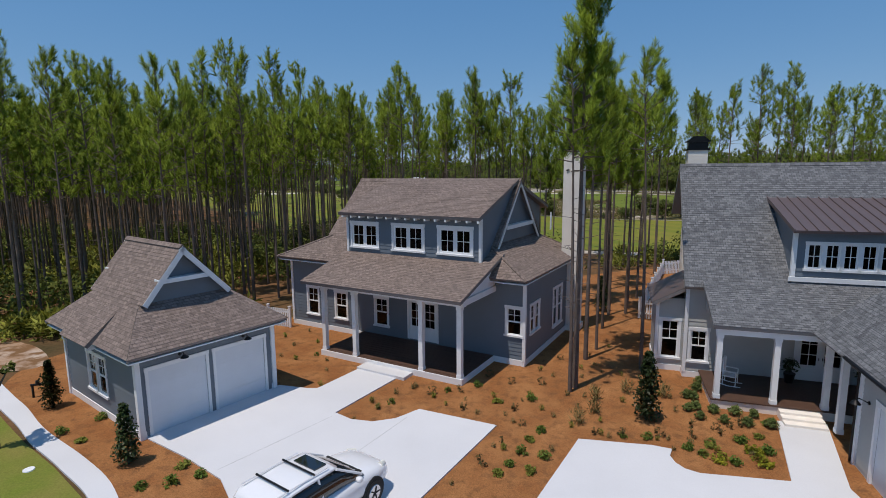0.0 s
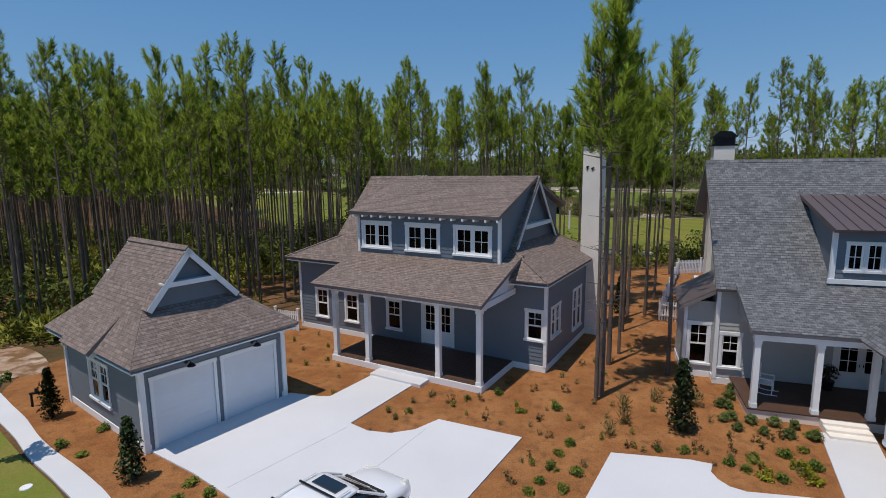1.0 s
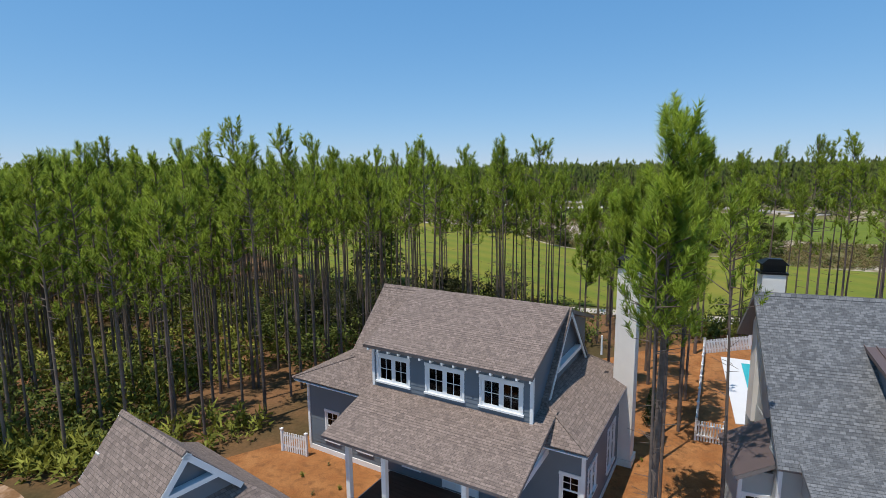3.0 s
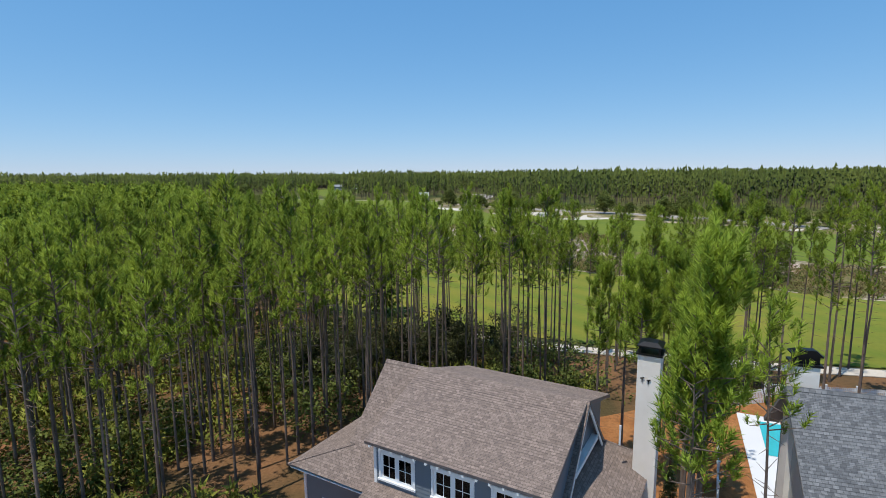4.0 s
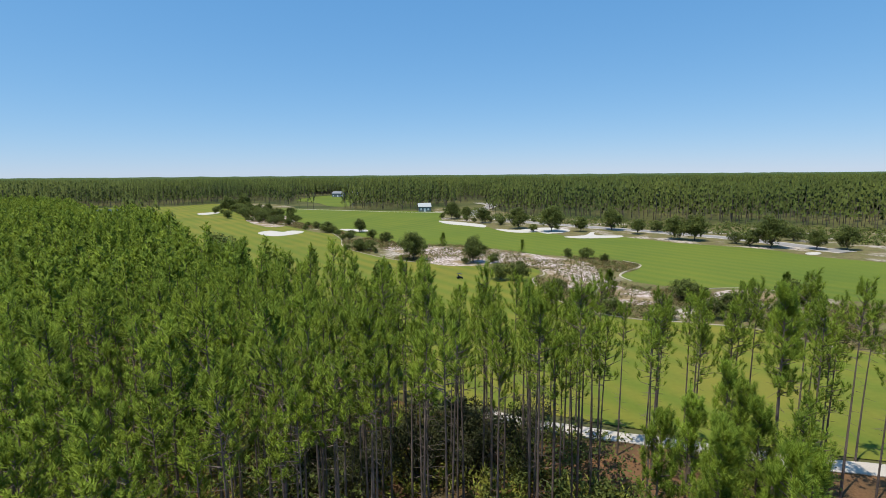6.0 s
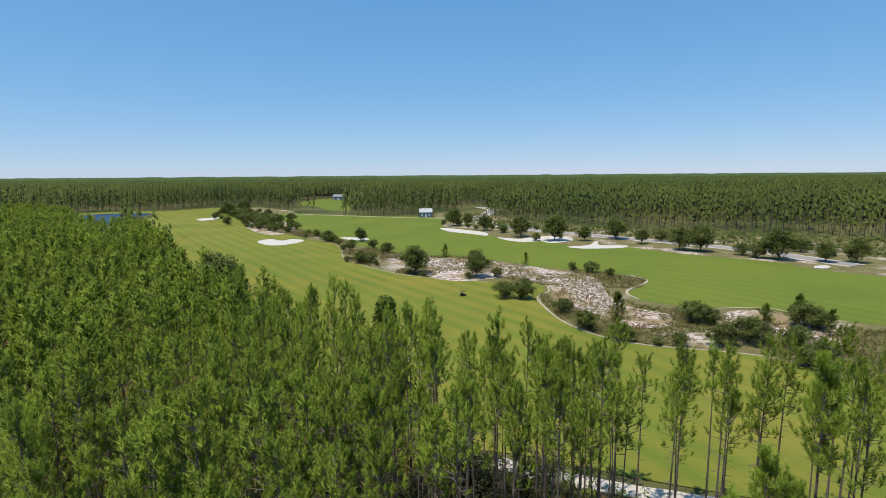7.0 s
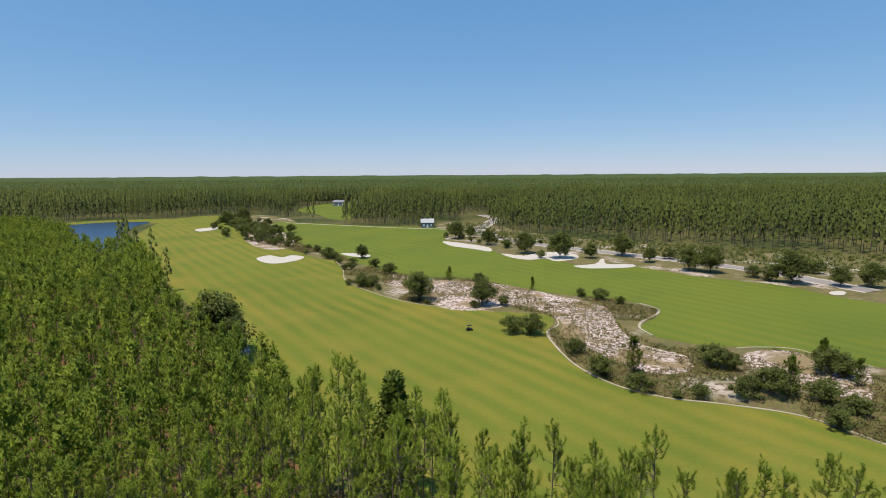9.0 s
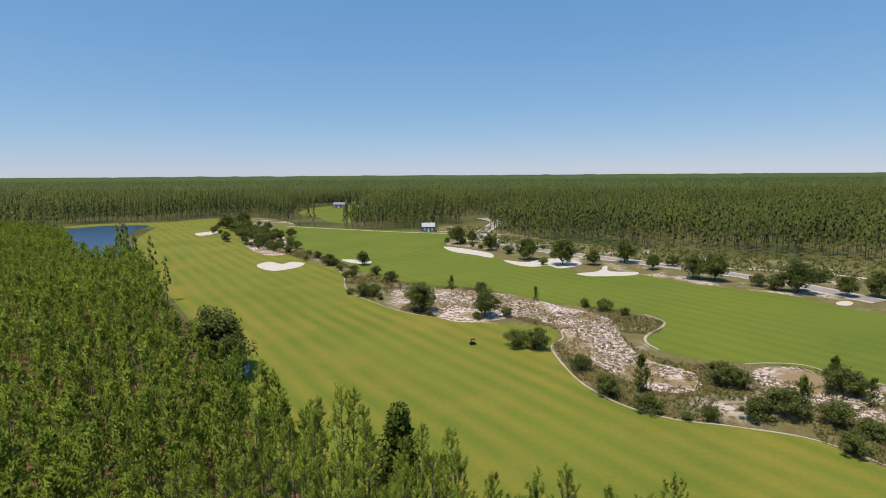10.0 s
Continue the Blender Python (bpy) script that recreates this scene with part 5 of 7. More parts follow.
# tall pines standing out of the wood's edge and behind the grey house
for i, (x, y, s) in enumerate(((-15.6, 39.2, 1.2), (-17.6, 38.4, 1.12), (-12.6, 40.6, 1.12), (-11.2, 43, 1.08), (-24, 33.5, 1.02), (-8.5, 44.5, 1.02),
                               (25.8, 43, 1.08), (28.9, 43.5, 1.07), (32.2, 44, 1.02), (34.6, 44.2, 1.0), (36.8, 45, 0.99), (22.3, 47, 0.98), (24.2, 48.6, 0.93))):
    place_pine(NEAR[i % 8], x, y, s, i * 1.3, "tall slash pine rising above its neighbours", "pines of the woods")
for i, (x, y) in enumerate(near):
    place_pine(HIGH_PINES[i % 5] if (x, y) in belt or (x > -17 and y < 62) else (NEAR_FINE[i % 5] if i < 175 else NEAR[i % 8]), x, y, rng.uniform(0.82, 1.08), rng.uniform(0, 6.28), "slender slash pine with a bare trunk in dense woods", "pines of the woods")


def scatter(name, variants, points, label, category, mats, lo=0.82, hi=1.05):
    """Many trees joined into one trunk mesh and one crown mesh."""
    tv, tf, nv, nf, nn, kt, kn = [], [], [], [], [], 0, 0
    for x, y in points:
        a, b, c, d, e = variants[int(rng.integers(len(variants)))]
        s, t = rng.uniform(lo, hi), rng.uniform(0, math.tau)
        s *= 0.88 if category == "woods" and x < 0 and 150 < y < 320 else 1.0
        rot = np.array(((math.cos(t), -math.sin(t), 0), (math.sin(t), math.cos(t), 0), (0, 0, 1))) * s
        if len(a):
            tv.append(a @ rot.T + (x, y, 0))
            tf.append(b + kt)
            kt += len(a)
        nv.append(c @ rot.T + (x, y, 0))
        nf.append(d + kn)
        if e is not None:
            nn.append(e @ rot.T / s)
        kn += len(c)
    root = thing(name, Matrix.Identity(4), label, category, kind="stuff")
    if tv:
        tagged(part("trunks", tri_mesh("trunks", np.concatenate(tv), np.concatenate(tf), mats[0]), None, root), kind="stuff")
    tagged(part("crowns", tri_mesh("crowns", np.concatenate(nv), np.concatenate(nf), mats[1], np.concatenate(nn) if nn else None), None, root), kind="stuff")


MID = [pine_arrays(seed=500 + i, height=15.0, crown_from=0.46, spread=1.55, limbs=28, tufts=2, count=8, sides=3, width=0.15, tuft=0.80) for i in range(6)]
LOW = [pine_arrays(seed=540 + i, height=15.0, crown_from=0.5, spread=1.7, limbs=20, tufts=2, count=6, sides=3, width=0.18, tuft=0.95) for i in range(6)]
away = lambda p: math.hypot(p[0] + 4, p[1] - 25) > 120
scatter("pine_woods", MID, [p for p in rest if not away(p)], "dense planted pine woods seen from above", "woods", ("trunk", "needles"), 0.9, 1.13)
scatter("pine_woods", LOW, [p for p in rest if away(p)], "dense planted pine woods along the fairway", "woods", ("trunk", "needles"), 0.9, 1.13)


def spike_tree(seed, height, crown_from, spread, spikes):
    """A distant pine: thin trunk and ragged upright tufts."""
    r = np.random.default_rng(seed)
    tv, tf = tubes([((0, 0, 0), (0, 0, height * 0.8), 0.16, 0.08)], 3)
    vs, fs = [], []
    for i in range(spikes):
        q = crown_from + (1 - crown_from) * (i + 0.5) / spikes
        k = (q - crown_from) / (1 - crown_from)
        a, reach = r.uniform(0, math.tau), spread * (1 - 0.8 * k) * r.uniform(0.4, 1)
        c = np.array((math.cos(a) * reach, math.sin(a) * reach, height * q))
        w, t = r.uniform(0.55, 0.9) * spread * 0.42, r.uniform(0, 6)
        base = [c + np.array((math.cos(t + j * 2.094) * w, math.sin(t + j * 2.094) * w, -0.35)) for j in range(3)]
        top = c + np.array((r.normal() * 0.15, r.normal() * 0.15, r.uniform(1.0, 1.7)))
        o = len(vs)
        vs += [*base, top]
        fs += [(o, o + 1, o + 3), (o + 1, o + 2, o + 3), (o + 2, o, o + 3)]
    vs = np.array(vs)
    nr = vs - (0, 0, height * 0.6)
    nr[:, 2] *= 0.15
    nr /= np.linalg.norm(nr, axis=1)[:, None] + 1e-6
    nr = nr * 0.6 + (0, 0, 0.7) + r.normal(size=nr.shape) * 0.2
    return tv, tf, vs, np.array(fs), nr / np.linalg.norm(nr, axis=1)[:, None]


FAR = [spike_tree(700 + i, 17.0 + (i % 3), 0.26, 2.4, 16) for i in range(6)]
ROAD_SIDE = [(20, 470), (34, 440), (24, 395), (20, 352), (28, 325), (40, 312), (70, 292), (110, 268), (150, 245), (190, 222), (250, 180), (330, 150)]
KEEP = [FAIRWAY, FAIRWAY_2, WASTE, POND, NEAR_FLOOR,
        [(-150, 600), (-150, 520), (-122, 400), (-80, 380), (-84, 470), (-88, 560), (-95, 640), (-130, 645)],
        [(-205, 480), (-230, 440), (-345, 400), (-330, 360), (-180, 300), (-120, 390), (-165, 480)],
        [(-14, 392), (-12, 300), (0, 260), (60, 190), (110, 140), (170, 80), (345, 60), (330, 150), (250, 180), (190, 222), (150, 245), (110, 268), (70, 292), (40, 312), (28, 325), (22, 352), (26, 395), (36, 440), (30, 470), (12, 480), (4, 400)]]
far = []
for gx in np.arange(-640, 640, 6.3):
    for gy in np.arange(150, 700, 6.3):
        x, y = gx + rng.uniform(-2, 2), gy + rng.uniform(-2, 2)
        if abs(x) < 0.92 * y + 10 and not any(inside(x, y, k) for k in KEEP):
            far.append((x, y))
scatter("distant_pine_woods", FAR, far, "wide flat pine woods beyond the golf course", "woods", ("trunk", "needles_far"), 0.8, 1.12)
FARTHER = [spike_tree(800 + i, 15.0, 0.6, 3.2, 5) for i in range(4)]
FARTHER = [(v[0][:0], v[1][:0], v[2], v[3], v[4]) for v in FARTHER]
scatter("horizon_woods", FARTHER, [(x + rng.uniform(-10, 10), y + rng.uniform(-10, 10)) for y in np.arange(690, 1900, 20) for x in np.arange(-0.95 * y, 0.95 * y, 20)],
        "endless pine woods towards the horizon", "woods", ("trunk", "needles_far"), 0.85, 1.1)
# canopy under and beyond the single trees
cv, cf = [], []
rows = [690, 760, 850, 1000, 1200, 1450, 1750, 2100, 2500, 3000, 3600, 4200, 4890]
cols = np.linspace(-0.99, 0.99, 120)
for i, y in enumerate(rows):
    for c in cols:
        far_lift = 11.0 if y > 1900 else 8.5
        cv.append((c * y, y, far_lift + (1.6 if y > 1900 else 0.6) * rng.normal()))
keep_canopy = lambda x, y: not any(inside(x, y, k) for k in KEEP)
for i in range(len(rows) - 1):
    for j in range(len(cols) - 1):
        a = i * len(cols) + j
        q = (a, a + 1, a + len(cols) + 1, a + len(cols))
        if all(keep_canopy(cv[k][0], cv[k][1]) for k in q):
            cf += [(q[0], q[1], q[2]), (q[0], q[2], q[3])]
tagged(new("canopy", tri_mesh("canopy", np.array(cv), np.array(cf), "canopy")), "continuous dark green canopy of distant woods", "woods", kind="stuff")


# ---- leafy plants ----
def leaves(rng2, centres, radius, count, size, flat=0.5):
    """Clumps of small leaf quads on the outside of soft lumps: vertices and triangles."""
    n = len(centres) * count
    c = np.repeat(np.asarray(centres, float), count, axis=0)
    r = np.repeat(np.asarray(radius, float), count)
    d = rng2.normal(size=(n, 3))
    d[:, 2] = d[:, 2] * 0.9 + 0.25
    d /= np.linalg.norm(d, axis=1)[:, None]
    p = c + d * (r * rng2.uniform(0.55, 1.08, n))[:, None]
    nrm = d * 0.7 + rng2.normal(size=(n, 3)) * flat + (0, 0, 0.35)
    nrm /= np.linalg.norm(nrm, axis=1)[:, None]
    u = np.cross(nrm, rng2.normal(size=(n, 3)))
    u /= np.linalg.norm(u, axis=1)[:, None] + 1e-9
    w = np.cross(nrm, u)
    s = (size * rng2.uniform(0.6, 1.3, n))[:, None]
    flip = np.where(np.cross(u, w)[:, 2] < 0, -1.0, 1.0)[:, None]
    w = w * flip
    v = np.stack((p - u * s, p - w * s * 0.55, p + u * s, p + w * s * 0.55), axis=1).reshape(-1, 3)
    soft = d * 0.6 + rng2.normal(size=(n, 3)) * 0.3 + (0, 0, 0.6)
    NORMALS.append(np.repeat(soft / np.linalg.norm(soft, axis=1)[:, None], 4, axis=0))
    k = np.arange(n)[:, None] * 4
    f = np.concatenate((k + (0, 1, 2), k + (0, 2, 3)), axis=1).reshape(-1, 3)
    return v, f


def leafy_tree(seed, height, radius, trunk_h, lumps, count, size, tall=0.75):
    """Trunk and limbs, and a crown of many leaf lumps with gaps."""
    r2 = np.random.default_rng(seed)
    seg = [((0, 0, 0), (0.05 * height * r2.normal(), 0.02 * height, trunk_h), 0.035 * height * 0.55, 0.02 * height * 0.7)]
    centres, radii = [], []
    mid = (trunk_h + height) / 2
    lean = r2.normal(size=2) * 0.12 * radius
    for i in range(lumps):
        d = r2.normal(size=3)
        d /= np.linalg.norm(d)
        k = r2.uniform(0.25, 1.0) ** 0.7
        low = 0.75 + 0.25 * (d[2] < 0.3)   # wider below than above
        c = np.array((d[0] * radius * k * low + lean[0], d[1] * radius * k * low + lean[1], mid + d[2] * (height - trunk_h) * 0.5 * k * r2.uniform(0.7, 1.05)))
        centres.append(c)
        radii.append(radius * r2.uniform(0.16, 0.40))
        if i < 11:
            seg.append(((0, 0, trunk_h * 0.9), tuple(c), 0.012 * height, 0.004 * height))
    tv, tf = tubes(seg, 6)
    lv, lf = leaves(r2, centres, radii, count, size)
    return tv, tf, lv, lf, soft_normals()


def plant_mesh_pair(arrays, bark, leaf):
    tv, tf, lv, lf, ln = arrays
    return tri_mesh("trunk", tv, tf, bark), tri_mesh("crown", lv, lf, leaf, ln)


def place_plant(name, pair, x, y, scale, turn, label, category, group, z=0.05, tall=1.0):
    t = new(name)
    t.matrix_world = Matrix.Translation((x, y, z)) @ Matrix.Rotation(turn, 4, "Z") @ Matrix.Diagonal((scale, scale, scale * tall, 1))
    tagged(t, label, category, group)
    for n, me in zip(("trunk", "crown"), pair):
        part(n, me, None, t)
    return t


OAK_PAIRS = [plant_mesh_pair(leafy_tree(900 + i, 8.0, 3.7, 1.1, 74, 130, 0.19), "oak_bark", "leaf_oak") for i in range(4)]
BUSH_PAIRS = [plant_mesh_pair(leafy_tree(930 + i, 4.0, 2.1, 0.2, 38, 90, 0.135), "oak_bark", "leaf_oak") for i in range(3)]
CONIFER = [pine_variant(i, seed=960 + i, height=6.0, crown_from=0.08, spread=1.7, limbs=44, tufts=3, count=24, sides=5, width=0.08, tuft=0.6) for i in range(2)]
OAKS = [(-12.7, 161.7, 8.8), (4.4, 156.4, 7.7), (41.8, 231.9, 11.6), (29.4, 246.1, 10.2), (54.3, 231.6, 6.9), (68.7, 236.4, 10.2), (74.4, 221.2, 6.3), (81.7, 203.9, 9.6),
        (87.6, 199.9, 10.2), (103.3, 181.1, 10.9), (-0.1, 297.4, 9.9), (15.1, 272.8, 8.5), (115.3, 176.5, 6.7), (123.4, 174.9, 8.1), (8.3, 301.5, 6.9), (-40.8, 234.4, 6.3), (-84.9, 284.1, 5.5),
        (-159.3, 381.2, 10.5), (-154.8, 400.1, 11.8), (-50, 117, 14.0), (-46.3, 114.5, 8.5)]
for i, (x, y, hgt) in enumerate(OAKS):
    place_plant("oak_tree", OAK_PAIRS[i % 4], x, y, hgt / 8.3, i * 1.7, "round-crowned dark green oak on the golf course", "tree", "oaks of the golf course")
BUSHES = [(9.6, 132.2, 5.2), (13.2, 131.0, 5.8), (-25.5, 200.8, 5.3), (-28.5, 182.4, 4.4), (-31.9, 179.5, 5.1), (-54.9, 234.8, 6.4), (-40.4, 209.0, 3.9), (-63.9, 252.1, 4.3), (5.0, 183.2, 4.8), (19.8, 119.1, 4.0), (21.7, 107.1, 4.8),
          (25.9, 100.9, 4.3), (43.2, 112.3, 5.3), (45.5, 109.8, 4.3), (41.7, 98.1, 4.9), (46.4, 99.5, 5.8), (52.9, 96.6, 5.0), (49.1, 88.6, 4.4), (61.4, 107.4, 6.1), (63.4, 106.9, 4.6), (33.4, 165.6, 3.4)]
BUSHES_FAR = [(37.5, 161.3, 4.3), (41.5, 156.8, 2.9), (54.8, 93.0, 4.0), (97.6, 190.8, 5.4), (99.4, 185.8, 6.6), (121.6, 197.2, 6.8), (34.8, 98.5, 2.9), (30.8, 98.5, 1.8), (85.1, 228.1, 6.1), (23.5, 262.0, 5.4),
              (33.7, 232.2, 4.3), (-119.5, 346.2, 5.4), (-90.5, 274.8, 4.2), (-102.5, 284.8, 3.8), (-67.4, 246.3, 3.1), (-47.7, 222.3, 3.2)]
BUSHES_MORE = [(-2.1, 331.2, 5.0), (-5.5, 301.3, 4.0), (2.9, 296.6, 4.0), (7.5, 285.8, 3.5), (11.3, 277.8, 3.0), (16.2, 296.0, 5.0), (19.9, 279.4, 3.5), (24.0, 266.4, 3.0), (29.4, 257.8, 3.0), (41.7, 274.8, 3.0), (45.8, 239.3, 3.0), (-41.6, 219.3, 3.5), (-32.1, 213.5, 4.5), (-26.2, 208.2, 3.0), (-33.1, 186.8, 3.5), (-29.2, 179.1, 3.5), (-25.8, 175.5, 2.5), (-36.2, 182.2, 2.5), (-42.8, 208.6, 3.0), (-10.3, 157.4, 2.0), (2.3, 154.0, 2.5), (9.9, 155.9, 3.5), (-52.2, 232.9, 4.5), (-57.3, 239.7, 4.0), (-64.6, 254.6, 3.0), (-70.6, 262.9, 3.0)]
for i, (x, y, hgt) in enumerate(BUSHES + BUSHES_FAR + BUSHES_MORE):
    place_plant("bush", BUSH_PAIRS[i % 3], x, y, hgt / 4.2, i * 2.3, "dense green bush in the sandy waste ground", "bush", "bushes of the golf course", tall=0.9)
for i in range(46):
    q = rng.uniform(0, 1)
    x, y = -168 + 78 * q + rng.normal() * 8, 408 - 128 * q + rng.normal() * 10
    place_plant("bush", BUSH_PAIRS[i % 3], x, y, rng.uniform(0.7, 1.5), i * 1.1, "scrubby bush among distant sandy ground", "bush", "scrub of the far waste ground")
for i, (x, y, hgt) in enumerate([(27.6, 108.2, 6.8), (20.6, 173.5, 4.2), (-4.3, 185.0, 5.2), (62.0, 110.1, 5.7), (62.5, 102.6, 4.9), (48.7, 98.9, 6.7), (47.8, 253.0, 5.3)]):
    t = place_pine(CONIFER[i % 2], x, y, hgt / 6.4, i * 2.0, "young bushy pine on the golf course", "young pines")

# heath tussocks and roadside scrub
pts, rad = [], []
while len(pts) < 9500:
    x, y = rng.uniform(-110, 120), rng.uniform(80, 300)
    if (inside(x, y, WASTE) and not inside(x, y, FAIRWAY) and not inside(x, y, FAIRWAY_2)) and noise.noise((x * 0.06, y * 0.06, 3.0)) > -0.15 and not (any(inside(x, y, r) for r in SAND_RINGS) and rng.uniform() < 0.5):
        pts.append((x, y, 0.05))
        rad.append(rng.uniform(0.25, 0.7))
hv, hf = blades(rng, pts[:6500], rad[:6500], 9, 1.0, 0.12, up=0.5)
gv, gf = leaves(rng, pts[6500:], rad[6500:], 12, 0.16)
green_normals = NORMALS.pop()
tagged(new("heath_shrubs", tri_mesh("heath_shrubs", gv, gf, "leaf_oak", green_normals)), "low olive-green shrubs in the dry grass", "scrub", kind="stuff")
tagged(new("heath_tussocks", tri_mesh("heath_tussocks", hv, hf, "grass_dry", soft_normals())), "dry brown grass tussocks over pale sand", "grass", kind="stuff")
pts, rad = [], []
while len(pts) < 1200:
    x, y = rng.uniform(-5, 260), rng.uniform(120, 380)
    if inside(x, y, KEEP[-1]) and not inside(x, y, FAIRWAY_2) and y > 315 - 0.95 * x:
        pts.append((x, y, 0.5))
        rad.append(rng.uniform(0.5, 1.5))
hv, hf = leaves(rng, pts, rad, 16, 0.38)
tagged(new("roadside_scrub", tri_mesh("roadside_scrub", hv, hf, "leaf_oak", soft_normals())), "low green scrub between road and woods", "scrub", kind="stuff")

# thicket under the last pines before the cart path, shade put into its leaves
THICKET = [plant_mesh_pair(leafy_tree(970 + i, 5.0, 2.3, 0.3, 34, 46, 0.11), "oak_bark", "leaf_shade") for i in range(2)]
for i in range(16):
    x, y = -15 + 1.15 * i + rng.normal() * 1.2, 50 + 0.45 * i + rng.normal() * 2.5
    place_plant("bush", THICKET[i % 2], x, y, rng.uniform(0.6, 1.1), i * 1.9, "leafy bush under the pines, leaf colour darkened for their shade", "bush", "thicket under the pines", tall=rng.uniform(0.9, 1.3))

# palmettos and saplings on the forest floor
pts, rad = [], []
for i in range(70):
    pts.append((rng.uniform(-26, -19.5), rng.uniform(0, 2.6) + 28.2 + 0.25 * rng.normal(), 0.2))
    rad.append(rng.uniform(0.6, 1.0))
FRONT = [(-60, 16), (-33, 23), (-24, 26), (-19, 28), (-13, 31), (-9, 36), (-5, 40), (4, 44.5), (14, 47), (26, 49), (26, 52.5), (12, 56), (0, 62), (-12, 68), (-40, 90), (-70, 60)]
while len(pts) < 2100:
    x, y = rng.uniform(-62, 26), rng.uniform(16, 75)
    if inside(x, y, FRONT) and noise.noise((x * 0.12, y * 0.12, 9.0)) > -0.12:
        pts.append((x, y, 0.25))
        rad.append(rng.uniform(0.6, 1.25))
pv, pf = blades(rng, pts, rad, 16, 1.0, 0.09, up=0.35)
tagged(new("palmettos", tri_mesh("palmettos", pv, pf, "leaf_bright", soft_normals())), "bright green palmetto fans covering the forest floor", "undergrowth", kind="stuff")
pts, rad = [], []
while len(pts) < 850:
    x, y = rng.uniform(-62, 26), rng.uniform(16, 75)
    if inside(x, y, FRONT) and noise.noise((x * 0.1, y * 0.1, 20.0)) > 0.0:
        pts.append((x, y, rng.uniform(0.5, 2.6)))
        rad.append(rng.uniform(0.5, 1.1))
pv, pf = leaves(rng, pts, rad, 38, 0.15)
tagged(new("undergrowth", tri_mesh("undergrowth", pv, pf, "leaf_oak", soft_normals())), "leafy bushes under the pines", "undergrowth", kind="stuff")

# planting round the houses
def cone_tree(seed, height, radius, lumps, count, size):
    """A narrow cone of leaf lumps on a thin stem."""
    r2 = np.random.default_rng(seed)
    centres, radii = [], []
    for i in range(lumps):
        q = (i + 0.5) / lumps
        a, k = i * 2.4, r2.uniform(0.3, 0.9) * radius * (1.0 - 0.82 * q) * min(1, 0.55 + 3 * q)
        centres.append((math.cos(a) * k, math.sin(a) * k, height * (0.07 + 0.9 * q)))
        radii.append(radius * (0.50 - 0.30 * q) * r2.uniform(0.8, 1.2))
    tv, tf = tubes([((0, 0, 0), (0.02, 0, height * 0.9), 0.03, 0.012)], 6)
    lv, lf = leaves(r2, centres, radii, count, size)
    return tv, tf, lv, lf, soft_normals()


SWEETGUM = plant_mesh_pair(cone_tree(1003, 14.6, 3.9, 80, 60, 0.25), "oak_bark", "leaf_gum")
place_plant("broadleaf_tree", SWEETGUM, -10.8, 73.2, 1.0, 0.4, "dense pointed broadleaf tree at the edge of the pine woods", "tree", "")
MAGNOLIA = plant_mesh_pair(cone_tree(1001, 2.7, 0.62, 60, 34, 0.07), "oak_bark", "leaf_dark")
for i, (x, y, s, z) in enumerate(((7.5, 18.25, 1.0, 0.06), (-10.25, 15.5, 0.78, 0.06), (-15.8, 19.6, 0.75, 0.06))):
    place_plant("magnolia_tree", MAGNOLIA, x, y, s, i * 1.9, "young columnar magnolia with dark glossy leaves in mulch", "young tree", "magnolias in the mulch", z=z)
place_plant("sapling", MAGNOLIA, 10.4, 33.4, 0.9, 1.1, "young leafy sapling between the pines in pine straw", "young tree", "", z=0.06)
BOXWOOD = plant_mesh_pair(leafy_tree(1010, 0.5, 0.3, 0.04, 44, 80, 0.028, tall=0.8), "oak_bark", "leaf_box")
for i, (x, y) in enumerate([(9.4, 19.0), (10.1, 20.0), (10.6, 20.8), (11.1, 21.6), (10.3, 18.8), (11.0, 18.6), (11.6, 18.4)]):
    place_plant("boxwood", BOXWOOD, x, y, 0.64 + 0.06 * (i % 3), i * 1.2, "small clipped round shrub beside the porch", "shrub", "round shrubs by the porch")


def tuft_mesh(seed, leaf, n, size, up, width=0.08):
    r2 = np.random.default_rng(seed)
    c = np.stack((r2.normal(size=n) * 0.09, r2.normal(size=n) * 0.09, np.full(n, 0.03)), axis=1)
    v, f = blades(r2, c, np.full(n, size), 9, 1.0, width, up=up)
    return tri_mesh("bed_plant", v, f, leaf, soft_normals())


def shrub_mesh(seed, leaf, lumps, radius, height, count, size):
    """A low shrub: short upright stems with leaves in loose lumps."""
    r2 = np.random.default_rng(seed)
    ang, far = r2.uniform(0, 6.28, lumps), radius * np.sqrt(r2.uniform(0, 1, lumps))
    up = height * r2.uniform(0.25, 1.0, lumps) * (1.15 - 0.6 * far / radius)
    v, f = leaves(r2, [(math.cos(q) * k, math.sin(q) * k, z) for q, k, z in zip(ang, far, up)], [radius * q for q in r2.uniform(0.3, 0.5, lumps)], count, size)
    tv, tf = tubes([((0, 0, 0), (math.cos(q) * k, math.sin(q) * k, z), 0.012, 0.005) for q, k, z in zip(ang, far, up)], 3)
    return tri_mesh("bed_plant", np.concatenate((np.asarray(tv), np.asarray(v))), np.concatenate((np.asarray(tf), np.asarray(f) + len(tv))), leaf, np.concatenate((np.tile((0.0, 0.0, 1.0), (len(tv), 1)), soft_normals())))


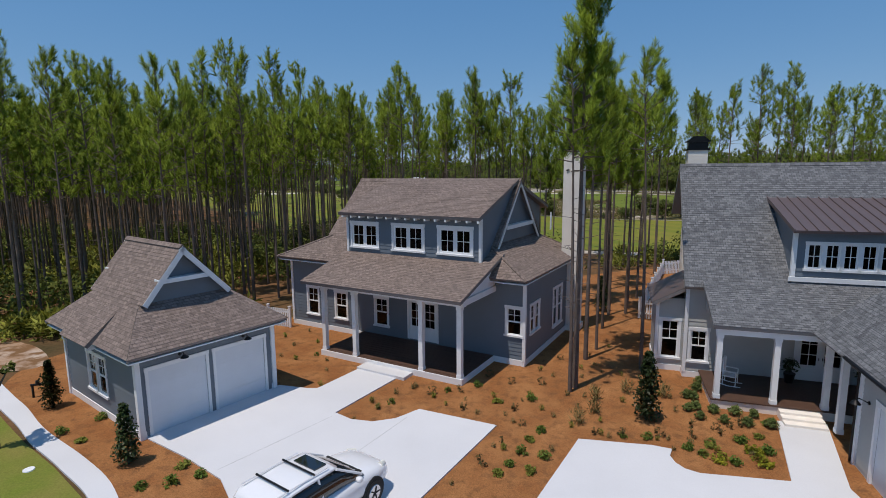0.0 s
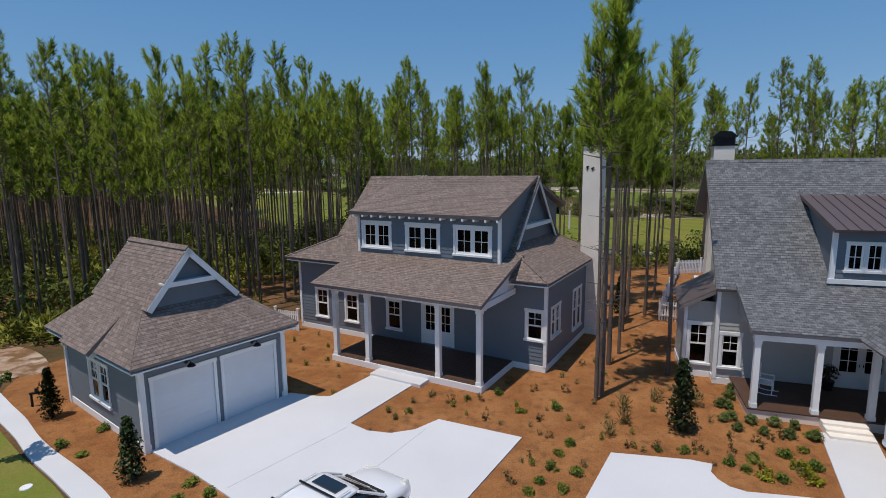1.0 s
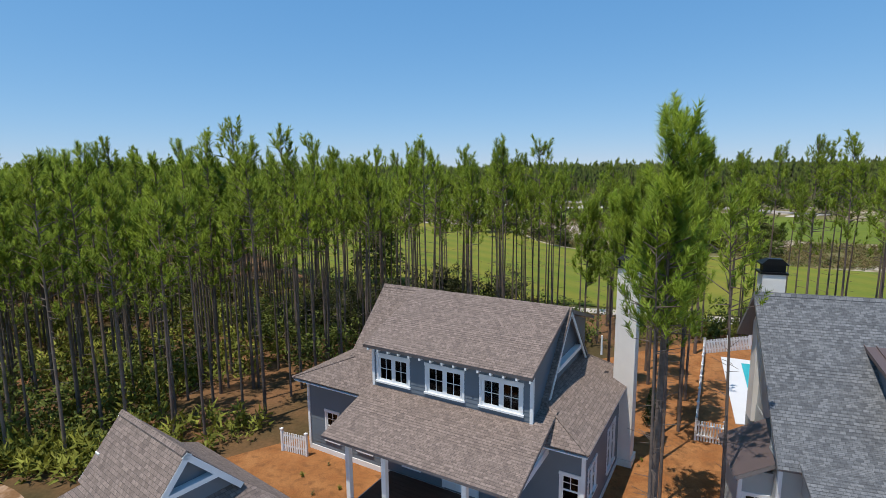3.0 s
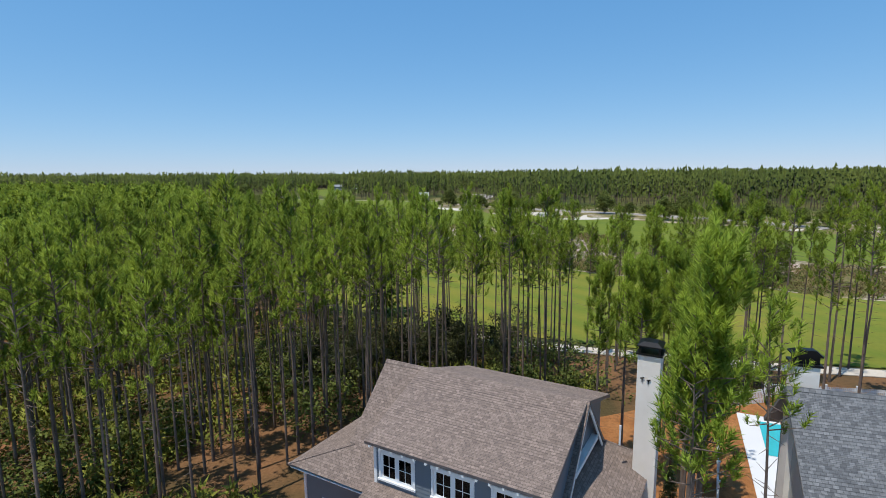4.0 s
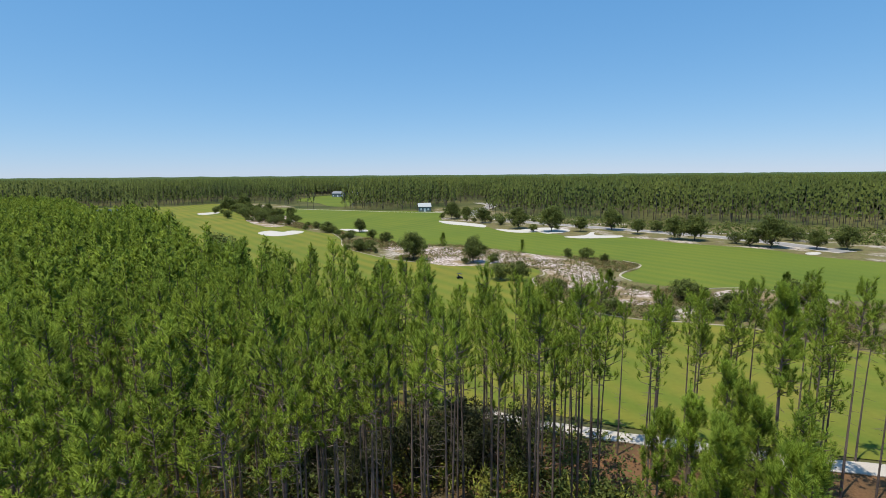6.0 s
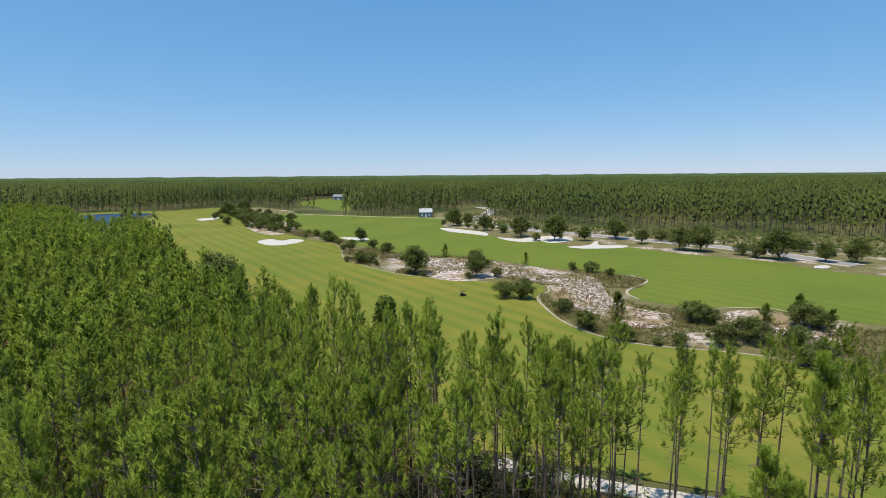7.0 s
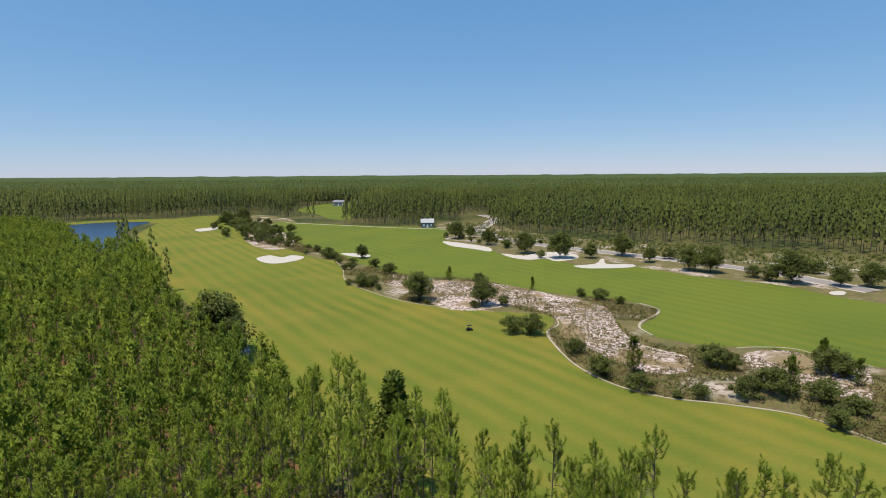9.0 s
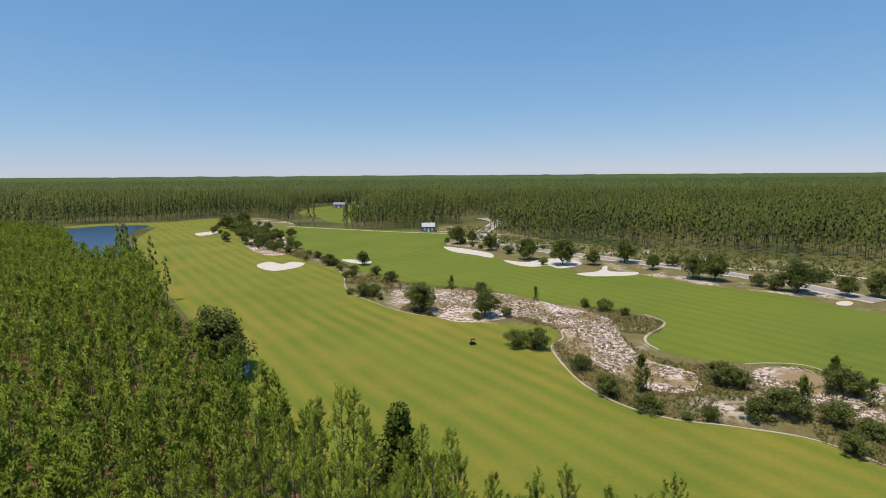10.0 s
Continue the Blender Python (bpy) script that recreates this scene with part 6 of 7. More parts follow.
BED_MESH = [tuft_mesh(1100, "leaf_bright", 8, 0.34, 0.5), tuft_mesh(1101, "grass_dry", 7, 0.32, 0.7), shrub_mesh(1102, "leaf_gum", 14, 0.28, 0.42, 16, 0.055), shrub_mesh(1103, "leaf_bright", 16, 0.30, 0.34, 16, 0.06),
            shrub_mesh(1104, "leaf_red", 7, 0.16, 0.46, 12, 0.04)]
BED = [(-9.1, 28.4), (-8.2, 26.9), (-8.0, 29.4), (-7.0, 27.3), (-6.6, 25.4), (-5.9, 24.6), (-7.5, 24.8), (-2.1, 20.7), (-1.4, 21.2), (-0.5, 20.3), (0.1, 20.9), (-2.2, 19.8), (-2.7, 19.3), (-3.0, 19.9)]
BED_NEAR = [(1.6, 14.8), (2.0, 15.3), (2.5, 16.0), (2.9, 16.8), (3.4, 17.4), (3.2, 15.7), (2.6, 14.9), (1.4, 21.4), (3.5, 20.0), (2.1, 19.8), (8.1, 16.2), (8.4, 15.8), (8.9, 16.3), (10.1, 16.6), (7.0, 16.9), (10.1, 15.9), (9.2, 15.3), (11.7, 17.8), (10.9, 16.9), (10.6, 15.9), (-13.9, 17.5), (-12.8, 16.9), (-9.1, 14.2), (-8.3, 14.4), (-8.4, 15.3), (-7.6, 14.8), (-13.2, 18.6)]
BED_RED = [(5.3, 17.2), (6.2, 17.1), (7.5, 17.0), (9.0, 17.8), (8.6, 17.0), (9.7, 17.5), (9.7, 17.1), (10.3, 17.6), (10.7, 17.8), (2.8, 17.9), (1.9, 16.5), (1.1, 15.3), (2.7, 19.1), (0.7, 19.2), (-0.6, 20.7), (0.6, 20.8), (2.0, 22.5), (2.9, 21.7), (4.2, 21.5), (5.7, 24.5)]


def bed_plant(mesh, x, y, s, turn, label, group):
    ob = new("bed_plant", mesh)
    ob.matrix_world = Matrix.Translation((x, y, 0.05)) @ Matrix.Rotation(turn, 4, "Z") @ Matrix.Diagonal((s, s, s, 1))
    tagged(ob, label, "plant", group)


BED_LABELS = ("low bright green plant in pine straw", "small reddish dry plant in pine straw", "small dark green shrub in pine straw", "leafy green shrub in pine straw", "upright reddish-leaved seedling in pine straw")
for i, (x, y) in enumerate(BED + BED_NEAR + BED_RED):
    if i < len(BED):
        k, s = (0, 1, 1, 0, 4, 1)[i % 6], rng.uniform(0.36, 0.6)
    elif i < len(BED) + len(BED_NEAR):
        k, s = (2, 2, 3)[i % 3], rng.uniform(0.5, 0.75)
    else:
        k, s = 4, rng.uniform(0.7, 1.0)
    bed_plant(BED_MESH[k], x, y, s, rng.uniform(0, 6), BED_LABELS[k], "plants in the mulch beds")
for i in range(46):
    q = rng.uniform(0, 1)
    x, y = -168 + 78 * q + rng.normal() * 8, 408 - 128 * q + rng.normal() * 10
    place_plant("bush", BUSH_PAIRS[i % 3], x, y, rng.uniform(0.7, 1.5), i * 1.1, "scrubby bush among distant sandy ground", "bush", "scrub of the far waste ground")
for i, (x, y, hgt) in enumerate([(27.6, 108.2, 6.8), (20.6, 173.5, 4.2), (-4.3, 185.0, 5.2), (62.0, 110.1, 5.7), (62.5, 102.6, 4.9), (48.7, 98.9, 6.7), (47.8, 253.0, 5.3)]):
    t = place_pine(CONIFER[i % 2], x, y, hgt / 6.4, i * 2.0, "young bushy pine on the golf course", "young pines")

# heath tussocks and roadside scrub
pts, rad = [], []
while len(pts) < 9500:
    x, y = rng.uniform(-110, 120), rng.uniform(80, 300)
    if (inside(x, y, WASTE) and not inside(x, y, FAIRWAY) and not inside(x, y, FAIRWAY_2)) and noise.noise((x * 0.06, y * 0.06, 3.0)) > -0.15 and not (any(inside(x, y, r) for r in SAND_RINGS) and rng.uniform() < 0.5):
        pts.append((x, y, 0.05))
        rad.append(rng.uniform(0.25, 0.7))
hv, hf = blades(rng, pts[:6500], rad[:6500], 9, 1.0, 0.12, up=0.5)
gv, gf = leaves(rng, pts[6500:], rad[6500:], 12, 0.16)
green_normals = NORMALS.pop()
tagged(new("heath_shrubs", tri_mesh("heath_shrubs", gv, gf, "leaf_oak", green_normals)), "low olive-green shrubs in the dry grass", "scrub", kind="stuff")
tagged(new("heath_tussocks", tri_mesh("heath_tussocks", hv, hf, "grass_dry", soft_normals())), "dry brown grass tussocks over pale sand", "grass", kind="stuff")
pts, rad = [], []
while len(pts) < 1200:
    x, y = rng.uniform(-5, 260), rng.uniform(120, 380)
    if inside(x, y, KEEP[-1]) and not inside(x, y, FAIRWAY_2) and y > 315 - 0.95 * x:
        pts.append((x, y, 0.5))
        rad.append(rng.uniform(0.5, 1.5))
hv, hf = leaves(rng, pts, rad, 16, 0.38)
tagged(new("roadside_scrub", tri_mesh("roadside_scrub", hv, hf, "leaf_oak", soft_normals())), "low green scrub between road and woods", "scrub", kind="stuff")

# thicket under the last pines before the cart path, shade put into its leaves
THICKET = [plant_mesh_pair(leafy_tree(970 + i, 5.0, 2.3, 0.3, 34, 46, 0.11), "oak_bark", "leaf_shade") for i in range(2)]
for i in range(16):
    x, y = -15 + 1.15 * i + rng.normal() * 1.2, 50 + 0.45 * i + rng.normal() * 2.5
    place_plant("bush", THICKET[i % 2], x, y, rng.uniform(0.6, 1.1), i * 1.9, "leafy bush under the pines, leaf colour darkened for their shade", "bush", "thicket under the pines", tall=rng.uniform(0.9, 1.3))

# palmettos and saplings on the forest floor
pts, rad = [], []
for i in range(70):
    pts.append((rng.uniform(-26, -19.5), rng.uniform(0, 2.6) + 28.2 + 0.25 * rng.normal(), 0.2))
    rad.append(rng.uniform(0.6, 1.0))
FRONT = [(-60, 16), (-33, 23), (-24, 26), (-19, 28), (-13, 31), (-9, 36), (-5, 40), (4, 44.5), (14, 47), (26, 49), (26, 52.5), (12, 56), (0, 62), (-12, 68), (-40, 90), (-70, 60)]
while len(pts) < 2100:
    x, y = rng.uniform(-62, 26), rng.uniform(16, 75)
    if inside(x, y, FRONT) and noise.noise((x * 0.12, y * 0.12, 9.0)) > -0.12:
        pts.append((x, y, 0.25))
        rad.append(rng.uniform(0.6, 1.25))
pv, pf = blades(rng, pts, rad, 16, 1.0, 0.09, up=0.35)
tagged(new("palmettos", tri_mesh("palmettos", pv, pf, "leaf_bright", soft_normals())), "bright green palmetto fans covering the forest floor", "undergrowth", kind="stuff")
pts, rad = [], []
while len(pts) < 850:
    x, y = rng.uniform(-62, 26), rng.uniform(16, 75)
    if inside(x, y, FRONT) and noise.noise((x * 0.1, y * 0.1, 20.0)) > 0.0:
        pts.append((x, y, rng.uniform(0.5, 2.6)))
        rad.append(rng.uniform(0.5, 1.1))
pv, pf = leaves(rng, pts, rad, 38, 0.15)
tagged(new("undergrowth", tri_mesh("undergrowth", pv, pf, "leaf_oak", soft_normals())), "leafy bushes under the pines", "undergrowth", kind="stuff")

# planting round the houses
def cone_tree(seed, height, radius, lumps, count, size):
    """A narrow cone of leaf lumps on a thin stem."""
    r2 = np.random.default_rng(seed)
    centres, radii = [], []
    for i in range(lumps):
        q = (i + 0.5) / lumps
        a, k = i * 2.4, r2.uniform(0.3, 0.9) * radius * (1.0 - 0.82 * q) * min(1, 0.55 + 3 * q)
        centres.append((math.cos(a) * k, math.sin(a) * k, height * (0.07 + 0.9 * q)))
        radii.append(radius * (0.50 - 0.30 * q) * r2.uniform(0.8, 1.2))
    tv, tf = tubes([((0, 0, 0), (0.02, 0, height * 0.9), 0.03, 0.012)], 6)
    lv, lf = leaves(r2, centres, radii, count, size)
    return tv, tf, lv, lf, soft_normals()


SWEETGUM = plant_mesh_pair(cone_tree(1003, 14.6, 3.9, 80, 60, 0.25), "oak_bark", "leaf_gum")
place_plant("broadleaf_tree", SWEETGUM, -10.8, 73.2, 1.0, 0.4, "dense pointed broadleaf tree at the edge of the pine woods", "tree", "")
MAGNOLIA = plant_mesh_pair(cone_tree(1001, 2.7, 0.62, 60, 34, 0.07), "oak_bark", "leaf_dark")
for i, (x, y, s, z) in enumerate(((7.5, 18.25, 1.0, 0.06), (-10.25, 15.5, 0.78, 0.06), (-15.8, 19.6, 0.75, 0.06))):
    place_plant("magnolia_tree", MAGNOLIA, x, y, s, i * 1.9, "young columnar magnolia with dark glossy leaves in mulch", "young tree", "magnolias in the mulch", z=z)
place_plant("sapling", MAGNOLIA, 10.4, 33.4, 0.9, 1.1, "young leafy sapling between the pines in pine straw", "young tree", "", z=0.06)
BOXWOOD = plant_mesh_pair(leafy_tree(1010, 0.5, 0.3, 0.04, 44, 80, 0.028, tall=0.8), "oak_bark", "leaf_box")
for i, (x, y) in enumerate(((9.53, 18.3), (9.75, 19.1), (9.9, 20.1), (10.3, 18.0), (11.0, 17.75), (11.75, 17.6))):
    place_plant("boxwood", BOXWOOD, x, y, 0.64 + 0.06 * (i % 3), i * 1.2, "small clipped round shrub beside the porch", "shrub", "round shrubs by the porch")


def tuft_mesh(seed, leaf, n, size, up, width=0.08):
    r2 = np.random.default_rng(seed)
    c = np.stack((r2.normal(size=n) * 0.09, r2.normal(size=n) * 0.09, np.full(n, 0.03)), axis=1)
    v, f = blades(r2, c, np.full(n, size), 9, 1.0, width, up=up)
    return tri_mesh("bed_plant", v, f, leaf, soft_normals())


def shrub_mesh(seed, leaf, lumps, radius, height, count, size):
    """A low shrub: short upright stems with leaves in loose lumps."""
    r2 = np.random.default_rng(seed)
    ang, far = r2.uniform(0, 6.28, lumps), radius * np.sqrt(r2.uniform(0, 1, lumps))
    up = height * r2.uniform(0.25, 1.0, lumps) * (1.15 - 0.6 * far / radius)
    v, f = leaves(r2, [(math.cos(q) * k, math.sin(q) * k, z) for q, k, z in zip(ang, far, up)], [radius * q for q in r2.uniform(0.3, 0.5, lumps)], count, size)
    tv, tf = tubes([((0, 0, 0), (math.cos(q) * k, math.sin(q) * k, z), 0.012, 0.005) for q, k, z in zip(ang, far, up)], 3)
    return tri_mesh("bed_plant", np.concatenate((np.asarray(tv), np.asarray(v))), np.concatenate((np.asarray(tf), np.asarray(f) + len(tv))), leaf, np.concatenate((np.tile((0.0, 0.0, 1.0), (len(tv), 1)), soft_normals())))


BED_MESH = [tuft_mesh(1100, "leaf_bright", 8, 0.34, 0.5), tuft_mesh(1101, "grass_dry", 7, 0.32, 0.7), shrub_mesh(1102, "leaf_gum", 14, 0.28, 0.42, 16, 0.055), shrub_mesh(1103, "leaf_bright", 16, 0.30, 0.34, 16, 0.06),
            shrub_mesh(1104, "leaf_red", 7, 0.16, 0.46, 12, 0.04)]
BED = [(-9.1, 28.4), (-8.2, 26.9), (-8.0, 29.4), (-7.0, 27.3), (-6.6, 25.4), (-5.9, 24.6), (-7.5, 24.8), (-2.1, 20.7), (-1.4, 21.2), (-0.5, 20.3), (0.1, 20.9), (0.8, 20.0), (2.0, 20.3), (1.2, 18.8), (2.3, 19.8),
       (3.5, 20.5), (-2.2, 19.8), (-2.7, 19.3), (-3.0, 19.9), (6.2, 20.2), (5.0, 18.0), (5.5, 17.2), (6.2, 17.0), (9.2, 20.1), (7.3, 16.8), (7.7, 16.8), (8.3, 16.4), (9.0, 16.0), (9.0, 16.5), (5.8, 18.9)]
BED_NEAR = [(1.6, 14.8), (2.0, 15.3), (2.5, 16.0), (2.9, 16.8), (3.4, 17.4), (3.2, 15.7), (2.6, 14.9), (1.4, 21.4), (3.5, 20.0), (2.1, 19.8), (8.1, 16.2), (8.4, 15.8), (8.9, 16.3), (10.1, 16.6), (7.0, 16.9), (10.1, 15.9), (9.2, 15.3), (11.7, 17.8), (10.9, 16.9), (10.6, 15.9), (-13.9, 17.5), (-12.8, 16.9), (-9.1, 14.2), (-8.3, 14.4), (-8.4, 15.3), (-7.6, 14.8), (-13.2, 18.6)]
BED_RED = [(5.3, 17.2), (6.2, 17.1), (7.5, 17.0), (9.0, 17.8), (8.6, 17.0), (9.7, 17.5), (9.7, 17.1), (10.3, 17.6), (10.7, 17.8), (2.8, 17.9), (1.9, 16.5), (1.1, 15.3), (2.7, 19.1), (0.7, 19.2), (-0.6, 20.7), (0.6, 20.8), (2.0, 22.5), (2.9, 21.7), (4.2, 21.5), (5.7, 24.5)]


def bed_plant(mesh, x, y, s, turn, label, group):
    ob = new("bed_plant", mesh)
    ob.matrix_world = Matrix.Translation((x, y, 0.05)) @ Matrix.Rotation(turn, 4, "Z") @ Matrix.Diagonal((s, s, s, 1))
    tagged(ob, label, "plant", group)


for i, (x, y) in enumerate(BED + BED_NEAR):
    k = (0, 1, 1, 0, 2, 1)[i % 6] if i < len(BED) else (3, 2, 0)[i % 3]
    bed_plant(BED_MESH[k], x, y, rng.uniform(0.36, 0.6), rng.uniform(0, 6), ("low bright green plant in pine straw", "small reddish dry plant in pine straw", "small dark green shrub in pine straw", "leafy green shrub in pine straw")[k], "plants in the mulch beds")
for i in range(46):
    while True:
        x, y = rng.uniform(-9, 10), rng.uniform(14, 31)
        if not inside(x, y, DRIVE) and not inside(x, y, DRIVE_2) and not (-14 < (x - 0.51) * 0.867 - (y - 21.22) * 0.498 < 1.8 and (x - 0.51) * 0.498 + (y - 21.22) * 0.867 > -0.5) and not (x < -6.5 and y < 25):
            break
    bed_plant(BED_MESH[(1, 0, 1)[i % 3]], x, y, rng.uniform(0.35, 0.55), rng.uniform(0, 6), "tiny sparse seedling in pine straw", "seedlings in the mulch beds")
YELLOW = shrub_mesh(1110, "leaf_yellow", 18, 0.34, 0.36, 14, 0.065)
for i, (x, y) in enumerate([(8.8, 15.5), (10.0, 15.3), (10.1, 15.9)]):
    bed_plant(YELLOW, x, y, 0.75 + 0.1 * (i % 2), i * 1.0, "yellow-green leafy plant at the edge of the bed", "plants in the mulch beds")
GRASS_TUFT = tuft_mesh(1120, "grass_dry", 18, 0.42, 1.2, 0.035)
for i, (x, y) in enumerate([(4.9, 18.0), (5.7, 18.8), (6.1, 20.0), (7.6, 20.6), (9.0, 20.2)]):
    ob = new("grass_clump", GRASS_TUFT)
    ob.matrix_world = Matrix.Translation((x, y, 0.05)) @ Matrix.Rotation(i * 1.4, 4, "Z")
    tagged(ob, "fine-leaved ornamental grass clump in pine straw", "grass clump", "grass clumps")


# ---- car ----
def loft(sections, sides=20, power=3.5):
    """A closed body through soft-cornered cross-sections (x, half width, low, high), along x."""
    b = Build()
    rings = []
    for x, w, lo, hi in sections:
        ring = []
        for i in range(sides):
            t = math.tau * (i + 0.5) / sides
            c, s = math.cos(t), math.sin(t)
            ring.append(Vector((x, math.copysign(abs(c) ** (2 / power), c) * w, (lo + hi) / 2 + math.copysign(abs(s) ** (2 / power), s) * (hi - lo) / 2)))
        rings.append(ring)
    flat = [p for r in rings for p in r]
    b.v = [tuple(p) for p in flat]
    b.uv = [(p.x, p.y) for p in flat]
    for k in range(len(rings) - 1):
        for i in range(sides):
            j = (i + 1) % sides
            b.f.append((k * sides + i, k * sides + j, (k + 1) * sides + j, (k + 1) * sides + i))
    b.f.append(tuple(reversed(range(sides))))
    b.f.append(tuple(range((len(rings) - 1) * sides, len(rings) * sides)))
    return b


def suv():
    """A white sport utility car, nose along +x, on the ground at its middle."""
    car = thing("car", pose(-3.55, 12.75, 0.11, rz=55) @ Matrix.Diagonal((0.94, 0.97, 0.97, 1)), "white sport utility car with roof bars parked on the driveway", "car")
    part("body", loft([(-2.34, 0.70, 0.45, 0.95), (-2.26, 0.85, 0.36, 1.06), (-1.9, 0.91, 0.3, 1.1), (-0.5, 0.93, 0.28, 1.1), (0.8, 0.93, 0.28, 1.1), (1.3, 0.92, 0.28, 1.07), (1.75, 0.90, 0.3, 1.0),
                       (2.08, 0.84, 0.32, 0.93), (2.28, 0.74, 0.36, 0.84), (2.38, 0.56, 0.42, 0.74)]), "car_paint", car, smooth=True)
    part("window", loft([(-2.22, 0.72, 0.95, 1.15), (-2.08, 0.80, 0.9, 1.5), (-1.8, 0.82, 0.85, 1.64), (-0.6, 0.82, 0.85, 1.68), (0.25, 0.81, 0.85, 1.62), (0.75, 0.81, 0.85, 1.38), (1.2, 0.80, 0.85, 1.08)], power=3.0), "car_glass", car, "dark tinted car glass", smooth=True)
    part("roof", loft([(-2.06, 0.62, 1.50, 1.58), (-1.85, 0.70, 1.56, 1.70), (-0.8, 0.72, 1.58, 1.74), (0.15, 0.70, 1.56, 1.70), (0.35, 0.60, 1.54, 1.62)], power=3.0), "car_paint", car, smooth=True)
    for s in (-1, 1):
        for (x0, z0, x1, z1) in ((0.98, 1.1, 0.12, 1.62), (-0.48, 1.08, -0.52, 1.66), (-1.5, 1.08, -1.42, 1.66), (-2.12, 1.08, -1.95, 1.58)):
            part("pillar", Build().tube((x0 + 0.1, s * 0.80, z0), (x1 + 0.1, s * 0.68, z1 - 0.01), 0.042, 0.042, 6), "car_paint", car)
        part("roof_rail", Build().tube((-1.8, s * 0.62, 1.76), (0.0, s * 0.62, 1.76), 0.02, 0.02, 6), "car_paint", car)
        m = loft([(0.70, 0.05, 1.08, 1.16), (0.76, 0.10, 1.05, 1.2), (0.86, 0.09, 1.06, 1.19), (0.92, 0.04, 1.09, 1.15)], 10)
        m.v = [(x, y + s * 0.99, z) for x, y, z in m.v]
        part("side_mirror", m, "car_paint", car, smooth=True)
        part("headlight", Build().tube((2.0, s * 0.66, 0.83), (2.27, s * 0.58, 0.78), 0.12, 0.09, 10), "lamp_glass", car)
        for x in (-0.1, -1.1):
            part("door_handle", Build().tube((x - 0.09, s * 0.94, 0.94), (x + 0.09, s * 0.94, 0.94), 0.015, 0.015, 6), "car_paint", car)
        for x in (1.45, -1.45):
            part("wheel_arch", Build().tube((x, s * 0.80, 0.40), (x, s * 0.936, 0.40), 0.43, 0.43, 22), "rubber", car)
            wheel = part("wheel", Build().tube((x, s * 0.72, 0.36), (x, s * 0.955, 0.36), 0.36, 0.35, 22), "rubber", car)
            part("rim", Build().tube((x, s * 0.95, 0.36), (x, s * 0.97, 0.36), 0.25, 0.23, 16), "chrome", wheel)
            for k in range(5):
                a = k * math.tau / 5
                part("spoke", Build().tube((x, s * 0.972, 0.36), (x + 0.2 * math.cos(a), s * 0.972, 0.36 + 0.2 * math.sin(a)), 0.03, 0.02, 5), "rubber", wheel)
    for x in (-1.35, -0.5):
        part("roof_bar", Build().tube((x, -0.64, 1.79), (x, 0.64, 1.79), 0.03, 0.03, 6), "iron", car)
    part("sunroof", Build().slab([(-0.3, -0.42, 1.75), (0.12, -0.42, 1.728), (0.12, 0.42, 1.728), (-0.3, 0.42, 1.75)], 0.03), "car_glass", car)
    part("wiper_cowl", Build().box(1.12, 1.2, -0.7, 0.7, 1.07, 1.095), "rubber", car)
    part("grille", Build().box(2.26, 2.375, -0.36, 0.36, 0.52, 0.70), "iron", car)


suv()


# ---- fences, porch furniture, yard ----
PICKET = Build().prism([(-0.045, -0.012, 0.06), (0.045, -0.012, 0.06), (0.045, 0.012, 0.06), (-0.045, 0.012, 0.06)],
                       [(-0.045, -0.012, 1.08), (0.045, -0.012, 1.08), (0.045, 0.012, 1.08), (-0.045, 0.012, 1.08)]).mesh("picket", "trim")


def picket_fence(points, label, height=1.0):
    f = thing("picket_fence", Matrix.Identity(4), label, "fence")
    for (x0, y0), (x1, y1) in zip(points, points[1:]):
        d = Vector((x1 - x0, y1 - y0, 0))
        n, u = d.length, d.normalized()
        turn = math.atan2(u.y, u.x)
        m = Matrix.Translation((x0, y0, 0)) @ Matrix.Rotation(turn, 4, "Z")
        for z in (0.3, 0.85):
            b = Build().box(0, n, 0.014, 0.06, z * height, z * height + 0.09)
            b.v = [tuple(m @ Vector(q)) for q in b.v]
            part("rail", b, "trim", f)
        k = 0.08
        while k < n:
            ob = part("picket", PICKET, None, f)
            ob.matrix_local = Matrix.Translation((x0 + u.x * k, y0 + u.y * k, 0)) @ Matrix.Rotation(turn, 4, "Z") @ Matrix.Diagonal((1, 1, height, 1))
            k += 0.15
        k = 0.0
        while k <= n + 0.01:
            b = Build().box(k - 0.06, k + 0.06, -0.06, 0.06, 0, 1.2 * height).box(k - 0.08, k + 0.08, -0.08, 0.08, 1.2 * height, 1.25 * height)
            b.v = [tuple(m @ Vector(q)) for q in b.v]
            part("fence_post", b, "trim", f)
            k += max(1.0, n / max(1, round(n / 2.4)))


picket_fence([(13.6, 31.2), (12.3, 31.8), (19.6, 45.6), (24.0, 46.6)], "white picket fence round the grey house's yard", 1.15)
picket_fence([(24.5, 47.6), (38.0, 45.4)], "long white picket fence behind the grey house", 1.15)
picket_fence([(-10.9, 30.9), (-9.4, 30.3)], "short white picket fence beside the blue house", 1.1)
sheet("patio", [(15.6, 33.6), (17.6, 33.2), (23.2, 43.6), (20.6, 44.8)], 0.10, "concrete", "white paved pool patio in the fenced yard", "patio", thick=0.08, curved=False)
sheet("swimming_pool", [(19.2, 38.6), (20.6, 38.0), (22.9, 42.6), (21.4, 43.3)], 0.125, "pool", "turquoise swimming pool in the patio", "pool", curved=False)


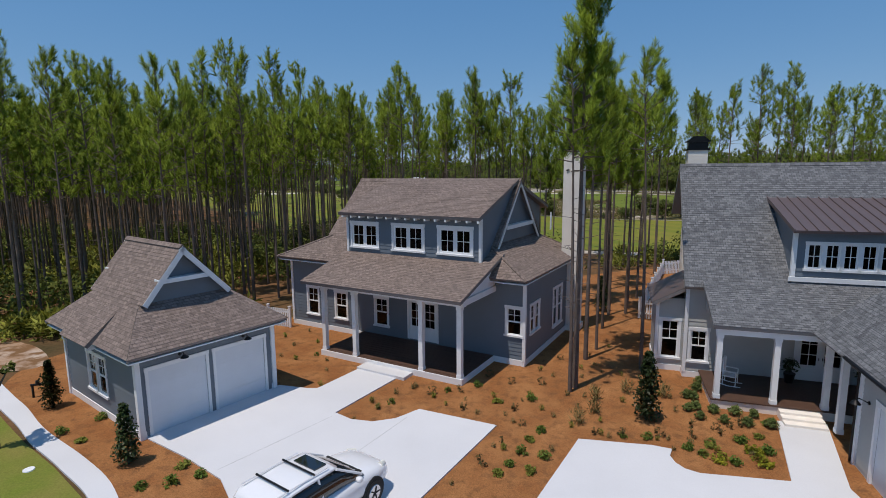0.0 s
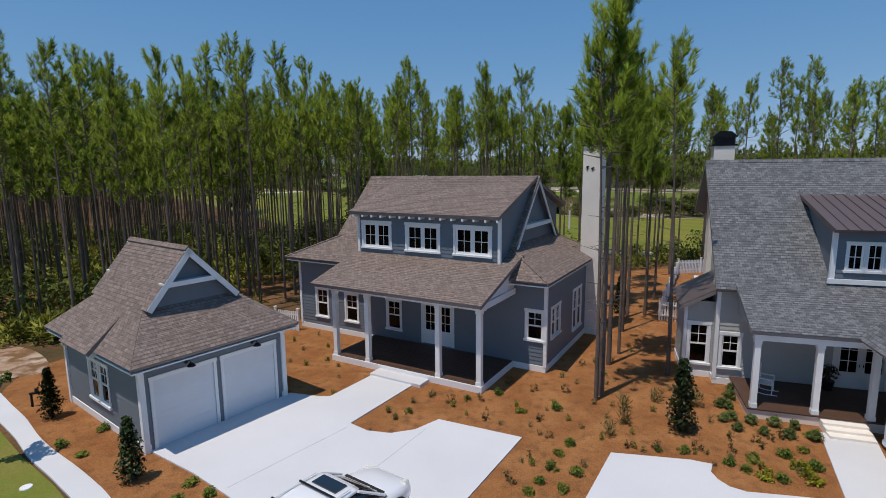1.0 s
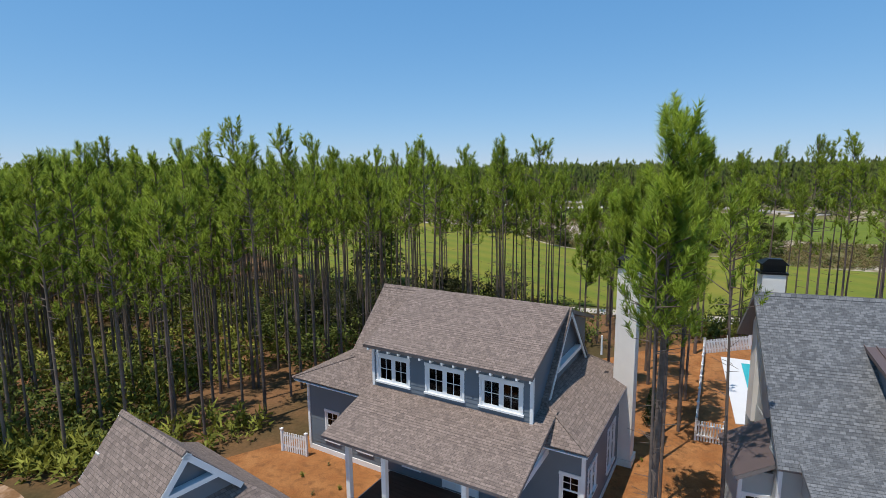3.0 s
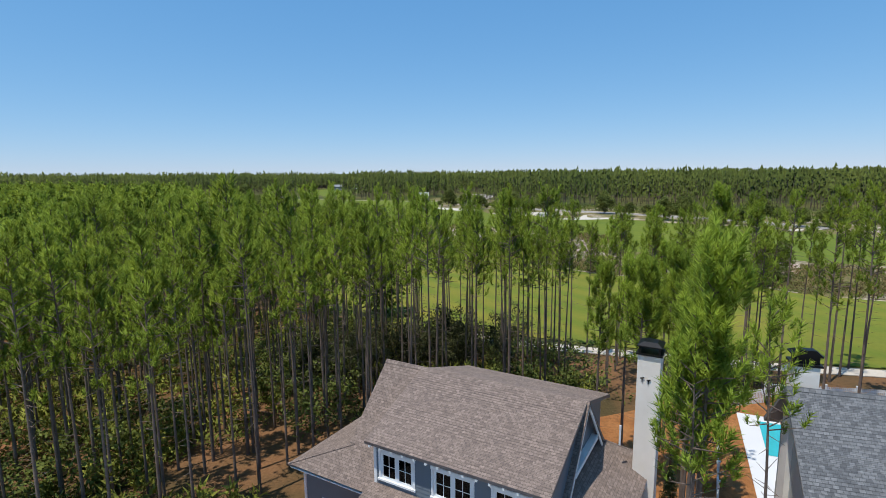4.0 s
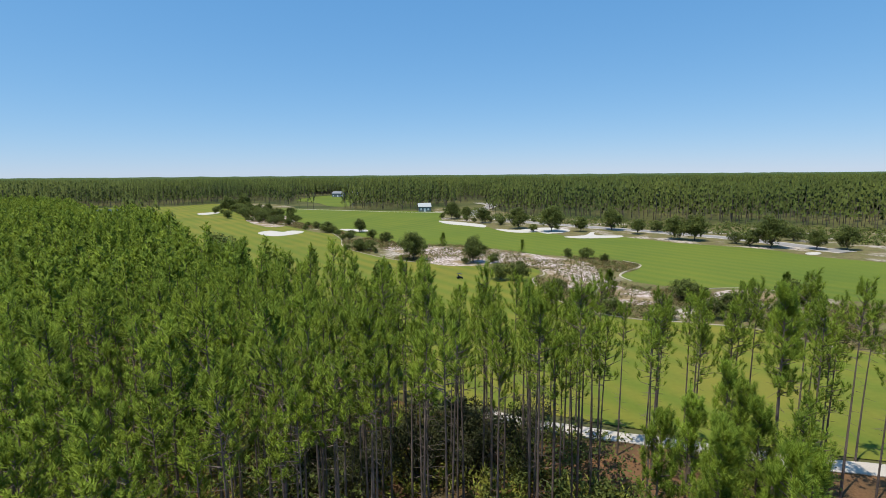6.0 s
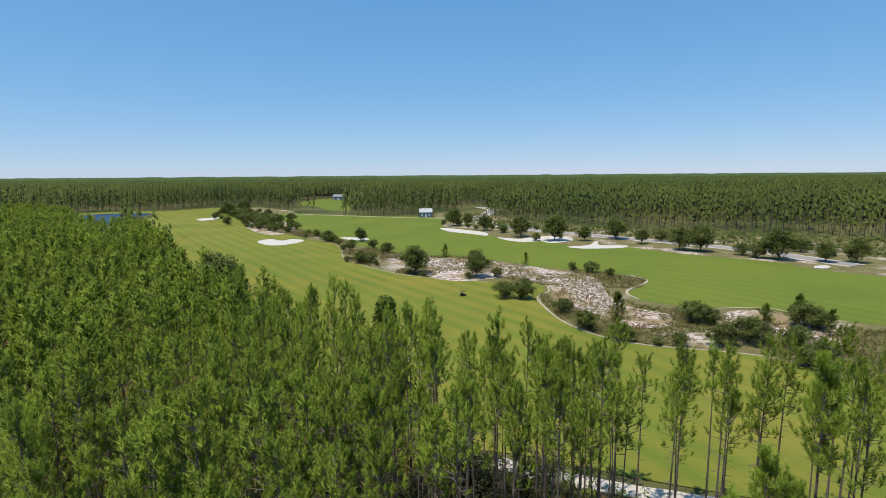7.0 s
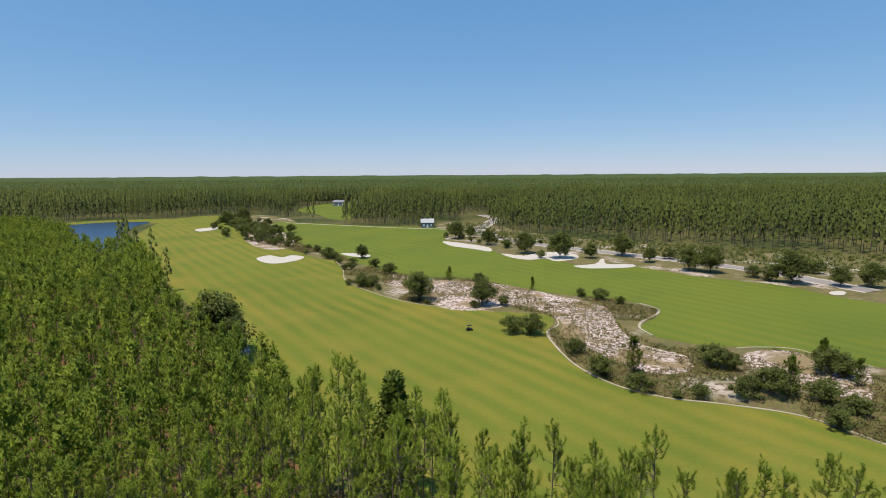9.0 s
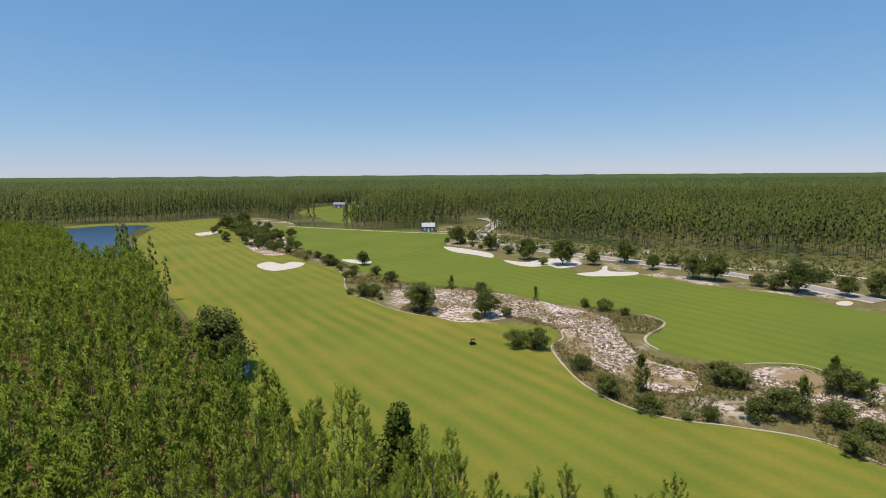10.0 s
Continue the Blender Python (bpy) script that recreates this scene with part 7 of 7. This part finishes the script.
def rocking_chair(m):
    c = thing("rocking_chair", m, "white painted wooden rocking chair on the porch", "chair")
    part("seat", Build().box(-0.26, 0.26, -0.25, 0.25, 0.40, 0.44), "trim", c)
    back = part("backrest", Build().box(-0.26, 0.26, 0.27, 0.30, 1.05, 1.14).box(-0.26, 0.26, 0.23, 0.26, 0.48, 0.54), "trim", c)
    for i in range(6):
        x = -0.21 + i * 0.084
        part("slat", Build().box(x - 0.02, x + 0.02, 0.25, 0.275, 0.5, 1.08), "trim", back)
    for s in (-1, 1):
        part("arm", Build().box(s * 0.29 - 0.04, s * 0.29 + 0.04, -0.25, 0.28, 0.64, 0.67), "trim", c)
        part("rocker", Build().tube((s * 0.26, -0.42, 0.06), (s * 0.26, 0.0, 0.02), 0.02, 0.02, 6).tube((s * 0.26, 0.0, 0.02), (s * 0.26, 0.48, 0.07), 0.02, 0.02, 6), "trim", c)
        for y in (-0.23, 0.24):
            part("leg", Build().tube((s * 0.26, y, 0.03), (s * 0.27, y, 1.1 if y > 0 else 0.65), 0.02, 0.02, 6), "trim", c)
    return c


GREY = pose(10.68, 19.35, 0, rz=-17.95)
rocking_chair(GREY @ pose(0.75, 1.5, 0.45, rz=70))


def potted_plant(m):
    p = thing("potted_plant", m, "dark pot with a leafy green plant on the porch", "potted plant")
    part("pot", Build().tube((0, 0, 0), (0, 0, 0.4), 0.16, 0.22, 16), "iron", p)
    v, f = leaves(np.random.default_rng(5), [(0, 0, 0.65), (0.1, 0, 0.85), (-0.1, 0.05, 0.75)], [0.3, 0.25, 0.25], 40, 0.08)
    part("foliage", tri_mesh("foliage", v, f, "leaf_dark", soft_normals()), None, p)


potted_plant(GREY @ pose(3.15, 2.5, 0.45))
potted_plant(GREY @ pose(5.75, 2.5, 0.45))


# ---- far things ----
def far_building(m, label, w=8.0, d=6.0, hgt=3.4, roof="siding_light"):
    b = thing("pavilion", m, label, "building")
    wall_panel(b, (-w / 2, -d / 2, 0), (1, 0), w, 0, hgt, [], "siding", step=0.3)
    wall_panel(b, (w / 2, -d / 2, 0), (0, 1), d, 0, hgt, [], "siding", step=0.3)
    wall_panel(b, (w / 2, d / 2, 0), (-1, 0), w, 0, hgt, [], "siding", step=0.3)
    wall_panel(b, (-w / 2, d / 2, 0), (0, -1), d, 0, hgt, [], "siding", step=0.3)
    for x0, x1, z0, z1 in ((1.0, 2.2, 1.0, 2.4), (w - 2.2, w - 1.0, 1.0, 2.4), (w / 2 - 0.6, w / 2 + 0.6, 0.05, 2.3)):
        part("window" if z0 > 0.5 else "door", Build().box(x0 - w / 2, x1 - w / 2, -d / 2 - 0.06, -d / 2 - 0.02, z0, z1), "trim", b)
    part("roof_front", Build().slab([(-w / 2 - 0.4, -d / 2 - 0.4, hgt - 0.1), (w / 2 + 0.4, -d / 2 - 0.4, hgt - 0.1), (w / 2 + 0.4, 0, hgt + 2.3), (-w / 2 - 0.4, 0, hgt + 2.3)], 0.2), roof, b)
    part("roof_back", Build().slab([(-w / 2 - 0.4, 0, hgt + 2.3), (w / 2 + 0.4, 0, hgt + 2.3), (w / 2 + 0.4, d / 2 + 0.4, hgt - 0.1), (-w / 2 - 0.4, d / 2 + 0.4, hgt - 0.1)], 0.2), roof, b)


far_building(pose(-17.5, 357, 0, rz=4), "small pale grey building at the edge of the woods")
far_building(pose(-122, 590, 0, rz=-15), "distant pale house among the trees", 14, 9, 4, "iron_grey")
far_building(pose(-104, 600, 0, rz=10), "distant pale house among the trees", 12, 9, 4, "iron_grey")


def golf_cart(m):
    g = thing("golf_cart", m, "small dark utility cart standing on the fairway", "cart")
    part("body", Build().prism([(-1.1, -0.55, 0.3), (1.1, -0.55, 0.3), (1.1, 0.55, 0.3), (-1.1, 0.55, 0.3)], [(-1.05, -0.5, 0.75), (0.7, -0.5, 0.7), (0.7, 0.5, 0.7), (-1.05, 0.5, 0.75)]), "iron", g)
    part("seat", Build().box(-0.4, 0.1, -0.5, 0.5, 0.75, 0.9).box(-0.5, -0.4, -0.5, 0.5, 0.75, 1.3), "rubber", g)
    part("canopy", Build().box(-0.9, 0.7, -0.58, 0.58, 1.75, 1.82), "iron", g)
    for x in (-0.85, 0.65):
        for y in (-0.5, 0.5):
            part("canopy_post", Build().tube((x, y, 0.7), (x, y, 1.76), 0.02, 0.02, 6), "iron", g)
    for x in (-0.7, 0.75):
        for y in (-0.55, 0.55):
            part("wheel", Build().tube((x, y - 0.1, 0.22), (x, y + 0.1, 0.22), 0.22, 0.22, 12), "rubber", g)


golf_cart(pose(0.0, 134.0, 0.1, rz=20) @ Matrix.Diagonal((0.66, 0.66, 0.66, 1)))


# ---- small things by the sidewalk ----
YOUNG_OAK = plant_mesh_pair(leafy_tree(1205, 4.3, 0.75, 1.9, 18, 50, 0.08), "oak_bark", "leaf_oak")
place_plant("young_oak", YOUNG_OAK, -15.35, 16.5, 1.0, 0.6, "young staked oak on the lawn beside the sidewalk", "young tree", "", z=0.07)
pipe = thing("irrigation_pipe", pose(-17.1, 20.75, 0.06, rz=35), "black bent irrigation pipe standing in the mulch", "pipe")
part("riser", Build().tube((-0.3, 0, 0), (-0.3, 0, 0.55), 0.045, 0.045, 8), "iron", pipe)
part("riser", Build().tube((0.3, 0, 0), (0.3, 0, 0.5), 0.045, 0.045, 8), "iron", pipe)
part("crossbar", Build().tube((-0.36, 0, 0.55), (0.36, 0, 0.5), 0.05, 0.05, 8).tube((-0.12, 0, 0.53), (-0.12, 0, 0.72), 0.08, 0.06, 8), "iron", pipe)
cover = new("utility_cover", Build().tube((-13.25, 15.2, 0.06), (-13.25, 15.2, 0.10), 0.17, 0.16, 16).mesh("utility_cover", "trim"))
tagged(cover, "round white utility cover in the lawn", "cover")
